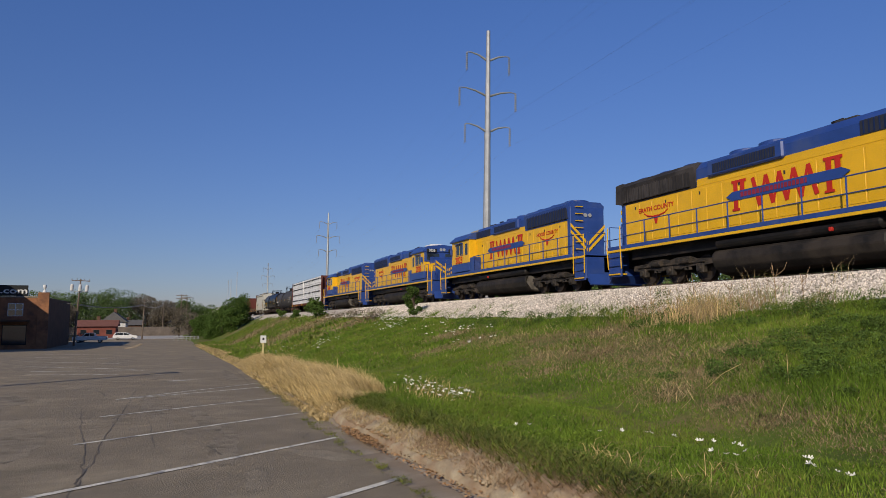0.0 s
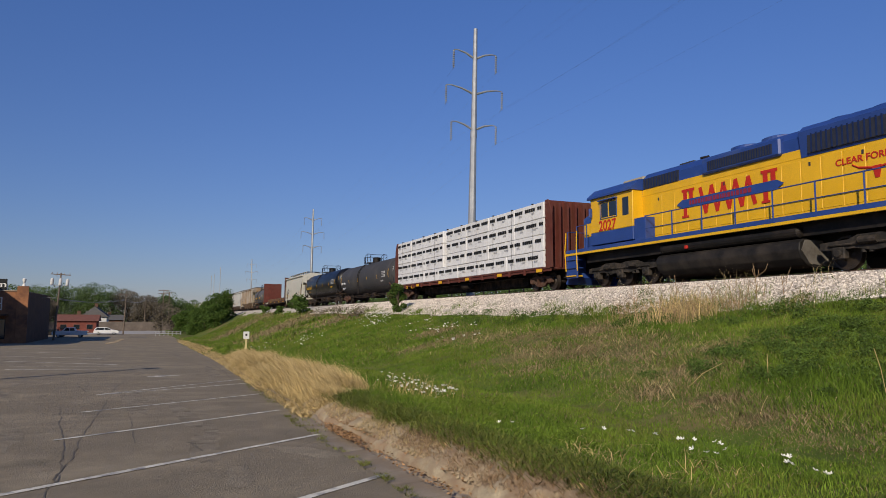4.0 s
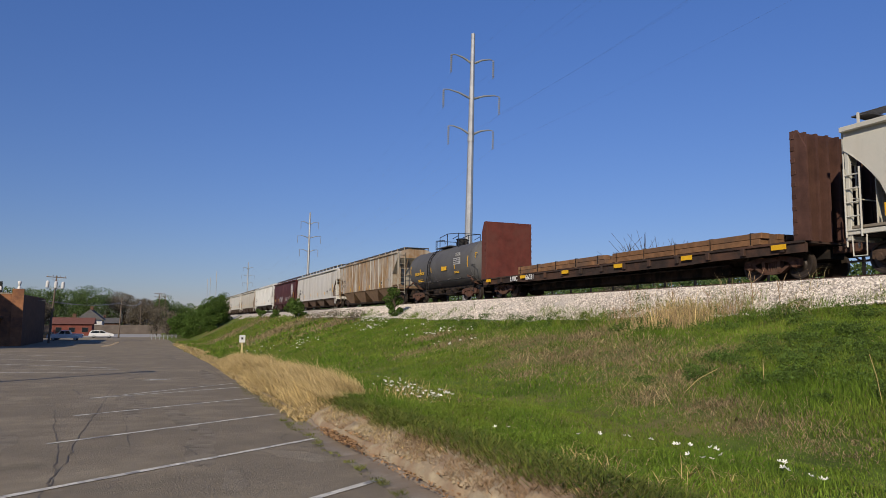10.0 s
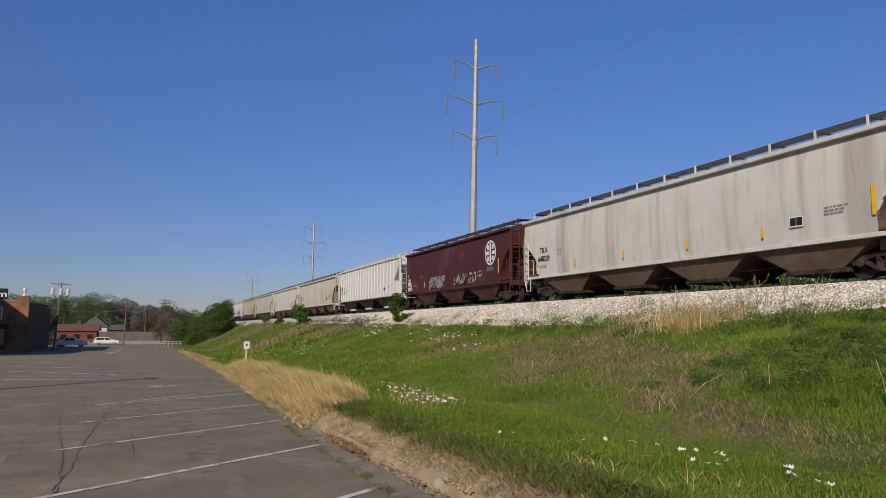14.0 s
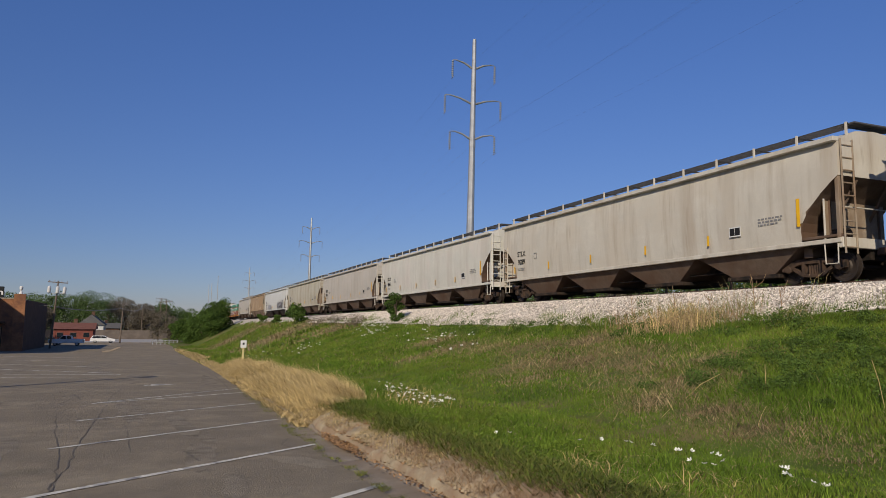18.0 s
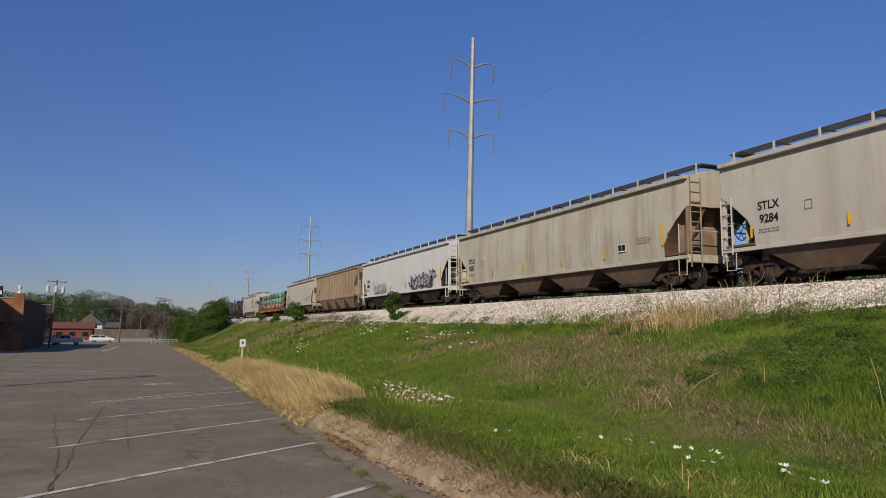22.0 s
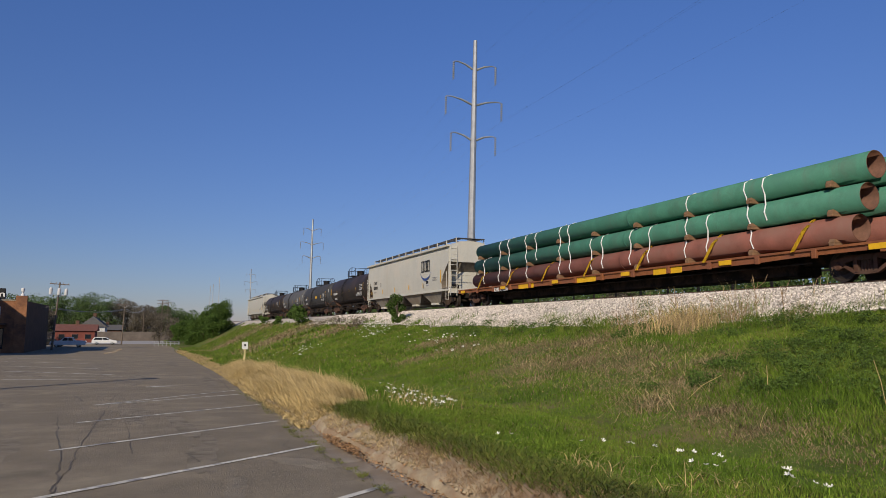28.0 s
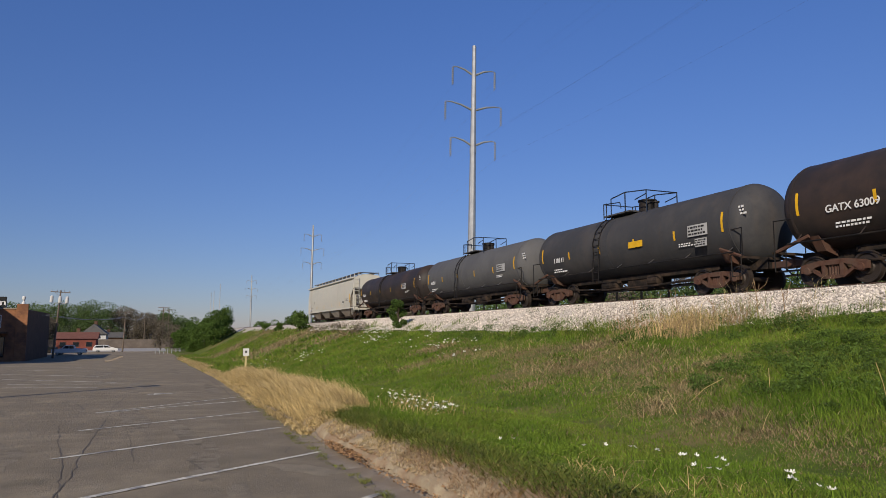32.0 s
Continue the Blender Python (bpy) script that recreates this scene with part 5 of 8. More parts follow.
    # end plates, steps, plough
    for s in (-1, 1):
        part("pilot_plate", boxm(-1.5, 1.5, *sorted((s * e, s * (e - 0.06))), 0.5, D + 0.05, 0.02), BLUE, car)
        bm = bmesh.new()
        prism(bm, [(s * (e - 0.02), 0.75), (s * (e + 0.28), 0.2), (s * (e + 0.2), 0.16), (s * (e - 0.1), 0.5)], -1.4, 1.4)
        part("plough", bm, BLUE, car)
        for sx in (-1, 1):
            part("step_well", boxm(*sorted((sx * 1.55, sx * 1.5)), *sorted((s * e, s * (e - 0.95))), 0.42, D, 0.01), BLUE, car)
            for k in range(3):
                z = 0.5 + 0.38 * k
                part("step", boxm(*sorted((sx * 1.62, sx * 1.2)), *sorted((s * (e - 0.1), s * (e - 0.85))), z, z + 0.05), YELLOW if k == 0 else BLUE, car)
            part("step_handrail", rods([(sx * 1.58, s * (e - 0.03), 0.75), (sx * 1.6, s * (e + 0.03), 1.7), (sx * 1.58, s * (e - 0.05), 2.6)], 0.026, 6), YELLOW, car)
            part("step_handrail", rods([(sx * 1.58, s * (e - 0.98), 0.75), (sx * 1.6, s * (e - 0.95), 1.7), (sx * 1.58, s * (e - 0.95), 2.6)], 0.026, 6), YELLOW, car)
        part("end_railing", rods([(-1.45, s * e, 1.62), (-1.45, s * e, 2.65), (-0.4, s * e, 2.65), (-0.4, s * e, 1.62)], 0.026, 6), BLUE, car)
        part("end_railing", rods([(1.45, s * e, 1.62), (1.45, s * e, 2.65), (0.4, s * e, 2.65), (0.4, s * e, 1.62)], 0.026, 6), BLUE, car)
    for k, yy in ((0, h0 - 0.035), (1, n1 + 0.035)):
        for j in range(2):
            for sx in (-1, 1):
                bm = bmesh.new()
                z = D + (0.95 if k == 0 else 0.72) + 0.34 * j
                out = -0.03 if k == 0 else 0.03
                drop, rise = (0.55, 0.35) if k == 0 else (0.35, 0.28)
                prism(bm, [(0.05 * sx, z - drop), (1.0 * sx, z + rise), (1.0 * sx, z + rise + 0.17), (0.05 * sx, z - drop + 0.17)][:: sx], *sorted((f * yy, f * (yy + out))), "y")
                part("yellow_chevron", bm, YELLOW, car)
    # handrails along the walkway
    for sx in (-1, 1):
        bm = bmesh.new()
        y0, y1 = -e + 1.0, c0 - 0.8
        rod(bm, P(sx * 1.52, y0, D + 1.05), P(sx * 1.52, y1, D + 1.05), 0.024, 6)
        rod(bm, P(sx * 1.52, y0, D + 0.55), P(sx * 1.52, y1, D + 0.55), 0.016, 6)
        part("side_handrail", bm, BLUE, car)
        for k in range(9):
            y = y0 + (y1 - y0) * k / 8
            part("stanchion", rods([P(sx * 1.52, y, D), P(sx * 1.52, y, D + 1.07)], 0.028, 6), BLUE, car)
        part("cab_grab_rail", rods([P(sx * 1.53, c1 + 0.3, D + 0.1), P(sx * 1.53, c1 + 0.3, D + 1.2), P(sx * 1.53, e - 0.9, D + 1.2), P(sx * 1.53, e - 0.9, D + 0.1)], 0.026, 6), BLUE, car)
    # tank and air gear below
    bm = bmesh.new()
    prism(bm, [(-1.3, 1.02), (-1.47, 0.9), (-1.5, 0.66), (-1.4, 0.42), (-1.15, 0.22), (-0.8, 0.13), (0.8, 0.13), (1.15, 0.22), (1.4, 0.42), (1.5, 0.66), (1.47, 0.9), (1.3, 1.02)], f * -3.3, f * 3.3, "y")
    bmesh.ops.bevel(bm, geom=bm.edges[:], offset=0.03, segments=1, affect="EDGES")
    part("fuel_tank", bm, TANKDULL, car)
    for s in (-3.3, 3.3):
        bm = bmesh.new()
        prism(bm, [(-1.26, 0.98), (-1.42, 0.66), (-1.1, 0.26), (0, 0.17), (1.1, 0.26), (1.42, 0.66), (1.26, 0.98)], f * s, f * (s + math.copysign(0.03, s)), "y")
        part("tank_end_plate", bm, ENDPLATE, car)
    for sx in (-1, 1):
        part("air_reservoir", lathe(bmesh.new(), [(0, 0.1), (0.06, 0.19), (6.3, 0.19), (6.36, 0.1)], P(sx * 1.25, -3.2, 1.25), (0, f, 0), 14), BLACKMAT, car)
        part("red_fuel_cutoff", boxm(*sorted((sx * 1.5, sx * 1.42)), *Y(1.56, 1.68), 1.14, 1.26, 0.01), REDP, car)
    loco_truck(car, -L / 2 + 4.55)
    loco_truck(car, L / 2 - 4.55)
    couplers(car, L)
    # markings
    def side_y(v):
        return f * v
    xs = -hw - 0.02
    lm = -0.45 if not cab_trails else 0.05
    # railway emblem drawn as plain red blocks crossed by a blue band
    bm = bmesh.new()
    hh, zc = 1.0, 2.92
    level = [0.0]
    def bar(y0, z0, y1, z1, t=0.15):
        level[0] += 0.0012
        d = Vector((y1 - y0, z1 - z0)).normalized()
        nn = Vector((-d.y, d.x)) * t / 2
        bm.faces.new([bm.verts.new((xs - 0.002 - level[0], q.x, q.y)) for q in (Vector((y0, z0)) + nn, Vector((y1, z1)) + nn, Vector((y1, z1)) - nn, Vector((y0, z0)) - nn)])
    a, b = zc - hh / 2, zc + hh / 2
    for k in range(9):
        y0 = side_y(lm) + 1.28 - 0.285 * k
        bar(y0, (b, a)[k % 2], y0 - 0.285, (a, b)[k % 2], (0.17, 0.11)[k % 2])
    for y0 in (1.9, -1.9):
        bar(side_y(lm) + y0 + 0.16, a, side_y(lm) + y0 + 0.16, b, 0.2)
        bar(side_y(lm) + y0 - 0.16, zc - 0.05, side_y(lm) + y0 - 0.16, b, 0.2)
        bar(side_y(lm) + y0 + 0.34, b, side_y(lm) + y0 - 0.34, b, 0.1)
        bar(side_y(lm) + y0 + 0.34, a, side_y(lm) + y0 - 0.02, a, 0.08)
    part("red_emblem_blocks", bm, REDP, car, "red block emblem")
    bm = bmesh.new()
    yc = side_y(lm)
    vs = [bm.verts.new((xs - 0.04, yc + y, zc + z)) for y, z in ((2.5, 0), (2.2, 0.15), (-2.2, 0.15), (-2.5, 0), (-2.2, -0.15), (2.2, -0.15))]
    bm.faces.new(vs)
    part("blue_emblem_band", bm, BLUE, car)
    bars(car, yc, zc, xs - 0.046, 1, 3.6, 0.3, DULLRED, "emblem_small_print")
    cy = side_y(h0 + 2.35)
    lettering(county, 0.27, car, cy, 3.16, xs - 0.006, REDP, "county_name", 1.1)
    bm = bmesh.new()
    for s in (-1, 1):
        rod(bm, (xs, cy + s * 0.12, 2.82), (xs, cy + s * 0.55, 2.9), 0.035, 5)
        rod(bm, (xs, cy + s * 0.55, 2.9), (xs, cy + s * 0.75, 3.02), 0.025, 5)
    prism(bm, [(cy - 0.14, 2.87), (cy + 0.14, 2.87), (cy + 0.06, 2.52), (cy - 0.06, 2.52)], xs - 0.01, xs + 0.02)
    part("longhorn_emblem", bm, REDP, car, "red longhorn head emblem")
    lettering(number, 0.62, car, side_y(c0 + 1.75), 2.58, -cw - 0.016, REDP, "road_number")
    if not cab_trails:
        nb = lettering(number, 0.26, car, 0, 0, 0, WHITEP, "number_board_digits")
        nb.matrix_basis = Matrix(((0.26, 0, 0, -0.9), (0, 0, -1, -(c1 + 0.215)), (0, 0.26, 0, 3.96), (0, 0, 0, 1))) @ Matrix.Identity(4)
    return car


def flat_deck(car, L, paint, z0=0.72, z1=1.08, fish=True):
    yl = L / 2 - 0.6
    for s in (-1, 1):
        bm = bmesh.new()
        poly = [(-yl, z1), (yl, z1), (yl, z0 + 0.05), (yl - 3.6, z0 + 0.05), (yl - 5.2, z0 - (0.22 if fish else 0)), (-yl + 5.2, z0 - (0.22 if fish else 0)), (-yl + 3.6, z0 + 0.05), (-yl, z0 + 0.05)]
        prism(bm, poly, *sorted((s * 1.5, s * 1.42)))
        part("side_sill", bm, paint, car)
        part("top_flange", boxm(*sorted((s * 1.56, s * 1.36)), -yl, yl, z1 - 0.04, z1 + 0.03), paint, car)
        for k in range(14):
            y = -yl + 0.8 + (2 * yl - 1.6) * k / 13
            part("stake_pocket", boxm(*sorted((s * 1.6, s * 1.5)), y - 0.08, y + 0.08, z1 - 0.28, z1 - 0.02, 0.01), paint, car)
    part("deck", boxm(-1.42, 1.42, -yl, yl, z1 - 0.06, z1 + 0.0), paint, car)
    part("centre_sill", boxm(-0.35, 0.35, -L / 2 + 0.8, L / 2 - 0.8, 0.6, z1 - 0.06), UNDER, car)
    for k in range(6):
        y = -yl + 0.9 + (2 * yl - 1.8) * k / 5
        part("sill_reflector", boxm(-1.615, -1.6, y - 0.28, y + 0.28, z1 - 0.2, z1 - 0.04), STRIPE, car)
    truck(car, -L / 2 + 2.3, True)
    truck(car, L / 2 - 2.3, True)
    couplers(car, L)


def bulkhead(car, y, paint, z1=1.08, top=4.5):
    part("bulkhead_plate", boxm(-1.45, 1.45, y - 0.06, y + 0.06, z1, top, 0.02), paint, car)
    face = 1 if y > 0 else -1
    for k in range(7):
        x = -1.4 + 2.8 * k / 6
        part("bulkhead_rib", boxm(x - 0.05, x + 0.05, *sorted((y + face * 0.06, y + face * 0.42)), z1, top - 0.1, taper=(0, 0.0)), paint, car)
    for s in (-1, 1):
        bm = bmesh.new()
        prism(bm, [(y - 0.05 * face, z1), (y + 0.55 * face, z1), (y + 0.5 * face, top - 0.6), (y + 0.2 * face, top), (y - 0.05 * face, top)], *sorted((s * 1.52, s * 1.44)))
        part("bulkhead_wing", bm, paint, car)
        for k in range(9):
            part("wing_notch", boxm(*sorted((s * 1.54, s * 1.5)), *sorted((y - face * 0.05, y + face * 0.12)), z1 + 0.2 + 0.37 * k, z1 + 0.34 + 0.37 * k, 0.01), paint, car)


SMALLPRINT = mat("faint_grey_print", (0.42, 0.42, 0.42), 0.7, var=0.1, bump=0)


def centerbeam(s0, s1):
    L = s1 - s0
    car = thing("centerbeam_flatcar", "oxide red centrebeam flatcar under white-wrapped lumber packs", "flatcar", "train vehicles")
    flat_deck(car, L, DEFRED, 0.86, 1.08, False)
    part("fish_belly_sill", boxm(-0.5, 0.5, -L / 2 + 4.6, L / 2 - 4.6, 0.3, 0.86, 0.04), UNDER, car)
    part("brake_reservoir", lathe(bmesh.new(), [(0, 0.1), (0.05, 0.22), (1.2, 0.22), (1.25, 0.1)], (-0.95, -1.5, 0.62), (0, 1, 0), 12), UNDER, car)
    part("brake_pipe", rods([(-1.1, -L / 2 + 4.0, 0.72), (-1.1, L / 2 - 4.0, 0.72)], 0.03, 6), UNDER, car)
    bulkhead(car, L / 2 - 0.95, DEFRED)
    bulkhead(car, -L / 2 + 0.95, DEFRED)
    part("centre_beam_top", boxm(-0.2, 0.2, -L / 2 + 0.9, L / 2 - 0.9, 4.3, 4.5), DEFRED, car)
    for k in range(11):
        y = -L / 2 + 1.4 + (L - 2.8) * k / 10
        part("centre_beam_post", boxm(-0.1, 0.1, y - 0.08, y + 0.08, 1.08, 4.3), DEFRED, car)
    lettering("CN", 0.3, car, L / 2 - 3.3, 0.88, -1.52, TEXTY, "reporting_mark")
    lettering("62570", 0.3, car, L / 2 - 4.6, 0.88, -1.52, TEXTY, "reporting_mark")
    a, b = -L / 2 + 1.15, L / 2 - 1.08
    h = 0.835
    for side in (-1, 1):
        for r in range(4):
            # pack ends from the trailing bulkhead; the upper rows leave a gap, the bottom row bridges it
            cuts = [(0, 3.15), (3.17, 6.3), (6.32, 9.6), (10.15, 13.4), (13.42, 16.6), (16.62, 19.8), (19.82, b - a)] if r else [(0, 2.95), (2.97, 5.95), (5.97, 8.8), (8.82, 12.1), (12.12, 15.3), (15.32, 18.9), (18.92, b - a)]
            for k, (d0, d1) in enumerate(cuts):
                y, y2 = b - d0 - rnd.uniform(0, 0.03), b - d1 + rnd.uniform(0, 0.03)
                x0, x1 = sorted((side * 0.24, side * (1.5 + rnd.uniform(-0.02, 0.025))))
                bm = boxm(x0, x1, y2, y, 1.12 + h * r + 0.012, 1.12 + h * (r + 1) - 0.008, 0.025)
                bmesh.ops.subdivide_edges(bm, edges=[e for e in bm.edges if abs(e.verts[0].co.y - e.verts[1].co.y) > 1], cuts=6)
                for v in bm.verts:
                    v.co += Vector((0.025, 0.03, 0.014)) * noise.noise(v.co * 1.9)
                p = part("wrapped_lumber_pack", bm, WRAP, car, "white-wrapped lumber pack with black print")
                if side > 0:
                    continue
                first = y + 0.55 * ((r * 5 + k * 3) % 4) / 4 - 0.05
                for q in range(3):
                    yc, zc = first - 1.32 * q, 1.12 + h * (r + 0.66)
                    word = bmesh.new()
                    for j in range(5):
                        yy = yc - j * 0.215
                        if yy < y - 0.03 and yy - 0.18 > y2 + 0.03:
                            box(word, x0 - 0.034, x0 - 0.022, yy - 0.175, yy, zc - 0.085, zc + 0.085, taper=(0, 0))
                    if len(word.verts):
                        part("brand_print_bar", word, BLACKP, p)
                    if yc - 1.1 > y2 + 0.05:
                        bars(p, yc - 0.85, zc - 0.2, x0 - 0.03, 2, 0.4, 0.12, SMALLPRINT, "small_print")
    for k in range(10):
        y = a + (b - a) * (k + 0.5) / 10
        part("tie_down_cable", rods([(-1.53, y, 1.0), (-1.54, y, 1.12 + 4 * h), (-0.2, y, 1.14 + 4 * h)], 0.005, 4), BLACKMAT, car)
        part("corner_protector", boxm(-1.56, -1.42, y - 0.05, y + 0.05, 1.1 + 4 * h, 1.16 + 4 * h, 0.02), BLACKMAT, car)
    return car



def bulkhead_flat(s0, s1):
    L = s1 - s0
    car = thing("bulkhead_flatcar", "weathered brown bulkhead flatcar with low stacks of timber beams", "flatcar", "train vehicles")
    flat_deck(car, L, BROWNDECK, 0.7, 1.08, False)
    part("fish_belly_sill", boxm(-0.5, 0.5, -L / 2 + 4.6, L / 2 - 4.6, 0.3, 0.7, 0.04), UNDER, car)
    part("brake_pipe", rods([(-1.1, -L / 2 + 4.0, 0.6), (-1.1, L / 2 - 4.0, 0.6)], 0.03, 6), UNDER, car)
    bulkhead(car, L / 2 - 0.95, DEFRED)
    bulkhead(car, -L / 2 + 0.95, BROWNBULK)
    lettering("LMIC", 0.36, car, L / 2 - 4.6, 0.9, -1.62, WHITEP, "reporting_mark")
    lettering("66031", 0.36, car, L / 2 - 6.3, 0.9, -1.62, WHITEP, "reporting_mark")
    for y0, y1 in ((-9.4, -0.95), (-0.8, 7.4)):
        for r in range(2):
            for k in range(7):
                x = -1.3 + 0.375 * k
                part("timber_beam", boxm(x, x + 0.36, y0 + rnd.uniform(0, 0.3), y1 - rnd.uniform(0, 0.3), 1.16 + 0.2 * r, 1.35 + 0.2 * r, 0.012), LUMBER, car)
        for k in range(5):
            y = y0 + 0.6 + (y1 - y0 - 1.2) * k / 4
            part("load_strap", rods([(-1.335, y, 1.08), (-1.335, y, 1.565), (1.335, y, 1.565), (1.335, y, 1.08)], 0.016, 4), BLACKMAT, car)
            part("dunnage_block", boxm(-1.35, 1.35, y - 0.06, y + 0.06, 1.08, 1.16), WOODBLOCK, car)
    return car


BROWNDECK = mat("dark_brown_steel", (0.042, 0.03, 0.025), 0.8, var=0.35, scale=3, second=(0.085, 0.045, 0.03), second_amount=0.4)
BROWNBULK = mat("brown_bulkhead_steel", (0.085, 0.042, 0.032), 0.8, var=0.35, scale=2, streak=(0.12, 0.065, 0.05))


def pipe_flat(s0, s1):
    L = s1 - s0
    car = thing("pipe_flatcar", "orange-brown flatcar loaded with strapped green and red steel pipes", "flatcar", "train vehicles")
    flat_deck(car, L, ORANGEDECK, 0.74, 0.98, False)
    part("fish_belly_sill", boxm(-0.55, 0.55, -L / 2 + 5, L / 2 - 5, 0.3, 0.74, 0.04), UNDER, car)
    part("brake_pipe", rods([(-1.1, -L / 2 + 4.0, 0.62), (-1.1, L / 2 - 4.0, 0.62)], 0.03, 6), UNDER, car)
    lettering("NOKL 770086", 0.3, car, L / 2 - 6.5, 0.78, -1.52, WHITEP, "reporting_mark")
    rad = 0.4
    a, b = -L / 2 + 2.0, L / 2 - 2.6
    zs = []
    for r, (mtl, tag, xs) in enumerate(((REDPIPE, "red_primer_pipe", (-1.06, 0, 1.06)), (GREENPIPE, "green_coated_pipe", (-1.06, 0, 1.06)), (GREENPIPE, "green_coated_pipe", (-1.06, 0, 1.06)))):
        zc = 1.1 + rad + r * 0.86
        for i, x in enumerate(xs):
            y0, y1 = a + rnd.uniform(-0.15, 0.25) + (0.15 if i == 0 else -0.6) - 0.12 * r, b - rnd.uniform(0, 0.7)
            bm = bmesh.new()
            lathe(bm, [(0, rad), (y1 - y0, rad), (y1 - y0, rad - 0.02), (0, rad - 0.02)], (x, y0, zc), (0, 1, 0), 28)
            for fc in list(bm.faces):
                if len(fc.verts) > 4:
                    bm.faces.remove(fc)
            n = 28
            bm.verts.ensure_lookup_table()
            for k in range(n):
                j = (k + 1) % n
                bm.faces.new((bm.verts[k], bm.verts[3 * n + k], bm.verts[3 * n + j], bm.verts[j]))
            p = part(tag, bm, mtl, car, smooth=True)
            p.data.materials.append(PIPEIN)
            for poly in p.data.polygons:
                c = poly.center
                if math.hypot(c.x - x, c.z - zc) < rad - 0.005:
                    poly.material_index = 1
            part("pipe_weld", lathe(bmesh.new(), [(-0.06, rad + 0.012), (0.06, rad + 0.012)], (x, y0 + (y1 - y0) * 0.42, zc), (0, 1, 0), 28), mtl, p)
    nb = 9
    for k in range(nb):
        y = a + 1.0 + (b - a - 2.0) * k / (nb - 1)
        for r in range(3):
            z = 1.02 + 0.86 * r
            part("timber_dunnage", boxm(-1.5, 1.5, y - 0.09, y + 0.09, z, z + 0.1, 0.01), WOODBLOCK, car)
            for s in (-1, 1):
                bm = bmesh.new()
                prism(bm, [(s * 1.5, z + 0.1), (s * 1.15, z + 0.1), (s * 1.44, z + 0.2)][:: s], y - 0.09, y + 0.09, "y")
                part("timber_wedge", bm, WOODBLOCK, car)
        for d in (-0.75, 0.25):
            if y + d < a + 1.6 or y + d > b - 1.2:
                continue
            low, high = rnd.choice(((0, 2), (1, 2), (1, 2), (0, 1), (0, 2)))
            lean, dd, pts = rnd.uniform(-0.14, 0.14), d + rnd.uniform(-0.35, 0.35), []
            for r in range(low, high + 1):
                zc = 1.1 + rad + r * 0.86
                for ang in (-38, 0, 38) + ((90,) if r == high else ()):
                    q = math.radians(ang)
                    pts.append((-1.06 - (rad + 0.018) * math.cos(q), y + dd + lean * (zc + 0.4 * math.sin(q) - 2.0), zc + (rad + 0.018) * math.sin(q)))
            if high == 2:
                pts.append((1.06, y + dd, 1.1 + rad + 2 * 0.86 + rad + 0.018))
            part("white_band", rods(pts, 0.026, 5), STRAPW, car)
    for k in range(7):
        y = a + 1.9 + (b - a - 3.4) * k / 6
        bm = bmesh.new()
        vs = [(-1.63, y + 0.42, 0.95), (-1.63, y + 0.26, 0.95), (-1.52, y - 0.12, 1.6), (-1.52, y + 0.04, 1.6), (-1.2, y - 0.06, 1.92), (-1.2, y - 0.22, 1.92)]
        v = [bm.verts.new(p) for p in vs]
        bm.faces.new((v[0], v[1], v[2], v[3]))
        bm.faces.new((v[3], v[2], v[5], v[4]))
        bmesh.ops.solidify(bm, geom=bm.faces[:], thickness=0.01)
        part("yellow_ratchet_strap", bm, STRAPY, car)
    for k in range(3):
        y = -6 + 5.5 * k
        part("yellow_sill_patch", boxm(-1.51, -1.495, y, y + 1.6, 0.7, 0.98), STRIPE, car)
    return car


CREAM = mat("cream_paint", (0.53, 0.52, 0.455), 0.55, band=(0.42, 0.385, 0.31), band_amount=0.45, var=0.07, scale=1.0, second=(0.5, 0.47, 0.4), second_amount=0.3, streak=(0.42, 0.38, 0.32), streak_amount=0.25, dent=0.22)
GREYHOP = mat("dusty_grey_paint", (0.61, 0.60, 0.53), 0.6, band=(0.42, 0.38, 0.32), band_amount=0.45, var=0.08, scale=0.9, second=(0.56, 0.525, 0.47), second_amount=0.35, streak=(0.38, 0.34, 0.29), streak_amount=0.4, dent=0.22)
GREYWARM = mat("dusty_tan_grey_paint", (0.50, 0.47, 0.415), 0.6, band=(0.36, 0.31, 0.25), band_amount=0.5, var=0.08, scale=0.9, second=(0.47, 0.43, 0.375), second_amount=0.4, streak=(0.36, 0.31, 0.25), streak_amount=0.5, dent=0.22)
GREYDIRTY = mat("grimy_grey_paint", (0.57, 0.54, 0.465), 0.65, band=(0.40, 0.35, 0.28), band_amount=0.5, var=0.1, scale=0.9, second=(0.49, 0.45, 0.375), second_amount=0.4, streak=(0.31, 0.25, 0.185), streak_amount=0.55, dent=0.22)
# rusty dust on bays and slope sheets, with underside shade mixed into the colour
GREYLOW = mat("rust_dusted_shade_grey", (0.155, 0.112, 0.082), 0.8, var=0.3, scale=2, second=(0.105, 0.064, 0.042), second_amount=0.5, streak=(0.11, 0.065, 0.042))
GREYOLD = mat("grimy_tan_grey_paint", (0.50, 0.475, 0.385), 0.65, band=(0.34, 0.29, 0.22), band_amount=0.55, var=0.1, scale=0.9, second=(0.41, 0.37, 0.29), second_amount=0.4, streak=(0.24, 0.19, 0.13), streak_amount=0.6, dent=0.3)
GRIMYEND = mat("grimy_end_paint", (0.33, 0.27, 0.20), 0.75, var=0.25, scale=2, second=(0.21, 0.145, 0.095), second_amount=0.5, streak=(0.14, 0.085, 0.055), streak_amount=0.5)
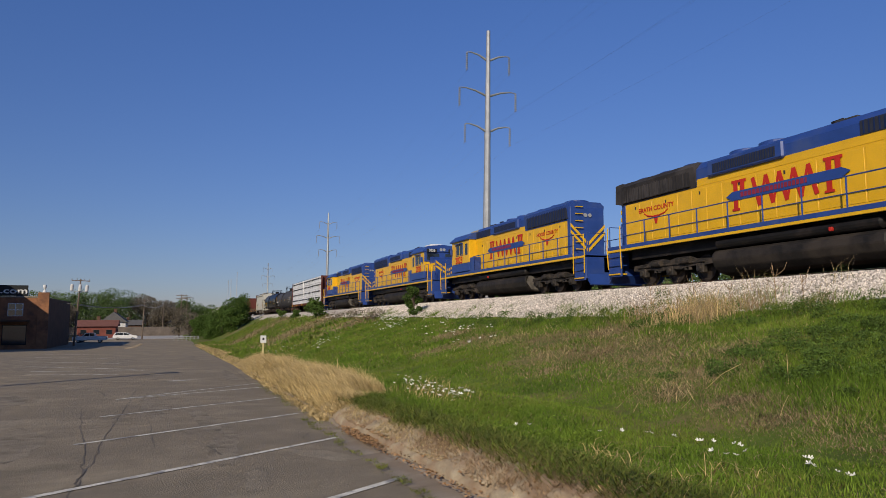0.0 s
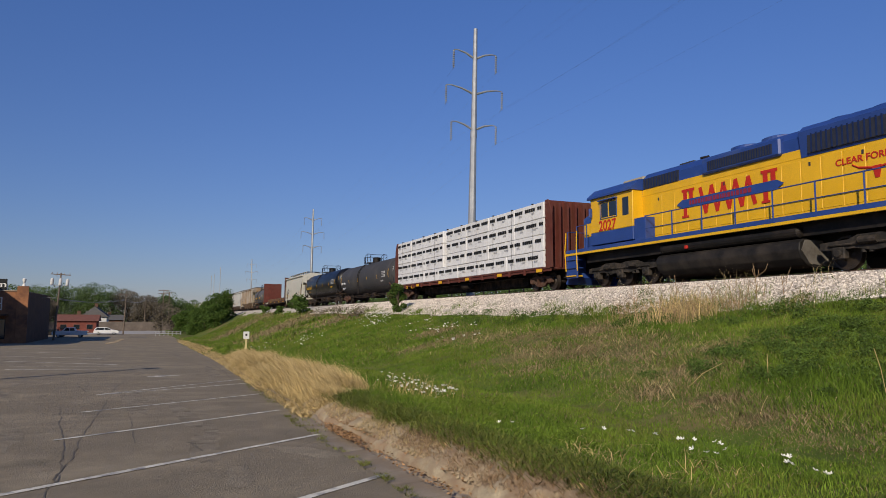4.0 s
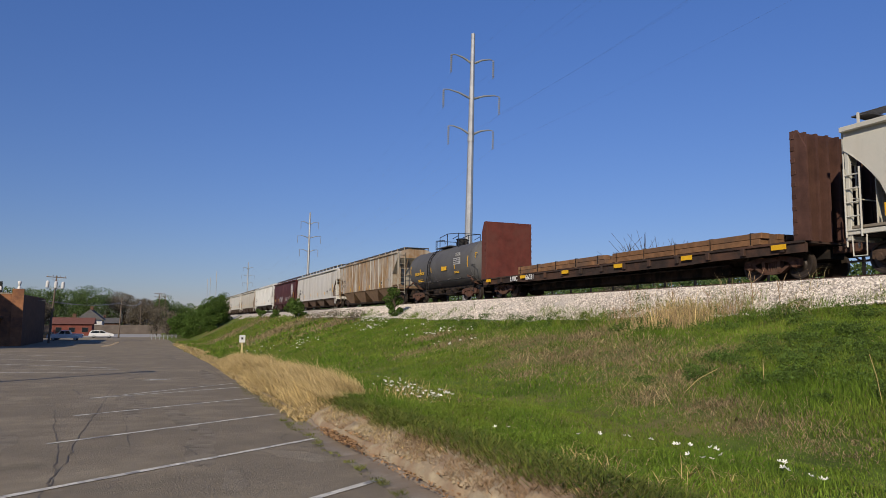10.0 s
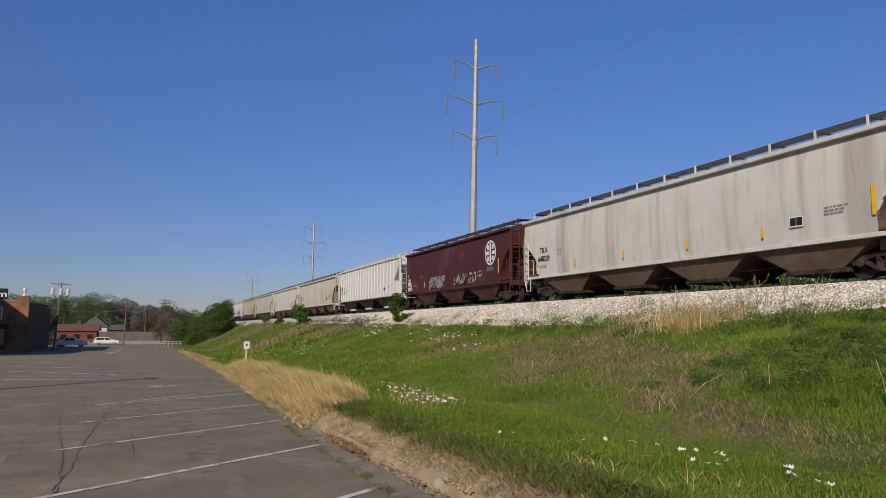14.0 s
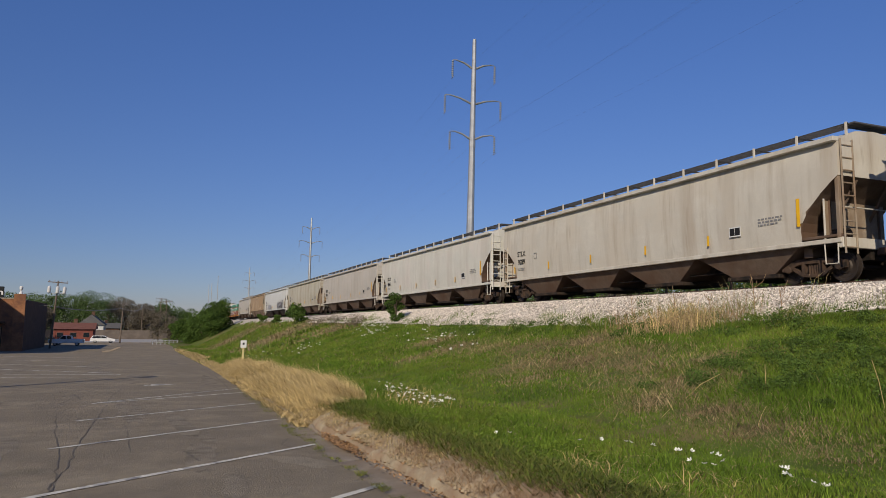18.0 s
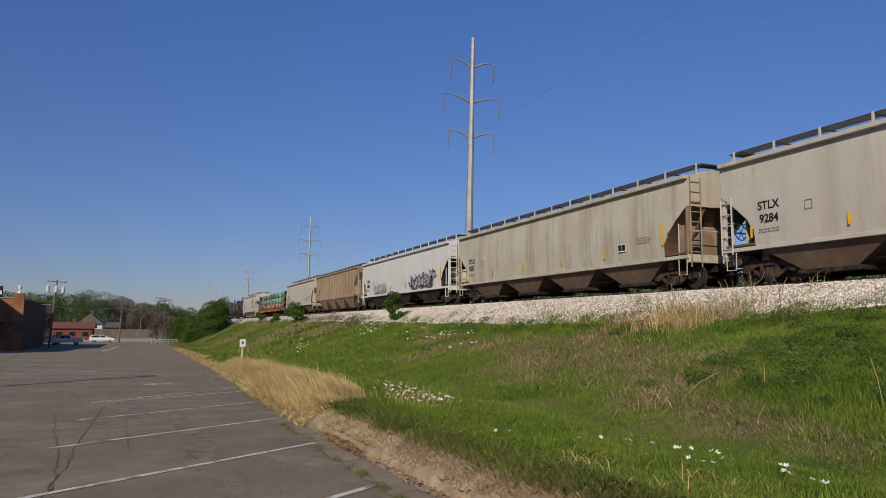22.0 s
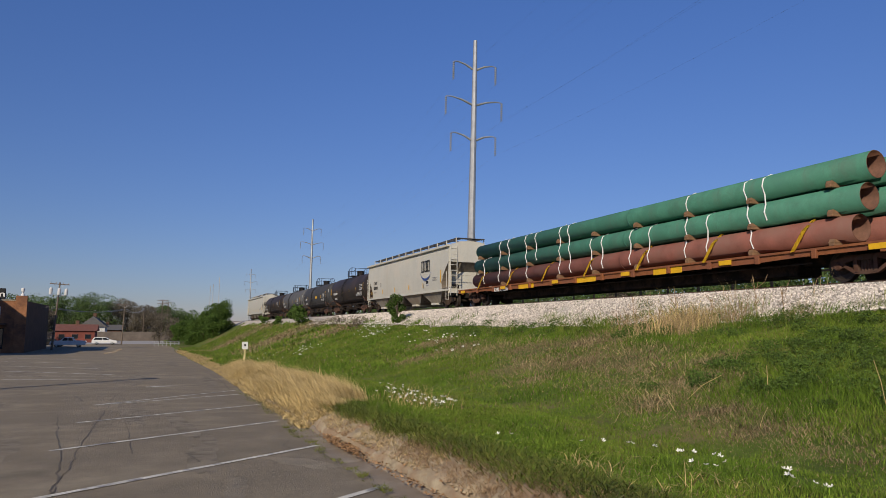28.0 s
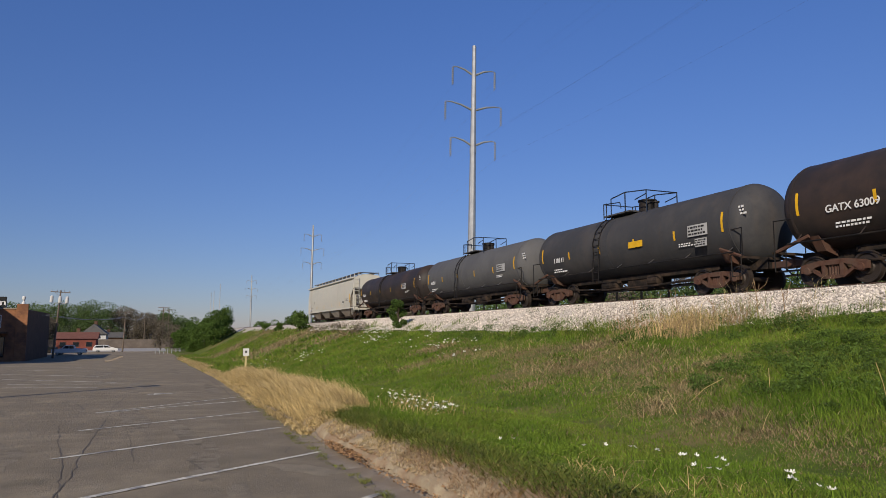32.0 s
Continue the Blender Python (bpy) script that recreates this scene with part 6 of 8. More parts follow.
# dusty cream for the bays, darkened to put in the shade on their inward slope
CREAMLOW = mat("dusty_shaded_cream", (0.27, 0.245, 0.2), 0.75, var=0.2, scale=2, second=(0.19, 0.155, 0.115), second_amount=0.4, streak=(0.15, 0.12, 0.09), streak_amount=0.5)
WHITEHOP = mat("chalky_white_paint", (0.60, 0.585, 0.54), 0.55, band=(0.27, 0.24, 0.205), band_amount=0.55, var=0.07, scale=0.8, second=(0.55, 0.525, 0.47), second_amount=0.3, streak=(0.3, 0.265, 0.22), streak_amount=0.5, dent=0.22)
CLEANWHITE = mat("white_hopper_paint", (0.64, 0.64, 0.61), 0.5, band=(0.5, 0.47, 0.42), band_amount=0.35, var=0.06, scale=0.8, streak=(0.45, 0.42, 0.37), streak_amount=0.3, dent=0.22)
RUSTHOP = mat("rust_stained_grey_paint", (0.285, 0.185, 0.09), 0.75, band=(0.21, 0.115, 0.052), band_amount=0.7, var=0.25, scale=0.8, second=(0.385, 0.365, 0.32), second_amount=0.52, second_scale=0.3, streak=(0.2, 0.105, 0.046), streak_amount=0.9, dent=0.22)
RUSTEND = mat("greyed_end_plates", (0.36, 0.33, 0.265), 0.75, var=0.2, scale=1.5, second=(0.27, 0.2, 0.13), second_amount=0.35, streak=(0.2, 0.13, 0.08), streak_amount=0.5)
RUSTLOW = mat("rusty_lower_plates", (0.205, 0.135, 0.082), 0.8, var=0.3, scale=2, streak=(0.08, 0.045, 0.03))
MAROON = mat("maroon_paint", (0.078, 0.022, 0.023), 0.6, var=0.15, scale=1, second=(0.1, 0.04, 0.036), second_amount=0.3, streak=(0.06, 0.03, 0.026), streak_amount=0.4, dent=0.22)
TANHOP = mat("tan_paint", (0.325, 0.235, 0.15), 0.7, band=(0.22, 0.155, 0.1), band_amount=0.6, var=0.12, scale=0.9, second=(0.345, 0.275, 0.195), second_amount=0.35, streak=(0.27, 0.16, 0.095), streak_amount=0.45, dent=0.22)
TANLOW = mat("dusty_tan_lower", (0.25, 0.18, 0.13), 0.8, var=0.25, scale=2, streak=(0.12, 0.07, 0.045))
TANKGREY = mat("matt_dark_grey_paint", (0.052, 0.053, 0.057), 0.68, var=0.1, scale=0.7, second=(0.066, 0.063, 0.062), second_amount=0.35, streak=(0.075, 0.06, 0.05), streak_amount=0.35, bump=0.03, dent=0.12)
TANKBLACK = mat("gloss_black_paint", (0.008, 0.0085, 0.0105), 0.36, var=0.1, scale=0.7, bump=0.01)
TANKBLACK.node_tree.nodes["Principled BSDF"].inputs["Specular IOR Level"].default_value = 0.28
TANKMID = mat("weathered_grey_paint", (0.112, 0.112, 0.113), 0.68, var=0.12, scale=0.8, second=(0.085, 0.085, 0.088), second_amount=0.4, streak=(0.07, 0.065, 0.06), streak_amount=0.3, dent=0.12)
TANKBROWN = mat("rust_browned_black_paint", (0.034, 0.028, 0.026), 0.55, var=0.2, scale=0.8, second=(0.052, 0.036, 0.029), second_amount=0.4, streak=(0.04, 0.03, 0.028), streak_amount=0.4, bump=0.05, dent=0.12)

S = [6.1, 27.2, 48.0, 69.1, 90.3, 115.5, 134.6, 152.9, 166.8, 190.1, 204.0, 224.0, 246.55, 265.5, 287.25, 309.52, 331.95, 354.25, 376.55, 398.55, 418.2, 437.85, 468.3, 488.79, 504.5, 519.8, 535.9, 553.6, 576.5]
train = []


def add(car, k):
    train.append((car, (S[k] + S[k + 1]) / 2))
    return car


add(locomotive(S[0], S[1], "2021", "ERATH COUNTY", False, "yellow and blue six-axle diesel with a soot-blackened radiator leading the train", 0.3, True), 0)
add(locomotive(S[1], S[2], "2023", "HOOD COUNTY", True, "yellow and blue six-axle diesel running long hood first", 2.15), 1)
add(locomotive(S[2], S[3], "2028", "LEON RIVER", False, "yellow and blue six-axle diesel running cab first", 1.15, False, WHITEP), 2)
add(locomotive(S[3], S[4], "2027", "CLEAR FORK RIVER", True, "yellow and blue six-axle diesel coupled to the lumber car"), 3)
add(centerbeam(S[4], S[5]), 4)
add(tank("tank_car", S[5], S[6], TANKGREY, "matt dark grey tank car with yellow reflectors", ("AOMX 25915",), radius=1.5, zc=2.3, dy=-0.35, deck=0.52, labels=((-6.6, 2.3, 1.0, 0.5),)), 5)
add(tank("tank_car", S[6], S[7], TANKBLACK, "glossy black tank car with yellow lettering", ("NATX 251252",), TEXTY, rusty=False, panel=True, dy=-0.35, deck=0.66, gap=0.4, text_dy=-0.9, text_size=0.4), 6)
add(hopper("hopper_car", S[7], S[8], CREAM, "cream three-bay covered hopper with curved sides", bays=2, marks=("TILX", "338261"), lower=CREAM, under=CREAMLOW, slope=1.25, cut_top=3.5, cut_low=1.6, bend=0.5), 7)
add(bulkhead_flat(S[8], S[9]), 8)
add(tank("tank_car", S[9], S[10], TANKMID, "short weathered grey tank car with yellow placard", ("UTCX 890255",), TEXTY, radius=1.42, zc=2.35, text_dy=-0.9, placard=True, dy=-0.35, deck=1.0, gap=0.75, labels=((-3.5, 2.5, 1.1, 0.42), (-3.45, 2.95, 0.8, 0.2))), 9)
add(hopper("hopper_car", S[10], S[11], RUSTHOP, "rust-stained grey ribbed covered hopper", cut_top=3.64, cut_low=2.39, slope=1.38, bend=1.0, ribs=14, marks=("ST LX", "52  18"), lower=RUSTLOW, under=RUSTLOW, endm=RUSTEND), 10)
add(hopper("hopper_car", S[11], S[12], WHITEHOP, "chalky white covered hopper with dark run-down streaks", marks=("TILX", "648329"), lower=WHITEHOP, under=GREYLOW), 11)
mar = add(hopper("hopper_car", S[12], S[13], MAROON, "maroon covered hopper with a round white emblem", bays=3, lower=MAROON, under=MAROON, ink=WHITEP), 12)
add(hopper("hopper_car", S[13], S[14], CLEANWHITE, "white ribbed covered hopper", cut_top=3.64, cut_low=2.39, slope=1.38, bend=1.0, ribs=20, bays=3, marks=("ND  YX", "87 65 74"), lower=CLEANWHITE, under=UNDER, gate=CLEANWHITE, sill0=1.15, roofz=4.15, walkm=CLEANWHITE), 13)
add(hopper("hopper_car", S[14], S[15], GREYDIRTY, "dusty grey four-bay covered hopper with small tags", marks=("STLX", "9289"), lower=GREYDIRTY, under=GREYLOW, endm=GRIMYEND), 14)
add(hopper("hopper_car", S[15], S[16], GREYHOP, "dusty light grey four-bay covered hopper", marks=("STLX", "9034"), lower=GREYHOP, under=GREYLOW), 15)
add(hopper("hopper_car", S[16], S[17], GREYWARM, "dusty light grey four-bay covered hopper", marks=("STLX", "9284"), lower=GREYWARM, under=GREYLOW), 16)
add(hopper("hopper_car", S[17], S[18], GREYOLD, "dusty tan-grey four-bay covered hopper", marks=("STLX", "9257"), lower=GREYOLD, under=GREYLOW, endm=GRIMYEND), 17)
graf = add(hopper("hopper_car", S[18], S[19], CLEANWHITE, "white covered hopper with grey spray-painted tags", marks=("STLX", "8056"), lower=CLEANWHITE, under=UNDER, bays=3), 18)
add(hopper("hopper_car", S[19], S[20], TANHOP, "faded tan ribbed covered hopper", cut_top=3.64, cut_low=2.39, slope=1.38, bend=1.0, ribs=14, marks=("ST LX", "52  77"), lower=TANLOW, under=TANLOW, endm=RUSTEND), 19)
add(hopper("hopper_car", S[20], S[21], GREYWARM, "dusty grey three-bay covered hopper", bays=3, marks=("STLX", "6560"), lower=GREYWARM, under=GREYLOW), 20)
add(pipe_flat(S[21], S[22]), 21)
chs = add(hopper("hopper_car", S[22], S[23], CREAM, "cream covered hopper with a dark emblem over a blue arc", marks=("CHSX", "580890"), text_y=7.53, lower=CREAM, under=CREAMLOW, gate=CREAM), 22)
add(tank("tank_car", S[23], S[24], TANKBROWN, "rust-browned black tank car", ("GATX 63009",), radius=1.42, zc=2.48, dy=-0.35, deck=0.72, text_dy=-0.9, labels=((-5.4, 2.45, 1.0, 0.55), (-5.3, 1.85, 0.7, 0.36), (-4.2, 1.8, 1.3, 0.2))), 23)
add(tank("tank_car", S[24], S[25], TANKGREY, "dark grey tank car with yellow placard", ("110111",), radius=1.42, zc=2.4, placard=True, dy=-0.35, text_dy=-0.6, labels=((-4.9, 2.3, 1.0, 0.42), (-5.0, 1.85, 0.6, 0.3))), 24)
add(tank("tank_car", S[25], S[26], TANKMID, "weathered dark grey tank car", ("63024",), radius=1.42, zc=2.4, dy=-0.35, labels=((-4.9, 2.3, 1.0, 0.42),)), 25)
add(tank("tank_car", S[26], S[27], TANKBROWN, "rust-browned black tank car coupled to the last hopper", ("71220",), radius=1.4, zc=2.4, dy=-0.35, labels=((-4.9, 2.3, 1.0, 0.42),)), 26)
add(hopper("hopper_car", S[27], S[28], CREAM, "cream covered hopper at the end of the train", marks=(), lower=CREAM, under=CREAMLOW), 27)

# round white emblem on the maroon hopper: ring, cross and four blocks
L = S[13] - S[12]
bm = bmesh.new()
cy, cz, xo = -L / 2 + 3.2, 2.92, -1.63
for r0, r1 in ((0.62, 0.72),):
    for k in range(36):
        a0, a1 = 2 * math.pi * k / 36, 2 * math.pi * (k + 1) / 36
        bm.faces.new([bm.verts.new((xo, cy + r * math.cos(a), cz + r * math.sin(a))) for r, a in ((r0, a0), (r1, a0), (r1, a1), (r0, a1))])
for y0, y1, z0, z1 in ((-0.1, 0.1, -0.58, 0.58), (-0.58, -0.2, -0.1, 0.1), (0.2, 0.58, -0.1, 0.1), (-0.42, -0.18, 0.2, 0.45), (0.18, 0.42, 0.2, 0.45), (-0.42, -0.18, -0.45, -0.2), (0.18, 0.42, -0.45, -0.2)):
    bm.faces.new([bm.verts.new((xo, cy + y, cz + z)) for y, z in ((y0, z0), (y1, z0), (y1, z1), (y0, z1))])
part("round_emblem", bm, WHITEP, mar, "round white emblem")


def tags(car, y0, y1, z0, z1, x, materials, n=40, seed=1):
    """Spray-painted loops and blocks, no letters."""
    r = random.Random(seed)
    for j, mtl in enumerate(materials):
        bm = bmesh.new()
        for i in range(n):
            yc, zc = r.uniform(y0, y1), r.uniform(z0, z1)
            w, h, a = r.uniform(0.05, 0.2), r.uniform(0.15, 0.5) * (z1 - z0), r.uniform(-0.9, 0.9)
            curve = r.uniform(-1.2, 1.2)
            pts = []
            for k in range(7):
                s = (k / 6 - 0.5) * h
                aa = a + curve * (k / 6)
                pts.append((yc + s * math.sin(aa) * 1.3, zc + s * math.cos(aa)))
            for p, q in zip(pts, pts[1:]):
                t = w * 0.35
                p, q = [(k, min(max(z, z0), z1)) for k, z in (p, q)]
                if p == q:
                    continue
                d = Vector((q[0] - p[0], q[1] - p[1])).normalized()
                nn = (-d.y * t, d.x * t)
                bm.faces.new([bm.verts.new((x - 0.003 * j, *c)) for c in ((p[0] + nn[0], p[1] + nn[1]), (q[0] + nn[0], q[1] + nn[1]), (q[0] - nn[0], q[1] - nn[1]), (p[0] - nn[0], p[1] - nn[1]))])
        tagged(part("spray_tag", bm, mtl, car, "spray-painted graffiti strokes"), kind="stuff")


def bubble_tag(car, y0, y1, z0, z1, x, dark, pale, n, seed):
    """A row of swollen spray-painted shapes: dark outline, pale body, dark shading strokes; no letters."""
    r = random.Random(seed)
    step = (y1 - y0) / n
    for i in range(n):
        yc, zc = y0 + step * (i + 0.5), (z0 + z1) / 2 + r.uniform(-0.06, 0.06)
        wob = [r.uniform(0.72, 1.18) for k in range(14)]
        for j, (mtl, k0) in enumerate(((dark, 1.0), (pale, 0.8), (dark, 0.55), (pale, 0.36))):
            bm = bmesh.new()
            shift = r.uniform(-0.08, 0.08) if j > 1 else 0
            ring = []
            for k in range(28):
                a = 2 * math.pi * k / 28
                w = wob[k // 2] * (0.5 + 0.5 * (k % 2)) + wob[(k // 2 + 1) % 14] * 0.5 * ((k + 1) % 2)
                ring.append(bm.verts.new((x - 0.0015 * (j + 1) - 0.006 * (i % 2), yc + shift + step * 0.62 * k0 * w * math.cos(a), min(z1 + 0.1, max(z0 - 0.05, zc + shift + (z1 - z0) * 0.52 * k0 * w * math.sin(a))))))
            bm.faces.new(ring)
            tagged(part("spray_tag", bm, mtl, car, "spray-painted graffiti shape"), kind="stuff")


SPRAYDARK = mat("dark_spray_paint", (0.07, 0.065, 0.075), 0.6, var=0.2, bump=0)
SPRAYGREY = mat("grey_spray_paint", (0.26, 0.25, 0.26), 0.6, var=0.2, bump=0)
SPRAYPALE = mat("pale_spray_paint", (0.42, 0.41, 0.43), 0.6, var=0.2, bump=0)
SPRAYWASH = mat("faint_spray_paint", (0.52, 0.51, 0.5), 0.6, var=0.2, bump=0)
Lg = S[19] - S[18]
bubble_tag(graf, -Lg / 2 + 3.9, -Lg / 2 + 7.9, 1.32, 2.2, -1.645, SPRAYDARK, SPRAYPALE, 6, 3)
tags(graf, -Lg / 2 + 3.5, -Lg / 2 + 8.2, 1.25, 2.35, -1.672, (SPRAYDARK,), 34, 4)
tags(graf, -Lg / 2 + 3.1, -Lg / 2 + 4.0, 1.7, 2.45, -1.665, (SPRAYDARK,), 14, 6)
bubble_tag(graf, Lg / 2 - 7.9, Lg / 2 - 4.7, 1.3, 2.0, -1.645, SPRAYGREY, SPRAYWASH, 5, 5)
tags(graf, Lg / 2 - 7.9, Lg / 2 - 4.6, 1.25, 2.1, -1.672, (SPRAYPALE,), 18, 7)
tags(mar, 0.6, 3.5, 1.3, 2.05, -1.64, (SPRAYPALE, SPRAYPALE), 46, 8)
tags(mar, -4.2, -0.6, 1.35, 1.95, -1.64, (SPRAYPALE,), 40, 9)
# emblem of the cream hopper: dark strokes over a blue swoosh
Lc = S[23] - S[22]
yc, zc, xo = -5.25, 3.0, -1.645
bm = bmesh.new()
for k in range(22):
    a0, a1 = math.radians(178 + 9.2 * k), math.radians(178 + 9.2 * (k + 1))
    t0, t1 = [0.16 * math.sin(math.pi * q / 22) + 0.012 for q in (k, k + 1)]
    bm.faces.new([bm.verts.new((xo, yc - (1.15 + 0) * math.cos(a) * -1, zc - 0.15 + (0.72 + t) * math.sin(a))) for a, t in ((a0, 0), (a0, t0), (a1, t1), (a1, 0))])
part("blue_swoosh", bm, BLUE, chs, "blue crescent emblem")
bm = bmesh.new()
for k, dy in enumerate((0.62, 0.0, -0.55)):
    for y0, y1, z0, z1 in ((0.1, 0.22, -0.38, 0.38), (-0.2, -0.08, -0.38, 0.38), (-0.24, 0.26, 0.34, 0.4), (-0.24, 0.26, -0.4, -0.34)):
        bm.faces.new([bm.verts.new((xo, yc + dy + y, zc + z)) for y, z in ((y0, z0), (y1, z0), (y1, z1), (y0, z1))])
part("dark_emblem_strokes", bm, BLACKP, chs, "dark emblem strokes")


# ---- grass, weeds and flowers ----
def fast_mesh(name, verts, faces, material):
    """A mesh from arrays; faces all have the same number of corners."""
    me = bpy.data.meshes.new(name)
    k = faces.shape[1]
    me.vertices.add(len(verts))
    me.vertices.foreach_set("co", verts.astype(np.float32).ravel())
    me.loops.add(faces.size)
    me.loops.foreach_set("vertex_index", faces.astype(np.int32).ravel())
    me.polygons.add(len(faces))
    me.polygons.foreach_set("loop_start", np.arange(0, faces.size, k, dtype=np.int32))
    me.update(calc_edges=True)
    me.materials.append(material)
    return me


def blades(x, y, z, h, w, lean, heading=None):
    """Grass blades of two segments that bend over towards a heading."""
    n = len(x)
    a = rng.random(n) * 6.283
    b = rng.random(n) * 6.283 if heading is None else heading + rng.normal(0, 0.7, n)
    cx, cy = np.cos(a) * w / 2, np.sin(a) * w / 2
    lx, ly = np.cos(b) * lean * h, np.sin(b) * lean * h
    def pt(px, py, pz):
        return np.stack([px, py, pz], 1)
    v = np.stack([pt(x - cx, y - cy, z), pt(x + cx, y + cy, z), pt(x - cx * 0.8 + lx * 0.35, y - cy * 0.8 + ly * 0.35, z + h * 0.6), pt(x + cx * 0.8 + lx * 0.35, y + cy * 0.8 + ly * 0.35, z + h * 0.6), pt(x + lx, y + ly, z + h * (1 - 0.25 * lean))], 1)
    f = np.array([(0, 1, 3), (0, 3, 2), (2, 3, 4)])[None] + 5 * np.arange(n)[:, None, None]
    return v.reshape(-1, 3), f.reshape(-1, 3)


DRY_SPOTS = [(10.0, 13.0, 1.5), (10.6, 16.0, 1.7), (11.6, 20.0, 1.7), (11.2, 26.0, 1.5), (9.6, 10.8, 1.1), (8.4, 10.4, 1.0), (8.1, 8.9, 0.9), (7.8, 7.4, 0.8), (7.6, 6.2, 0.7), (10.1, 17.4, 1.7), (10.7, 14.3, 1.7), (11.5, 23.2, 1.3), (10.9, 11.8, 0.9), (9.4, 12.6, 1.2), (9.0, 15.5, 1.0), (12.5, 18.5, 1.5), (12.0, 30, 1.4), (9.6, 26, 1.0), (3.5, 7.0, 0.5), (3.6, 5.5, 0.6), (11.5, 70, 5), (10, 100, 6), (13.5, 55, 3)]
hx = np.array([i * 0.25 for i in range(110)])
hy = np.array([i * 0.5 for i in range(260)])
HZ = np.array([[bank_z(a, b) for a in hx] for b in hy])
NZ = np.array([[noise.noise((a * 0.7, b * 0.5, 21)) + 0.5 * noise.noise((a * 2.1, b * 1.6, 4)) for a in hx] for b in hy])


def grid_at(G, x, y):
    i, j = np.clip(x / 0.25, 0, 108.99), np.clip(y / 0.5, 0, 258.99)
    a, b = i.astype(int), j.astype(int)
    u, v = i - a, j - b
    return (G[b, a] * (1 - u) + G[b, a + 1] * u) * (1 - v) + (G[b + 1, a] * (1 - u) + G[b + 1, a + 1] * u) * v


def dryness(x, y):
    d = np.zeros_like(x)
    for sx, sy, r in DRY_SPOTS:
        d = np.maximum(d, np.exp(-((x - sx) ** 2 + ((y - sy) * 0.8) ** 2) / (r * r)))
    return d + 0.25 * grid_at(NZ, x, y)


def scatter(n, y0, y1, x0=None, x1=15.4, tuft=9, spread=0.09):
    m = n // tuft
    y = y0 + (y1 - y0) * rng.random(m)
    lo = np.interp(y, [0, 12, 20, 40, 80, 140], [3.45, 3.3, 3.3, 3.6, 3.8, 4.0]) if x0 is None else np.full(m, x0)
    x = lo + (x1 - lo) * rng.random(m)
    x = np.repeat(x, tuft) + rng.normal(0, spread, m * tuft)
    y = np.repeat(y, tuft) + rng.normal(0, spread, m * tuft)
    return x, y


def meadow():
    sets = {"green": [], "lush": [], "dry": [], "olive": []}
    for n, y0, y1, hh, ww, sp in ((270000, 2.0, 12, 0.085, 0.0085, 0.07), (150000, 12, 26, 0.10, 0.013, 0.1), (90000, 26, 50, 0.13, 0.026, 0.18), (36000, 50, 125, 0.22, 0.08, 0.4)):
        x, y = scatter(n, y0, y1, spread=sp)
        ok = (x > 3.1) & (x < 15.6)
        x, y = x[ok], y[ok]
        z = grid_at(HZ, x, y) - 0.01
        d = dryness(x, y)
        q = grid_at(NZ, x * 1.0, np.clip(y * 1.0 + 3, 0, 129))
        mow = np.exp(-((x - 7.0) / 1.0) ** 2) * (y < 26)
        tall = np.exp(-((x - 10.6) ** 2 / 5 + (y - 7.5) ** 2 / 10)) + np.exp(-((x - 4.1) ** 2 / 0.5 + (y - 11) ** 2 / 12)) * 0.9 + 1.6 * np.exp(-((x - 14.5) ** 2 / 1.3 + (y - 16) ** 2 / 160)) * (0.6 + grid_at(NZ, x, y))
        h = hh * (0.35 + 1.1 * rng.random(len(x)) ** 1.4) * (1 - 0.45 * mow) * (1 + 1.3 * tall) * (1 + 0.5 * q)
        r = rng.random(len(x))
        far = np.clip((y - 35) / 30, 0, 1)
        d = d + 0.25 * np.exp(-((x - 14.6) / 0.9) ** 2) + 0.16 * far
        kind = np.where(d + 0.9 * (r - 0.5) > 0.62, "dry", np.where(r < 0.07, "dry", np.where(q + 0.4 * (r - 0.5) > 0.12, "lush", np.where(r > 0.8 - 0.35 * far, "olive", "green"))))
        keep = ~((kind == "dry") & (rng.random(len(x)) < 0.32))
        w = ww * (0.6 + 0.8 * rng.random(len(x)))
        lean = 0.2 + 0.7 * rng.random(len(x))
        lean = np.where(kind == "dry", lean + 0.7, lean)
        for key in sets:
            s = (kind == key) & keep
            sets[key].append(blades(x[s], y[s], z[s], np.maximum(h[s], 0.03), w[s], lean[s]))
    mats = {"green": GRASSG, "lush": GRASSL, "dry": GRASSB, "olive": GRASSO}
    words = {"green": "short green spring grass on the embankment", "lush": "bright green clumps of grass on the embankment", "dry": "flattened tan dead grass on the embankment", "olive": "olive weeds among the embankment grass"}
    for key, parts in sets.items():
        vs, fs, o = [], [], 0
        for v, f in parts:
            vs.append(v)
            fs.append(f + o)
            o += len(v)
        ob = new("grass", fast_mesh("grass", np.concatenate(vs), np.concatenate(fs), mats[key]))
        tagged(ob, words[key], "grass", kind="stuff")


GRASSL = leaf_mat("grass_bright", (0.100, 0.168, 0.016), 0.42)
GRASSO = leaf_mat("grass_olive", (0.168, 0.186, 0.033), 0.42)
GRASSW = leaf_mat("weed_brown", (0.38, 0.255, 0.14), 0.4)
GRASSB = leaf_mat("grass_straw_brown", (0.29, 0.22, 0.12), 0.5)
meadow()

GRASST = leaf_mat("grass_tan", (0.45, 0.345, 0.175), 0.45)
WEEDLEAF = leaf_mat("weed_leaf", (0.074, 0.122, 0.022), 0.5)
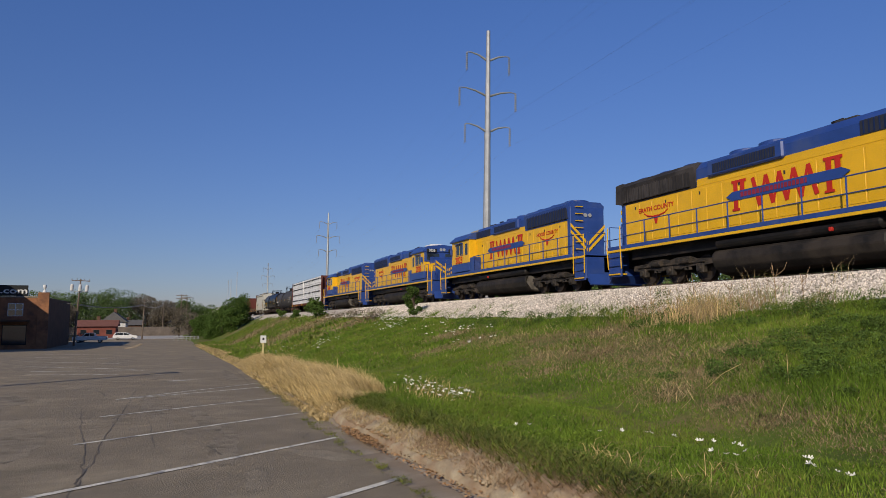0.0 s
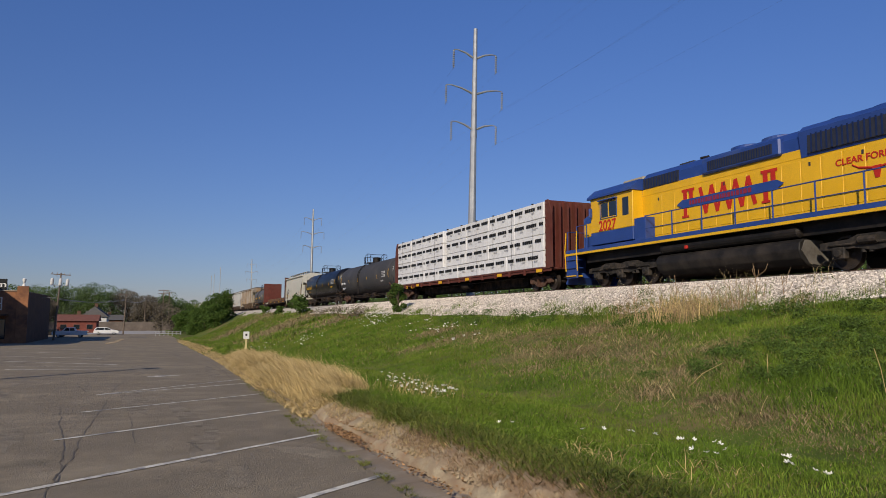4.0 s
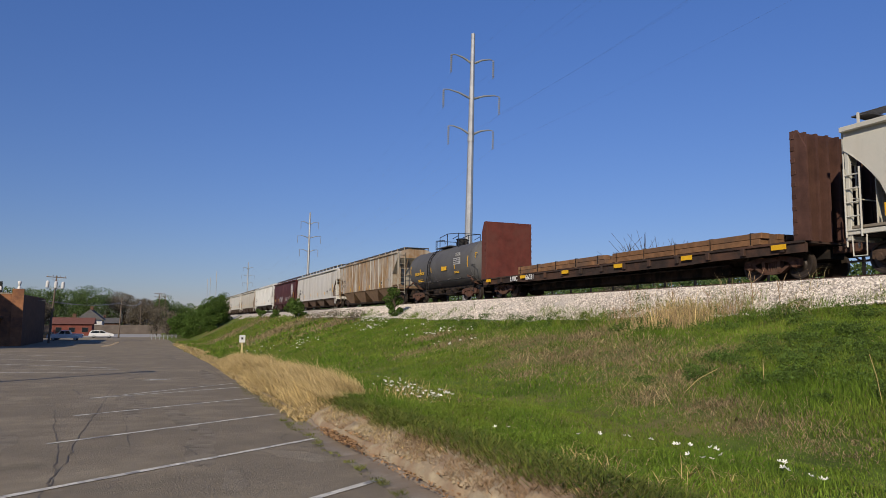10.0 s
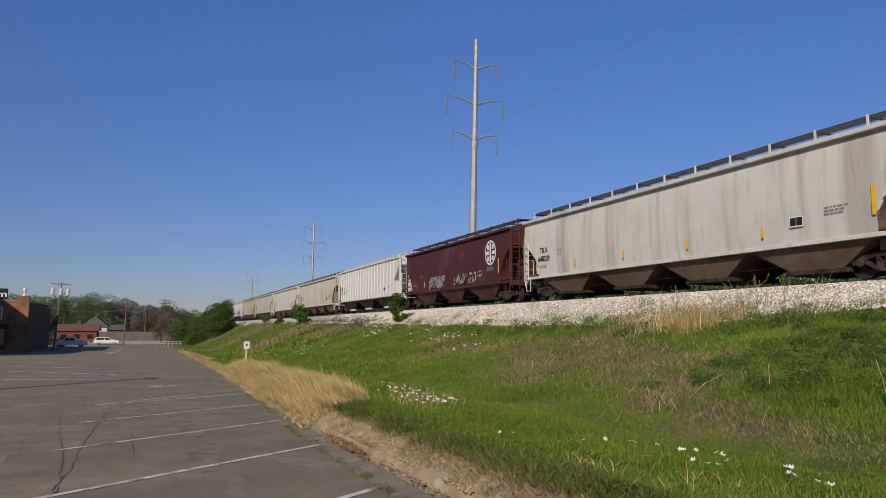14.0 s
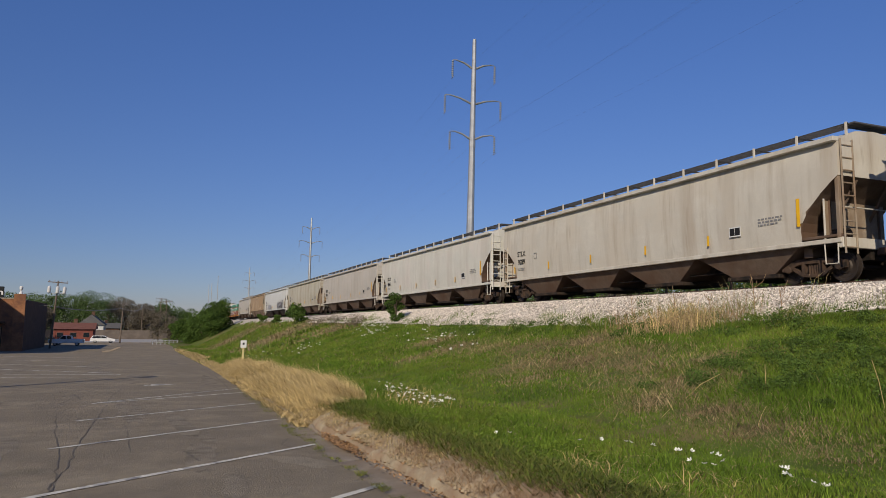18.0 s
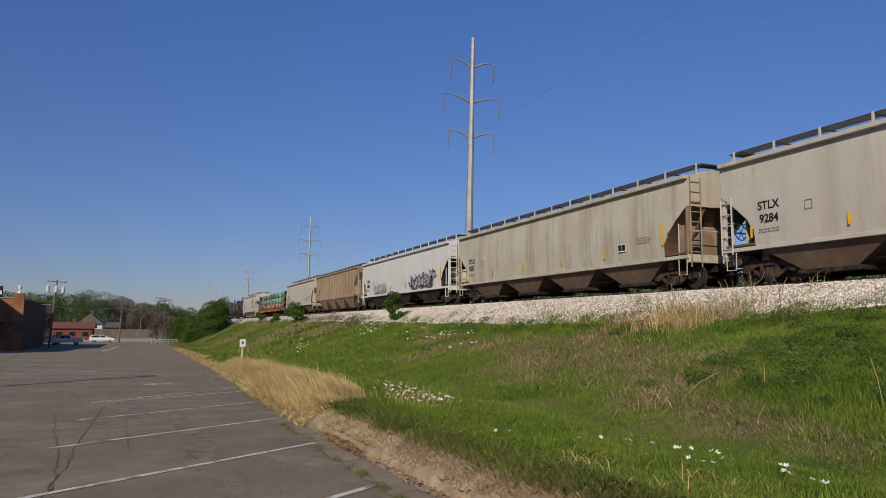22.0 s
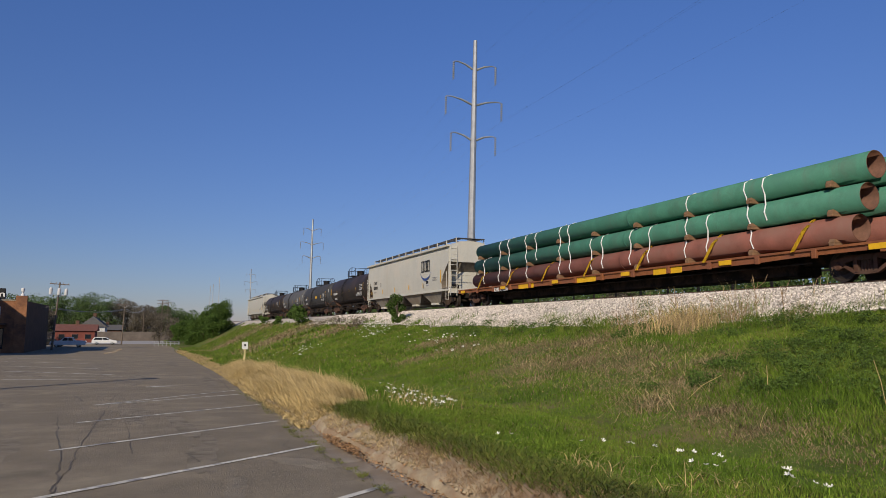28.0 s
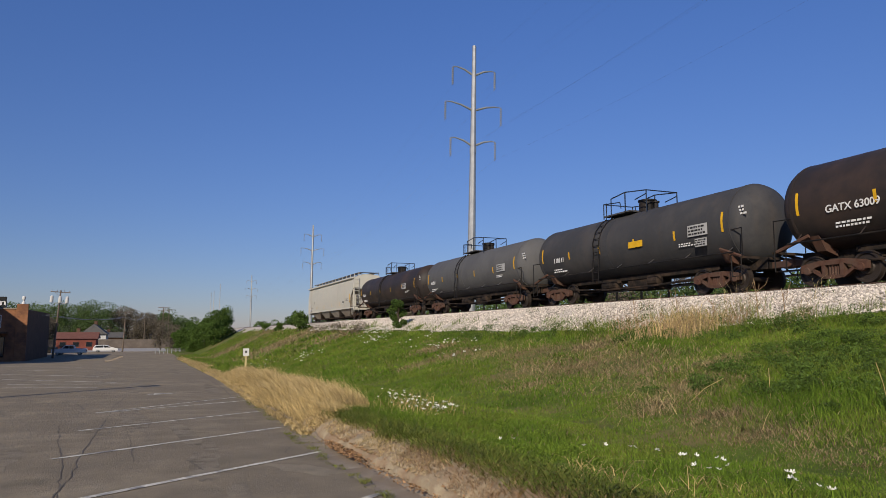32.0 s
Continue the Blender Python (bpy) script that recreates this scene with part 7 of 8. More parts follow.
# tall dry grass along the kerb
n = 32000
y = 13.2 + 27 * rng.random(n) ** 1.25
lo = np.interp(y, [12, 20, 40, 80], [2.85, 2.9, 3.3, 3.5])
wide = np.interp(y, [13, 14.5, 20, 30, 48], [0.7, 1.5, 1.75, 1.5, 1.1])
x = lo + wide * rng.beta(1.4, 1.4, n)
z = grid_at(HZ, x, y) - 0.02
edge = np.minimum(1, np.interp(y, [13.2, 15, 28, 38, 41], [0.5, 1.1, 1.0, 0.7, 0.4]))
v, f = blades(x, y, z, (0.22 + 0.42 * rng.random(n)) * edge * (1.1 + 0.9 * grid_at(NZ, x * 2.5, y * 1.5)) * np.interp(x - lo, [0, 0.5, 1.5], [0.45, 1, 0.9]), np.interp(y, [13, 45], [0.008, 0.02]) * (0.7 + 0.6 * rng.random(n)), 0.35 + 1.1 * rng.random(n), heading=2.6 + 1.6 * grid_at(NZ, x * 3, y * 2))
tagged(new("tall_dry_grass", fast_mesh("tall_dry_grass", v, f, GRASSD)), "tall straw-coloured dry grass leaning over the kerb", "grass", kind="stuff")


def straw_tuft(x, y, n, h, spread, lean, name, label, material, heading=None):
    px, py = x + rng.normal(0, spread, n), y + rng.normal(0, spread, n)
    pz = np.array([bank_z(a, b) for a, b in zip(px, py)]) - 0.02
    v, f = blades(px, py, pz, h * (0.5 + 0.7 * rng.random(n)), (0.004 + 0.004 * rng.random(n)) * (1 + 0.04 * y), lean * (0.4 + rng.random(n)), heading)
    ob = new(name, fast_mesh(name, v, f, material))
    return tagged(ob, label, "grass tuft", "straw tufts", "stuff")


for x, y, n, h, sp, ln in ((8.5, 10.4, 330, 0.36, 0.42, 1.6), (4.0, 5.9, 60, 0.3, 0.16, 1.6), (4.25, 6.5, 30, 0.3, 0.14, 1.5), (4.7, 5.2, 26, 0.3, 0.14, 1.5), (10.9, 11.8, 300, 0.3, 0.5, 1.6), (11.5, 23.2, 420, 0.42, 0.8, 1.5), (10.1, 17.4, 420, 0.34, 0.8, 1.6), (12.3, 17.5, 420, 0.36, 0.8, 1.6), (11.4, 14.5, 320, 0.3, 0.7, 1.7), (9.6, 13.4, 240, 0.26, 0.6, 1.7), (4.9, 13.4, 110, 0.36, 0.4, 0.9), (4.6, 12.2, 60, 0.3, 0.3, 0.9), (5.0, 14.8, 110, 0.36, 0.4, 0.9), (3.4, 6.2, 130, 0.22, 0.25, 1.4), (3.3, 8.3, 70, 0.18, 0.2, 1.4), (3.6, 4.9, 120, 0.25, 0.25, 1.3)):
    straw_tuft(x, y, int(n * (0.55 if x > 8 else 1)), h * (0.85 if x > 8 else 1), sp * 1.15, ln, "straw_tuft", "tangled tuft of dry straw on the bank", GRASST if x > 8 else GRASSD)
for k in range(30):
    y = 10.5 + 15 * rnd.random()
    x = 13.8 + 1.6 * rnd.random()
    straw_tuft(x, y, 60, rnd.uniform(0.35, 0.8), 0.26, 0.6, "dry_weed", "dry brown weed stalks at the edge of the ballast", (GRASSB, GRASSO, GRASSG, GRASSO)[k % 4])
for k in range(60):
    y = 9 + 50 * rnd.random() ** 1.3
    straw_tuft(14.8 + 0.9 * rnd.random(), y, 50, 0.2 + 0.3 * rnd.random(), 0.2, 0.6, "ballast_weed", "green weeds growing into the ballast edge", GRASSG)
for k in range(24):
    y, x = rnd.gauss(16.4, 0.85), rnd.uniform(13.5, 15.0)
    straw_tuft(x, y, 70, rnd.uniform(0.5, 0.95), 0.3, 0.5, "dry_weed", "dry tan weed stalks in a tall clump below the ballast", (GRASSD, GRASST, GRASSW)[k % 3])
# slender bare stalks
for x, y, h, dx, dy in ((9.2, 6.6, 0.7, -0.16, 0.05), (7.9, 7.6, 0.25, 0.75, 0.5), (8.0, 6.9, 0.1, 0.9, -1.1), (8.7, 10.0, 0.45, 0.55, -0.35), (9.2, 8.6, 0.5, 0.1, 0.1)):
    z = bank_z(x, y)
    ob = part("dry_stalk", rods([(x, y, z - 0.05), (x + dx * 0.5, y + dy * 0.5, z + h * 0.6), (x + dx, y + dy, z + h)], 0.0045, 5), GRASSD)
    tagged(ob, "single pale dead stalk standing in the grass", "stalk", "dead stalks")



def flower_mesh(seed):
    """A white blossom: cupped petals round a small centre."""
    r = random.Random(seed)
    bm = bmesh.new()
    c = bm.verts.new((0, 0, 0.0))
    for k in range(5):
        a = 2 * math.pi * k / 5 + r.uniform(-0.15, 0.15)
        q = [bm.verts.new((rr * math.cos(a + d), rr * math.sin(a + d), zz)) for rr, d, zz in ((0.028, -0.5, 0.012), (0.042, -0.2, 0.02 + r.uniform(0, 0.012)), (0.042, 0.2, 0.02), (0.028, 0.5, 0.012))]
        bm.faces.new((c, *q))
    me = from_bm("blossom", bm, PETAL)
    return me


BLOSSOMS = [flower_mesh(i) for i in range(4)]
STEM = from_bm("stem", rods([(0, 0, -0.2), (0.01, 0, 0)], 0.004, 4), GRASSG)


def flower(x, y, up=0.17, size=1.0):
    e = thing("wild_flower", "white wild flower on a thin green stem in the grass", "flower", "white wild flowers", pose(x, y, bank_z(x, y) + up, rnd.uniform(-35, 10), rnd.uniform(-45, 5), rnd.uniform(0, 360)))
    b = new("blossom", rnd.choice(BLOSSOMS))
    b.parent = e
    b.scale = (size, size, size)
    s = new("stem", STEM)
    s.parent = e


for x, y in ((4.82, 7.32), (5.16, 7.37), (5.42, 7.22), (5.45, 7.18), (5.41, 6.71), (5.44, 6.75), (5.69, 6.58), (5.67, 6.62), (5.65, 6.35), (5.14, 5.81), (5.15, 5.61), (5.21, 5.55), (5.99, 6.31), (5.96, 6.36), (5.62, 5.91), (5.43, 5.65), (6.13, 5.5), (6.1, 5.54), (5.63, 5.08), (5.63, 5.04), (5.6, 5.0), (5.7, 4.83), (5.71, 4.73), (5.74, 4.7), (4.35, 8.6), (4.5, 8.5)):
    flower(x, y, 0.14, 0.72)
for k in range(85):
    y = 12.0 + 4.4 * rnd.random()
    flower(4.75 + 0.06 * (y - 12.4) + rnd.gauss(0.18, 0.16), y, 0.08 + 0.2 * rnd.random(), 0.72)
for k in range(6):
    flower(4.85 + 0.3 * rnd.random(), 11.8 + 0.4 * rnd.random(), 0.2, 1.1)
for cx, cy, sx, sy, n in ((14.3, 46.5, 0.35, 2.0, 110), (12.9, 42, 0.6, 1.6, 40), (13.2, 35, 0.8, 1.5, 14), (12.0, 30, 0.7, 1.2, 16), (10.9, 25, 0.5, 0.8, 8), (12.5, 28.4, 0.4, 0.8, 6), (9.4, 47, 0.6, 1.5, 24), (7.5, 52, 0.6, 2.5, 10)):
    for k in range(n):
        flower(cx + rnd.gauss(0, sx), cy + rnd.gauss(0, sy), 0.18, 1.35)

# straw lying on the soil and along the kerb
def fallen_straw(n, y0, y1, dx0, dx1, h, w, name, label, material, power=1.0, patchy=False):
    y = y0 + (y1 - y0) * rng.random(n) ** power
    cx = np.interp(y, [0, 12, 20, 40, 80, 140], [2.75, 2.72, 2.85, 3.3, 3.5, 3.7])
    d = dx0 + (dx1 - dx0) * rng.beta(1.6, 1.6, n)
    x = cx + d + 0.08 * grid_at(NZ, y * 0.2, y * 3 % 120)
    if patchy:
        ok = grid_at(NZ, (y * 1.7) % 26, (y * 9) % 120) + 0.2 * rng.random(n) > 0.12
        x, y, d, n = x[ok], y[ok], d[ok], int(ok.sum())
    z = np.maximum(-0.0194 * y + 0.015 + np.where((d > 0.06) & (y < 14), 0.055, 0.02) + np.where(y < 14, 0.29, 0.2) * np.clip((d - 0.04) / 0.57, 0, 1) ** 0.62, np.where(d > 0.5, grid_at(HZ, x, y), -9))
    v, f = blades(x, y, z, h * (0.5 + rng.random(n)), w * (0.6 + 0.8 * rng.random(n)), 1.1 + 1.2 * rng.random(n))
    tagged(new(name, fast_mesh(name, v, f, material)), label, "grass", kind="stuff")


fallen_straw(10000, 2.6, 8.8, 0.15, 0.9, 0.06, 0.007, "fallen_straw", "matted brown straw on the eroded soil", GRASSW)
fallen_straw(4200, 7.5, 14, 0.1, 0.75, 0.045, 0.006, "fallen_straw", "thin dry straw on the eroded soil", GRASSD)
fallen_straw(15000, 13, 60, -0.22, 0.55, 0.09, 0.014, "fallen_straw", "dry straw spilling over the kerb", GRASSD, 1.3)
fallen_straw(9000, 55, 125, -0.2, 0.9, 0.14, 0.05, "fallen_straw", "dry straw spilling over the kerb", GRASSD, 1.2)
fallen_straw(2500, 6.0, 13.5, -0.46, -0.3, 0.04, 0.006, "gutter_weed", "small green weeds in the gutter joint", GRASSO, 1.0, True)
fallen_straw(1600, 11, 24, -0.4, 0.0, 0.04, 0.008, "gutter_weed", "small olive weeds at the edge of the asphalt", GRASSO, 1.0, True)
fallen_straw(9000, 2.5, 14, 0.36, 1.1, 0.12, 0.008, "grass_fringe", "green grass hanging over the soil bank", GRASSO)
fallen_straw(9000, 2.5, 14, 0.42, 1.2, 0.1, 0.008, "grass_fringe", "green grass hanging over the soil bank", GRASSG)

# branching dead weeds standing before the ballast
for x, y, h in ((15.3, 17.8, 1.15), (15.2, 19.8, 0.95), (15.1, 14.4, 1.2), (15.2, 13.6, 0.9), (14.7, 15.6, 0.8)):
    z = bank_z(x, y)
    e = thing("dead_weed", "branching brown dead weed at the edge of the ballast", "weed", "dead weeds", pose(x, y, z - 0.05))
    part("stem", rods([(0, 0, 0), (0.03, 0.02, h * 0.5), (0.0, 0.06, h)], 0.009, 5), GRASSW, e)
    for k in range(9):
        a, q = rnd.uniform(0, 6.28), rnd.uniform(0.35, 0.92)
        s = h * rnd.uniform(0.16, 0.34)
        part("twig", rods([(0.03 * q, 0.03, h * q), (math.cos(a) * s * 0.6, math.sin(a) * s * 0.6, h * q + s * 0.5), (math.cos(a) * s * 0.8, math.sin(a) * s * 0.8, h * q + s)], 0.005, 4), GRASSW, e)


def leafy_weeds(spots, n, size, material, label):
    cl = []
    for x, y, r, h in spots:
        cl.append(((x, y, bank_z(x, y) + h * 0.45), (r, r, h * 0.6)))
    ob = new("leafy_weeds", crown_mesh(cl, n, size, material, "leafy_weeds"))
    tagged(ob, label, "weeds", kind="stuff")


# hedge of dark brush beyond the far ditch
n = 46000
y = 16 + 130 * rng.random(n) ** 1.35
top = 5.1 + 0.55 * grid_at(NZ, (y * 0.35) % 26, y * 0.8) + 0.004 * y
p = np.stack([33.5 + 3.5 * rng.random(n) + 0.05 * y, y, 2.6 + (top - 2.6) * rng.random(n) ** 0.8], 1)
a, b = rng.normal(size=(n, 3)), rng.normal(size=(n, 3))
a /= np.linalg.norm(a, axis=1, keepdims=True)
b -= (a * b).sum(1, keepdims=True) * a
b /= np.linalg.norm(b, axis=1, keepdims=True)
s = 0.13 * (0.5 + rng.random((n, 1)))
v = np.stack([p - a * s, p - b * s * 0.5, p + a * s, p + b * s * 0.5], 1).reshape(-1, 3)
tagged(new("hedge", fast_mesh("hedge", v, np.arange(4 * n).reshape(n, 4), LEAFDARK)), "dense dark green hedge beyond the tracks", "hedge", kind="stuff")
fence = thing("rail_fence", "dark three-rail fence beyond the tracks", "fence")
for k in range(22):
    y = 14 + 2.7 * k
    part("fence_post", boxm(29.95, 30.07, y - 0.05, y + 0.05, bank_z(30, y) - 0.3, 5.2), BLACKMAT, fence)
for z in (4.56, 4.8, 5.08):
    part("fence_rail", boxm(29.9, 29.95, 14, 70.8, z - 0.05, z + 0.05), BLACKMAT, fence)

# dead leaves and litter in the gutter
lm = mat("dead_leaf", (0.36, 0.215, 0.105), 0.8, var=0.4, per_island=0.5, bump=0)
pts, fcs = [], []
for k in range(1500):
    y = rnd.gauss(10.5, 0.55) if k % 3 else rnd.uniform(4.5, 11.5)
    x = curb_x(y) - 0.12 + abs(rnd.gauss(0, 0.22))
    z = max(lot_z(y) + 0.03, bank_z(x, y)) + 0.03 + 0.03 * rnd.random() + (0.08 if x > curb_x(y) + 0.1 else 0)
    a, s = rnd.uniform(0, 6.28), rnd.uniform(0.01, 0.028)
    b = len(pts)
    for q in range(4):
        pts.append((x + s * math.cos(a + q * 1.57), y + s * math.sin(a + q * 1.57), z + rnd.uniform(-0.01, 0.02)))
    fcs.append((b, b + 1, b + 2, b + 3))
quads("leaf_litter", pts, fcs, lm, "stuff", "brown dead leaves gathered in the gutter", "leaf litter")
can = part("crushed_can", rod(bmesh.new(), (2.78, 10.55, lot_z(10.5) + 0.05), (2.86, 10.64, lot_z(10.5) + 0.06), 0.03, 10), mat("faded_blue_tin", (0.25, 0.25, 0.5), 0.35, metal=0.5))
tagged(can, "small faded blue drink can in the gutter", "can")


# ---- trees and shrubs ----
def crown_mesh(clumps, n, size, material, name="crown"):
    """Many small leaf faces on the outside of overlapping clumps, with gaps."""
    vs = []
    per = max(1, n // len(clumps))
    for c, r in clumps:
        d = rng.normal(size=(per, 3))
        d /= np.linalg.norm(d, axis=1, keepdims=True)
        rad = (0.45 + 0.6 * rng.random((per, 1)) ** 0.5) * np.array(r)[None]
        vs.append(np.array(c)[None] + d * rad)
    p = np.concatenate(vs)
    m = len(p)
    a, b = rng.normal(size=(m, 3)), rng.normal(size=(m, 3))
    a /= np.linalg.norm(a, axis=1, keepdims=True)
    b -= (a * b).sum(1, keepdims=True) * a
    b /= np.linalg.norm(b, axis=1, keepdims=True)
    s = size * (0.5 + rng.random((m, 1)))
    v = np.stack([p - a * s, p - b * s * 0.5, p + a * s, p + b * s * 0.5], 1).reshape(-1, 3)
    f = np.arange(4 * m).reshape(m, 4)
    return fast_mesh(name, v, f, material)


def tree(name, x, y, z, height, width, material, label, n=2600, size=0.22, trunk=True, clumps=11, group="trees", low=0.3, category="tree", bare=False):
    e = thing(name, label, category, group, pose(x, y, z))
    r = random.Random(int(x * 31 + y * 7))
    cl = []
    for k in range(clumps):
        a = r.uniform(0, 6.28)
        q = r.random() ** 0.6
        h = height * (low + (1 - low) * r.uniform(0.1, 0.82))
        taper = math.sin(math.pi * min(0.95, max(0.18, (h / height - low * 0.4)))) ** 0.6
        rr = width * r.uniform(0.16, 0.27)
        cl.append(((q * width * 0.36 * taper * math.cos(a), q * width * 0.36 * taper * math.sin(a), min(h, height - rr * 0.7)), (rr, rr, rr * r.uniform(0.6, 0.85))))
    if trunk:
        part("trunk", rod(bmesh.new(), (0, 0, -0.4), (0.1, 0.1, height * 0.5), height * 0.028, 8, height * 0.016), BARK, e)
        bm = bmesh.new()
        for c, rr in cl[:7]:
            s = Vector((0.05, 0.05, height * r.uniform(0.22, 0.45)))
            mid = (s + Vector(c)) / 2 + Vector((0, 0, height * 0.03))
            rod(bm, s, mid, height * 0.010, 6, height * 0.007)
            rod(bm, mid, c, height * 0.007, 6, height * 0.003)
        part("limbs", bm, BARK, e)
    part("crown", crown_mesh(cl, n, size, material), material, e)
    return e


leafy_weeds([(9.2 + 3.6 * rnd.random(), 5.6 + 5.4 * rnd.random(), rnd.uniform(0.15, 0.38), rnd.uniform(0.12, 0.3)) for k in range(90)], 26000, 0.02, WEEDLEAF, "dark green leafy weeds on the slope")
leafy_weeds([(9.0 + 4.2 * rnd.random(), 5.4 + 6.2 * rnd.random(), rnd.uniform(0.12, 0.3), rnd.uniform(0.1, 0.24)) for k in range(60)], 24000, 0.018, WEEDLEAF, "fresh green leafy weeds on the slope")
leafy_weeds([(3.6 + 1.7 * rnd.random(), 6.5 + 7.5 * rnd.random(), rnd.uniform(0.12, 0.28), rnd.uniform(0.08, 0.2)) for k in range(60)], 18000, 0.014, GRASSG, "low clover-like weeds beside the soil bank")
leafy_weeds([(13.0 + 2.3 * rnd.random(), 9 + 24 * rnd.random(), rnd.uniform(0.15, 0.4), rnd.uniform(0.15, 0.42)) for k in range(90)], 24000, 0.024, WEEDLEAF, "dark leafy weeds along the top of the bank")
leafy_weeds([(16.2 + rnd.uniform(-0.3, 0.3), y + rnd.uniform(-0.3, 0.3), 0.3, rnd.uniform(0.3, 0.6)) for y in (20.1, 20.5, 16.5, 13.4, 25.0, 29.0)], 900, 0.022, WEEDLEAF, "sparse grey-green weeds on the ballast shoulder")
for y in (20.2, 16.5, 13.5):
    straw_tuft(16.1, y, 16, 0.85, 0.25, 0.5, "dry_weed", "thin dry weed stalks on the ballast shoulder", GRASST)
# wheel stops at the far edge of the lot
for k in range(6):
    x, y = -5.5 + 0.14 * k, 103 + 5.0 * k
    tagged(part("wheel_stop", boxm(x - 0.3, x + 0.3, y - 0.12, y + 0.12, lot_z(y) - 0.02, lot_z(y) + 0.15, 0.03), CONCRETE), "pale concrete wheel stop on the lot", "wheel stop", "wheel stops")

# shrubs along the top of the bank
tree("shrub", 14.8, 44.0, bank_z(14.8, 44) - 0.1, 2.5, 1.35, LEAF, "slender green sapling at the edge of the ballast", 2600, 0.06, True, 13, "bank shrubs", 0.05, "shrub")
tree("shrub", 14.7, 77.5, bank_z(14.7, 77.5) - 0.1, 2.7, 3.2, LEAF, "broad green shrub on top of the bank", 2200, 0.11, True, 11, "bank shrubs", 0.02, "shrub")
tree("shrub", 14.9, 92, bank_z(14.9, 92) - 0.1, 1.5, 1.7, LEAF, "small green shrub on top of the bank", 900, 0.1, True, 7, "bank shrubs", 0.02, "shrub")
tree("shrub", 15.2, 108, bank_z(15.2, 108) - 0.1, 1.6, 1.8, LEAF, "small green shrub on top of the bank", 900, 0.11, True, 7, "bank shrubs", 0.02, "shrub")
for x, y, h in ((14.6, 52, 0.9), (14.9, 60, 1.0), (14.6, 66, 0.8)):
    tree("leafless_brush", x, y, bank_z(x, y) - 0.1, h, 3.0, LEAFGREY, "low grey-brown brush by the ballast", 700, 0.06, True, 9, "bank brush", 0.0, "shrub")
# green thicket at the foot of the bank, far end
for x, y, h, w in ((7.4, 146, 5.4, 4.6), (9.0, 143, 6.6, 5.2), (10.6, 141, 7.6, 5.5), (12.4, 143, 7.4, 5), (5.0, 156, 5.6, 4.6), (7.4, 156, 6.9, 6.0), (10.2, 136, 5.4, 4.5)):
    tree("thicket_tree", x, y, bank_z(x, y) - 0.3, h, w, LEAF, "dense bright green thicket tree at the foot of the bank", 6500, 0.13, True, 24, "thicket", 0.0)
for x, y, h, w in ((1.5, 178, 7.5, 5), (4.0, 182, 9.0, 6), (4.4, 160, 6.5, 4)):
    tree("budding_tree", x, y, lot_z(y) - 0.2, h, w, LEAFGREY, "half-bare grey-brown tree beside the street", 1600, 0.16, True, 14, "trees", 0.1)
# wood behind the street
for x, y, h, w, m in ((-33, 215, 12.5, 15, LEAFDARK), (-42, 205, 11, 14, LEAFGREY), (-26, 235, 14.5, 13, LEAFDARK), (-18, 250, 15.5, 13, LEAFDARK), (-34, 250, 14, 14, LEAFDARK), (-8, 255, 13.5, 12, LEAFGREY), (-2, 245, 12, 11, LEAFGREY), (5, 262, 14.5, 11, LEAFDARK), (-50, 240, 13, 16, LEAFDARK), (-62, 220, 12, 16, LEAFDARK), (-14, 275, 16, 14, LEAFDARK), (-26, 280, 16, 15, LEAFDARK), (-42, 285, 15, 16, LEAFDARK), (11, 285, 11, 12, LEAFDARK), (0, 290, 12, 13, LEAFGREY), (-27, 205, 9, 9, LEAFGREY), (-38, 178, 9.5, 11, LEAFDARK), (-31, 172, 8.5, 9, LEAFGREY)):
    tree("street_tree", x, y, -2.4, h, w, m, "full dark green tree behind the street" if m is LEAFDARK else "hazy half-leafed tree behind the street", 8500, 0.2, True, 22, "trees", 0.12)
# trees beyond the tracks, seen under and between the vehicles
for k in range(30):
    y = 6 + k * 5.2 + rnd.uniform(-1.5, 1.5)
    x = 34 + rnd.uniform(0, 8) + 0.03 * y
    h = rnd.uniform(2.0, 2.9)
    tree("trackside_bush", x, y, bank_z(x, y) - 0.2, h, rnd.uniform(4, 5.5), LEAF if k % 4 else LEAFGREY, "green bushes on the far side of the tracks", 2600, 0.12, True, 9, "far bushes", 0.0, "shrub")
for k in range(16):
    y = 190 + k * 16
    x = 30 + rnd.uniform(0, 14) + 0.1 * y * rnd.uniform(0.4, 1)
    tree("distant_tree", x, y, -0.6, rnd.uniform(9, 12), rnd.uniform(9, 13), LEAFDARK, "distant dark green tree beyond the tracks", 1100, 0.4, True, 11, "distant trees", 0.05)
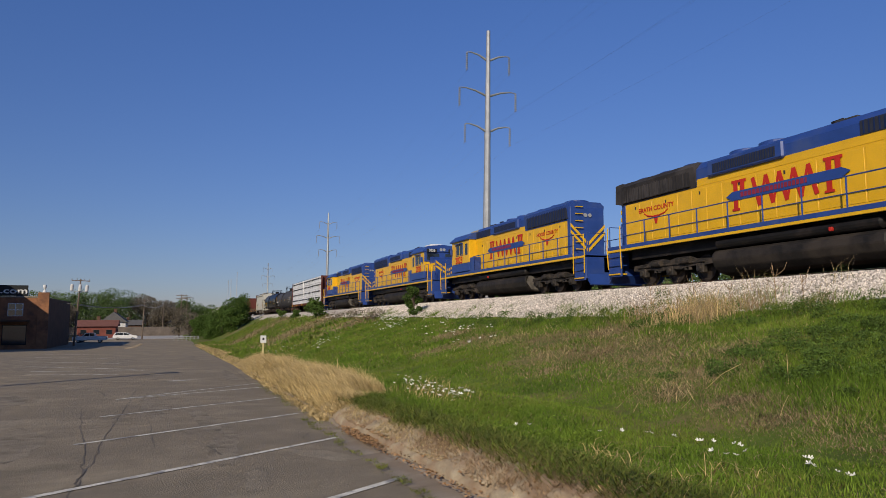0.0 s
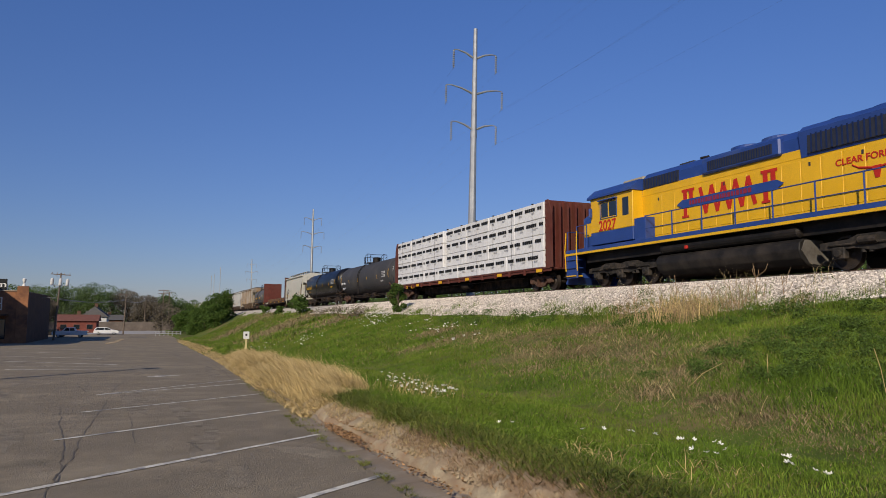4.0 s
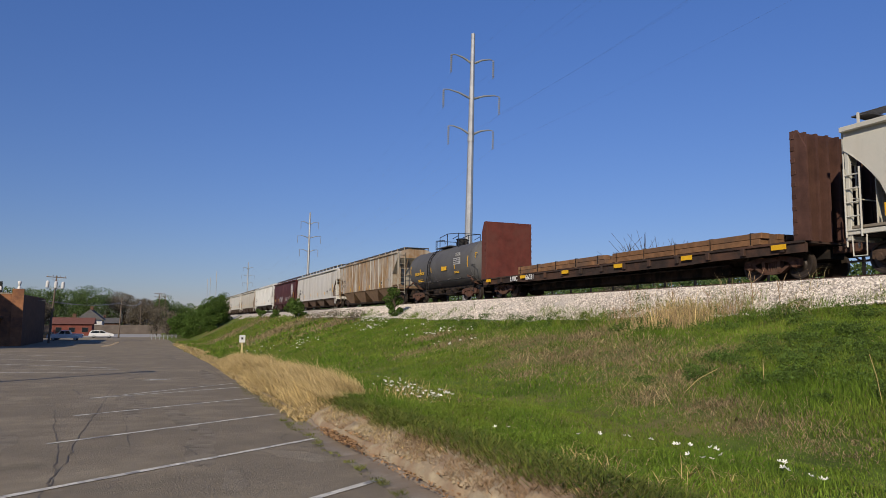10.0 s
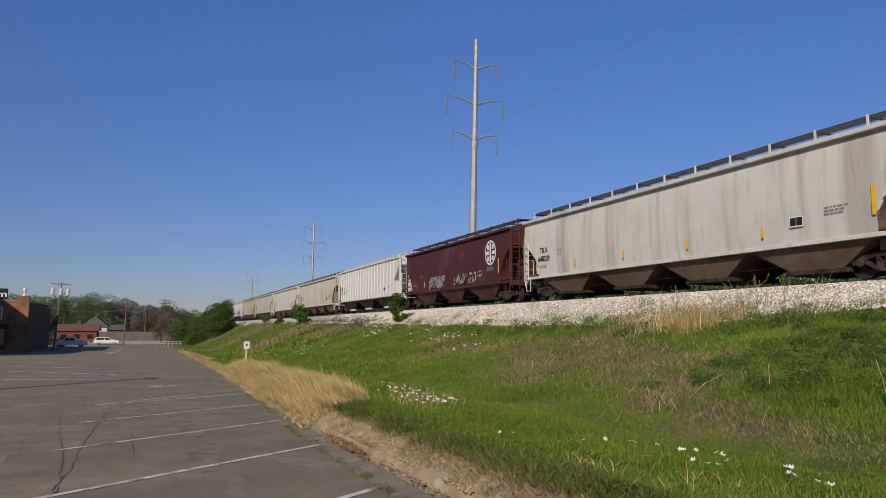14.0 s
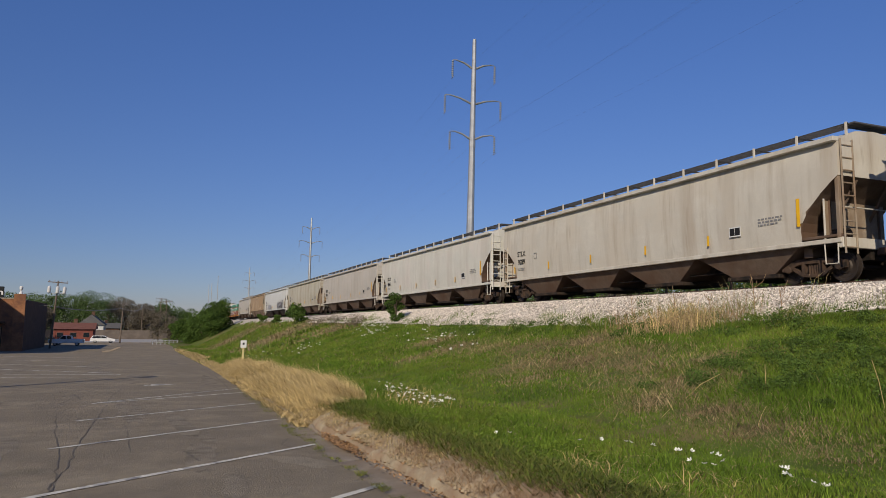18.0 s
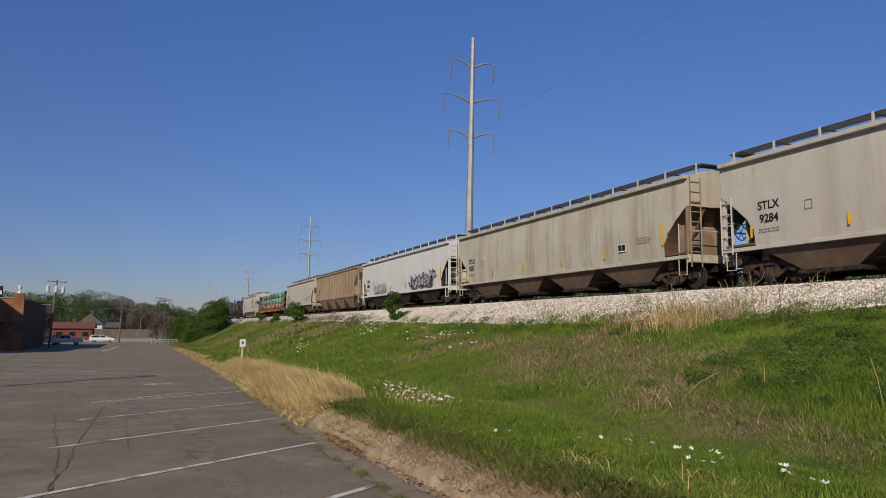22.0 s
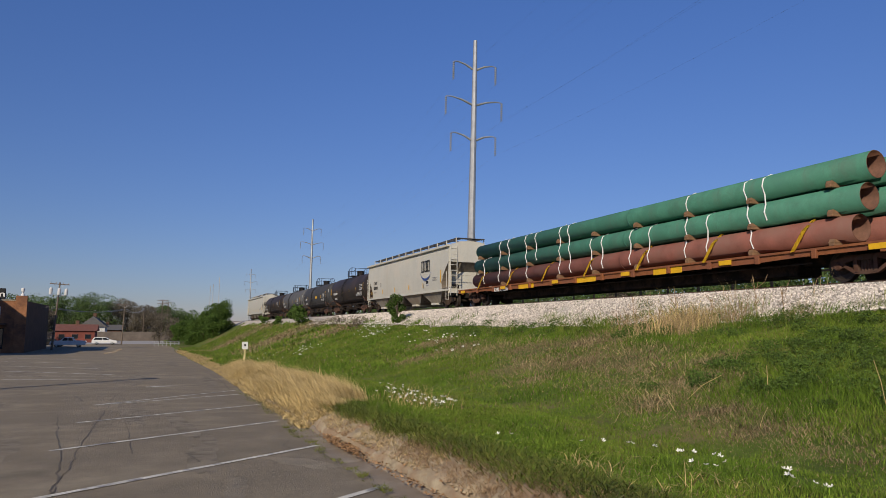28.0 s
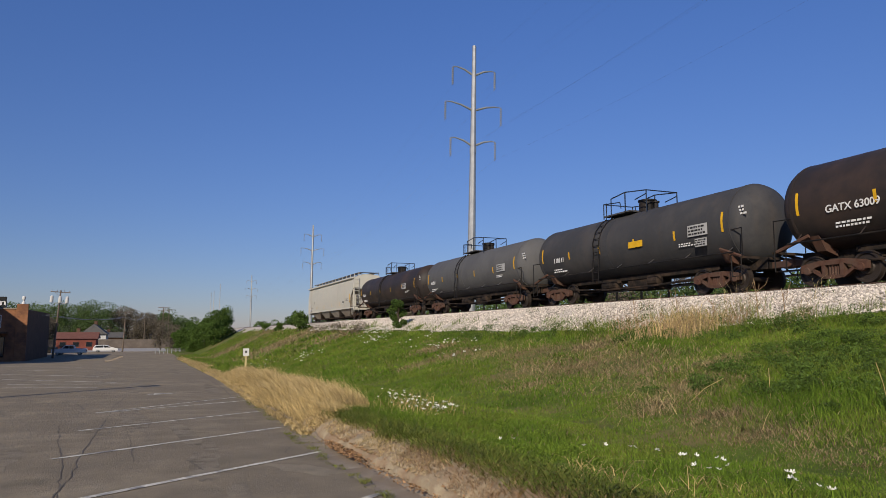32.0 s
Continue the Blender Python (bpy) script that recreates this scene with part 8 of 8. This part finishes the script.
for x, y, h in ((53.6, 66, 14.2), (57.0, 61, 12.6), (34, 92, 6)):
    e = thing("bare_tree", "leafless tree with fine twigs beyond the tracks", "tree", "trees", pose(x, y, -0.5))
    bm = bmesh.new()
    r = random.Random(int(x))
    rod(bm, (0, 0, -0.3), (0, 0, h * 0.4), 0.22, 8, 0.15)
    for k in range(26):
        a = r.uniform(0, 6.28)
        s = Vector((0, 0, h * r.uniform(0.25, 0.4)))
        m = s + Vector((math.cos(a), math.sin(a), 1.1)) * h * 0.16
        t = m + Vector((math.cos(a + r.uniform(-0.7, 0.7)) * r.uniform(0.3, 1), math.sin(a) * r.uniform(0.3, 1), r.uniform(0.6, 1.3))) * h * 0.22
        rod(bm, s, m, 0.11, 5, 0.07)
        rod(bm, m, t, 0.065, 5, 0.03)
        for j in range(5):
            u = t + Vector((r.uniform(-1, 1), r.uniform(-1, 1), r.uniform(0.1, 1))) * h * 0.11
            rod(bm, m.lerp(t, r.uniform(0.3, 1)), u, 0.032, 4, 0.014)
    part("branching_trunk", bm, BARK, e)


# ---- power line ----
def tower(x, y, zb, h, lean):
    e = thing("transmission_pole", "tall galvanised steel transmission pole with six curved arms", "power pole", "transmission poles", pose(x, y, zb, 0, lean, -4))
    bm = bmesh.new()
    secs = 8
    for k in range(secs):
        z0, z1 = h * k / secs, h * (k + 1) / secs
        r0, r1 = 0.42 - 0.24 * k / secs, 0.42 - 0.24 * (k + 1) / secs
        rod(bm, (0, 0, z0), (0, 0, z1), r0, 12, r1, caps=k in (0, secs - 1))
        if k in (2, 5):
            rod(bm, (0, 0, z0 - 0.5), (0, 0, z0 + 0.05), r0 + 0.03, 12)
    part("shaft", bm, GALV, e)
    part("base_plate", lathe(bmesh.new(), [(-0.9, 0.75), (0.1, 0.75), (0.14, 0.7), (0.3, 0.5)], (0, 0, 0), (0, 0, 1), 16), CONCRETE, e)
    tips = []
    for lv, (d, w) in enumerate(((2.75, 2.05), (6.1, 2.7), (9.4, 2.15))):
        for s in (-1, 1):
            z = h - d
            pts = [(s * 0.2, 0, z), (s * w * 0.45, 0, z + 0.38), (s * w * 0.8, 0, z + 0.55), (s * w, 0, z + 0.52)]
            bm = bmesh.new()
            for i, (a, b) in enumerate(zip(pts, pts[1:])):
                rod(bm, a, b, 0.11 - 0.025 * i, 8, 0.085 - 0.025 * i)
            arm = part("arm", bm, GALV, e)
            bm = bmesh.new()
            for k in range(9):
                zz = z + 0.42 - k * 0.17
                rod(bm, (s * w, 0, zz), (s * w, 0, zz - 0.05), 0.11, 10)
            rod(bm, (s * w, 0, z + 0.5), (s * w, 0, z - 1.15), 0.025, 6)
            rod(bm, (s * w, -0.25, z - 1.15), (s * w, 0.25, z - 1.15), 0.03, 6)
            part("insulator_string", bm, GLASSY, arm)
            tips.append(Vector((x + s * w + z * math.sin(radians(lean)), y, zb + z - 1.17)))
    return tips


T0 = tower(25.62, 56.2, 2.2, 25.75, 1.1)
T1 = tower(33.8, 165, 1.2, 26.2, 0.6)
T2 = tower(38.8, 317, 1.0, 26.2, 0)
TB = [p + Vector((-8.0, -112, 1.5)) for p in T0]


def wire(a, b, sag, r, name="power_line", n=14, label="thin power line cable"):
    pts = [a.lerp(b, k / n) - Vector((0, 0, 4 * sag * (k / n) * (1 - k / n))) for k in range(n + 1)]
    ob = part(name, rods(pts, r, 4), WIRE)
    return tagged(ob, label, "power line", "power lines")


for i in range(6):
    wire(T0[i], T1[i], 2.2, 0.0026)
    wire(T0[i], TB[i], 2.2, 0.0024)
    wire(T1[i], T2[i], 3.0, 0.004)


def wood_pole(x, y, zb, h, lean, arms, cans=0, label="weathered wooden utility pole"):
    e = thing("utility_pole", label, "utility pole", "utility poles", pose(x, y, zb, 0, lean, 0))
    part("pole_shaft", rod(bmesh.new(), (0, 0, -0.5), (0, 0, h), 0.17, 10, 0.11), POLEWOOD, e)
    for k in range(arms):
        z = h - 0.35 - 0.9 * k
        part("crossarm", boxm(-1.4, 1.4, -0.16, -0.06, z, z + 0.13), POLEWOOD, e)
        for d in (-1.25, -0.5, 0.5, 1.25):
            part("pin_insulator", rod(bmesh.new(), (d, -0.11, z + 0.13), (d, -0.11, z + 0.38), 0.06, 8), GLASSY, e)
        part("arm_brace", rods([(-0.8, -0.17, z), (0, -0.13, z - 0.6), (0.8, -0.17, z)], 0.03, 5), GALV, e)
    for k in range(cans):
        a = (-0.62, 0.05, 0.62)[k]
        part("transformer_can", lathe(bmesh.new(), [(0, 0.2), (0.05, 0.25), (0.9, 0.25), (0.98, 0.2), (1.1, 0.1)], (a * 1.75, -0.45, h - 2.0), (0, 0, 1), 14), SIDING, e)
        part("can_bracket", boxm(min(a * 1.5, 0), max(a * 1.5, 0) + 0.05, -0.4, -0.1, h - 2.1, h - 2.0), GALV, e)


wood_pole(-14.6, 126.5, -2.2, 10.7, 3.0, 1, 3, "dark leaning utility pole carrying three transformers")
wood_pole(-6.0, 164.6, -2.2, 8.7, 2.0, 1, 0)
wood_pole(-2.6, 222.9, -2.2, 9.2, 0, 0, 0)
wood_pole(2.2, 215, -2.2, 11.5, 0, 2, 0)
wood_pole(3.8, 219, -2.2, 11.0, 0, 1, 0)
for k in (-0.5, 0.5):
    wire(Vector((-14.5 + k, 126.5, 4.4)), Vector((-5.8 + k, 164.6, 5.2)), 0.6, 0.05, label="drooping cable between wooden poles")
    wire(Vector((-5.8 + k, 164.6, 5.3)), Vector((-2.6 + k * 0.4, 222.9, 6.8)), 1.0, 0.05, label="drooping cable between wooden poles")
wire(Vector((-2.6, 222.9, 6.9)), Vector((2.2, 215, 6.4)), 0.6, 0.035, label="drooping cable between wooden poles")
wire(Vector((-60, 142, 6.0)), Vector((-14.5, 126.5, 4.6)), 0.8, 0.03, label="drooping cable between wooden poles")
# slim masts far off
for x, y, h in ((34, 420, 30), (32.2, 440, 27), (30.6, 440, 26)):
    m = part("radio_mast", rods([(x, y, 0), (x, y, h)], 0.16, 6), GALV)
    tagged(m, "slender grey mast far beyond the tracks", "mast", "masts")

# marker post by the dry grass
e = thing("marker_post", "thin yellowish marker post with a small white plate", "marker post", "", pose(4.72, 40.0, bank_z(4.72, 40.0)))
part("post", boxm(-0.05, 0.05, -0.03, 0.03, -0.3, 1.0, 0.008), mat("pale_yellow_post", (0.62, 0.52, 0.25), 0.7), e)
part("plate", boxm(-0.16, 0.16, -0.05, -0.03, 0.9, 1.3, 0.008), WHITEP, e)
part("plate_print", boxm(-0.05, 0.05, -0.056, -0.05, 1.06, 1.18), BLACKP, e)
# pale guard rail where the lot ends
e = thing("guard_rail", "low pale metal guard rail at the end of the lot", "guard rail", "", pose(0.4, 149, -2.2))
for k in range(7):
    part("rail_post", boxm(k * 0.75 - 0.07, k * 0.75 + 0.07, -0.07, 0.07, -0.2, 0.95, 0.01), GALV, e)
for z in (0.45, 0.8):
    part("rail_beam", boxm(-0.2, 4.7, -0.1, -0.07, z, z + 0.1, 0.01), GALV, e)

# lamp standard at the lot's side, whose shadow crosses the asphalt
e = thing("lamp_standard", "tall thin parking lot lamp standard", "lamp post", "", pose(-10.1, 22.0, lot_z(22.0)))
part("pole", rod(bmesh.new(), (0, 0, -0.2), (0, 0, 7.6), 0.2, 10, 0.16), GALV, e)
part("lamp_head", boxm(-0.25, 0.25, -0.5, 0.3, 7.55, 7.75, 0.03), GALV, e)


# ---- buildings ----
def brick_building():
    """Two-storey brick shop with a lit upper front, parapet and roof sign."""
    x0, x1, y0, y1, zb, zt = -48.0, -16.5, 113.0, 136.0, -2.3, 5.0
    e = thing("brick_shop", "two-storey brown brick shop with a flat roof", "building", "", pose(0, 0, 0))
    part("front_wall", boxm(x0, x1, y0, y0 + 0.35, zb, zt), BRICK, e)
    # walls behind the front: their shade is put into a darker brick colour
    part("side_wall", boxm(x1 - 0.35, x1 - 0.002, y0 + 0.352, y1, zb, zt), BRICKDARKSHADE, e)
    part("back_wall", boxm(x0, x1 - 0.36, y1 - 0.35, y1, zb, zt), BRICKDARKSHADE, e)
    part("far_wall", boxm(x0, x0 + 0.35, y0 + 0.36, y1 - 0.36, zb, zt), BRICKDARKSHADE, e)
    part("roof", boxm(x0 + 0.36, x1 - 0.36, y0 + 0.36, y1 - 0.36, zt - 0.6, zt - 0.4), SHINGLEG, e)
    part("parapet_coping", boxm(x0, x1 + 0.05, y0 - 0.08, y0 + 0.4, zt, zt + 0.18, 0.02), CONCRETE, e)
    part("corner_pier", boxm(x1 - 1.3, x1 + 0.12, y0 - 0.18, y0 - 0.001, zb, zt + 0.75, 0.02), BRICK, e)
    part("corner_urn", lathe(bmesh.new(), [(0, 0.26), (0.2, 0.22), (0.4, 0.09), (0.7, 0.22), (1.0, 0.25), (1.1, 0.14)], (x1 - 0.55, y0 + 0.1, zt + 0.75), (0, 0, 1), 12), WHITEP, e)
    for k in range(7):
        xc = x1 - 4.0 - 4.3 * k
        w = part("window", boxm(xc - 0.95, xc + 0.95, y0 - 0.03, y0 + 0.03, 2.4, 4.2, 0.02), WHITEP, e)
        for i in range(2):
            for j in range(2):
                part("pane", boxm(xc - 0.85 + 0.9 * i, xc - 0.05 + 0.9 * i, y0 - 0.04, y0 - 0.028, 2.5 + 0.85 * j, 3.25 + 0.85 * j), PANE, w)
        d = part("shop_window", boxm(xc - 1.5, xc + 1.5, y0 - 0.05, y0 + 0.02, -1.6, 1.2, 0.02), BLACKMAT, e)
        part("pane", boxm(xc - 1.4, xc + 1.4, y0 - 0.06, y0 - 0.052, -1.4, 1.1), PANE, d)
    part("awning", boxm(x0 + 1, x1 - 2.2, y0 - 1.4, y0 - 0.01, 1.6, 1.9, 0.05), BRICKDARKSHADE, e)
    sg = part("roof_sign", boxm(-30, -19.2, y0 + 0.5, y0 + 0.8, zt + 0.25, zt + 1.75, 0.03), SIGNBLACK, e, "black roof sign with white letters")
    t = lettering(".com", 1.15, sg, 0, 0, 0, WHITEP, "sign_letters")
    t.matrix_basis = Matrix(((1.15 * 1.5, 0, 0, -20.9), (0, 0, -1, y0 + 0.48), (0, 1.15, 0, zt + 0.95), (0, 0, 0, 1)))
    part("roof_vent", boxm(x1 - 4.4, x1 - 3.2, y0 + 3, y0 + 4.2, zt - 0.4, zt + 1.2, 0.03), GALV, e)


brick_building()


def house(x0, x1, y0, y1, zb, wall, ridge, wallm, roofm, label, gable_x=True):
    e = thing("house", label, "house", "houses", pose(0, 0, 0))
    part("wall", boxm(x0, x1, y0, y1, zb, zb + wall), wallm, e)
    bm = bmesh.new()
    xm, ym, o = (x0 + x1) / 2, (y0 + y1) / 2, 0.5
    if gable_x:
        prism(bm, [(y0 - o, zb + wall), (y1 + o, zb + wall), (ym, zb + ridge)], x0 - o, x1 + o, "x")
    else:
        prism(bm, [(x0 - o, zb + wall), (x1 + o, zb + wall), (xm, zb + ridge)], y0 - o, y1 + o, "y")
    part("roof", bm, roofm, e)
    part("chimney", boxm(xm - 0.4, xm + 0.4, ym, ym + 0.8, zb + wall, zb + ridge + 0.9, 0.02), BRICKDARKSHADE, e)
    for k in range(3):
        xc = x0 + (x1 - x0) * (k + 0.5) / 3
        w = part("window", boxm(xc - 0.7, xc + 0.7, y0 - 0.05, y0 - 0.002, zb + 0.9, zb + 2.1, 0.02), SHINGLE, e)
        part("pane", boxm(xc - 0.6, xc + 0.6, y0 - 0.06, y0 - 0.052, zb + 1.0, zb + 2.0), PANE, w)
    return e


house(-20.5, -12.4, 182, 190, -2.3, 2.8, 4.3, BRICKRED, SHINGLE, "low red brick house with a brown shingle roof")
house(-18, -12, 212, 222, -2.3, 3.8, 6.6, SIDING, SHINGLEG, "white gabled house among trees", False)
house(-17, -9, 236, 246, -2.3, 2.8, 4.4, BRICKDARKSHADE, SHINGLEG, "dark low house behind the street")
house(-8.5, -1.0, 262, 270, -2.3, 3.0, 4.6, SIDING, SHINGLEG, "pale low house at the end of the street")
# neighbouring block whose shade falls on the brick front
e = thing("neighbour_block", "plain brick block beside the lot", "building", "", pose(0, 0, 0))
part("wall", boxm(-58, -28.8, 80, 107, -2.3, 12.0), BRICK, e)
part("roof_edge", boxm(-58.2, -28.6, 79.8, 107.2, 12.0, 12.25, 0.03), CONCRETE, e)

# street and pale concrete apron beyond the lot
bm = bmesh.new()
box(bm, -60, 3.0, 169, 204, -2.34, -2.165)
tagged(part("street", bm, mat("pale_concrete", (0.40, 0.385, 0.36), 0.9, var=0.15, scale=0.6)), "pale concrete cross street beyond the lot", "street", kind="structure")
bm = bmesh.new()
box(bm, -40, 12, 205, 206.2, -2.4, 0.2)
tagged(part("retaining_wall", bm, mat("old_brown_wall", (0.15, 0.125, 0.105), 0.9, var=0.3, scale=0.8)), "long low grey wall behind the street", "wall", kind="structure")


# ---- parked vehicles ----
def vehicle(name, x, y, z, turn, L, W, outline, glass, paint, label, category):
    """Body swept from a side outline, with wheels, windows and lights. Along local X."""
    e = thing(name, label, category, "parked vehicles", pose(x, y, z, 0, 0, turn))
    bm = bmesh.new()
    prism(bm, outline, -W / 2, W / 2, "y")
    bmesh.ops.bevel(bm, geom=bm.edges[:], offset=0.05, segments=2, affect="EDGES")
    part("body", bm, paint, e, smooth=False)
    for s in (-1, 1):
        for g in glass:
            bm = bmesh.new()
            prism(bm, g, s * (W / 2 - 0.01), s * (W / 2 + 0.008), "y")
            part("side_window", bm, PANE, e)
        for wx in (-L * 0.30, L * 0.31):
            w = part("wheel", lathe(bmesh.new(), [(-0.11, 0.2), (-0.11, 0.33), (0.11, 0.33), (0.11, 0.2)], (wx, s * (W / 2 - 0.12), 0.33), (0, 1, 0), 18), TYRE, e)
            part("rim", lathe(bmesh.new(), [(-0.12, 0.19), (0.12, 0.19)], (wx, s * (W / 2 - 0.12), 0.33), (0, 1, 0), 14), GALV, w)
        part("headlight", boxm(L / 2 - 0.12, L / 2 + 0.01, *sorted((s * (W / 2 - 0.1), s * (W / 2 - 0.45))), 0.62, 0.78, 0.02), LAMP, e)
        part("tail_light", boxm(-L / 2 - 0.01, -L / 2 + 0.1, *sorted((s * (W / 2 - 0.05), s * (W / 2 - 0.3))), 0.75, 1.0, 0.02), REDP, e)
    return e


vehicle("station_wagon", -9.2, 164, -2.2, 0, 4.8, 1.8, [(-2.4, 0.32), (2.4, 0.32), (2.42, 0.7), (2.2, 0.85), (1.1, 0.98), (0.35, 1.45), (-0.2, 1.52), (-1.9, 1.5), (-2.35, 1.0), (-2.42, 0.6)], [[(0.95, 0.98), (0.3, 1.38), (-0.3, 1.42), (-0.3, 0.98)], [(-0.4, 0.98), (-0.4, 1.42), (-1.75, 1.4), (-2.1, 0.98)]], CARWHITE, "white station wagon parked by the street", "car")
vehicle("pickup_truck", -13.9, 143, -2.2, 180, 5.7, 1.95, [(-2.85, 0.45), (2.85, 0.45), (2.85, 1.0), (2.6, 1.12), (1.2, 1.18), (0.7, 1.78), (-0.75, 1.8), (-0.95, 1.2), (-2.85, 1.18)], [[(1.0, 1.2), (0.6, 1.7), (0.05, 1.72), (0.05, 1.2)], [(-0.05, 1.2), (-0.05, 1.72), (-0.68, 1.72), (-0.8, 1.2)]], CARSILVER, "silver-white pickup truck parked in the shade", "pickup")
vehicle("parked_car", -17.0, 147, -2.2, 0, 4.6, 1.8, [(-2.3, 0.32), (2.3, 0.32), (2.32, 0.7), (2.1, 0.82), (1.0, 0.95), (0.3, 1.42), (-0.9, 1.42), (-1.7, 0.98), (-2.3, 0.92)], [[(0.85, 0.95), (0.25, 1.34), (-0.3, 1.36), (-0.3, 0.95)], [(-0.4, 0.95), (-0.4, 1.36), (-0.9, 1.34), (-1.45, 0.98)]], BLACKMAT, "dark car parked beside the brick shop", "car")


def motions():
    """The whole train rolls ahead at one steady speed, and its wheels turn while they pass the lot."""
    middle = {}
    for car, mid in train:
        middle[car.name] = mid
        walk(car, [(t, pose(TRACK_X, mid - SPEED * t, RAIL_Z)) for t in (0, 1 / 30, 2 / 30, 8, 16, 24, 32 - 2 / 30, 32 - 1 / 30, 32)])
    for wheel, car, radius in spinners:
        p = wheel.location.copy()
        way = -1 if p.x > 0 else 1
        yard = middle[car.name] + p.y
        t0, t1 = max(0.0, (yard - 75) / SPEED), min(32.0, (yard - 4) / SPEED)
        if t1 - t0 < 0.2:
            continue
        n = int((t1 - t0) * SPEED / radius / 1.3) + 1
        times = [t0 + (t1 - t0) * i / n for i in range(n + 1)]
        rows = [(t, pose(p.x, p.y, p.z, way * math.degrees(SPEED * (t - t0) / radius) % 360, 0, 180 if p.x > 0 else 0)) for t in times]
        if t0 > 0.05:
            rows.insert(0, (0.0, rows[0][1]))
        if t1 < 31.95:
            rows.append((32.0, rows[-1][1]))
        walk(wheel, rows)


motions()
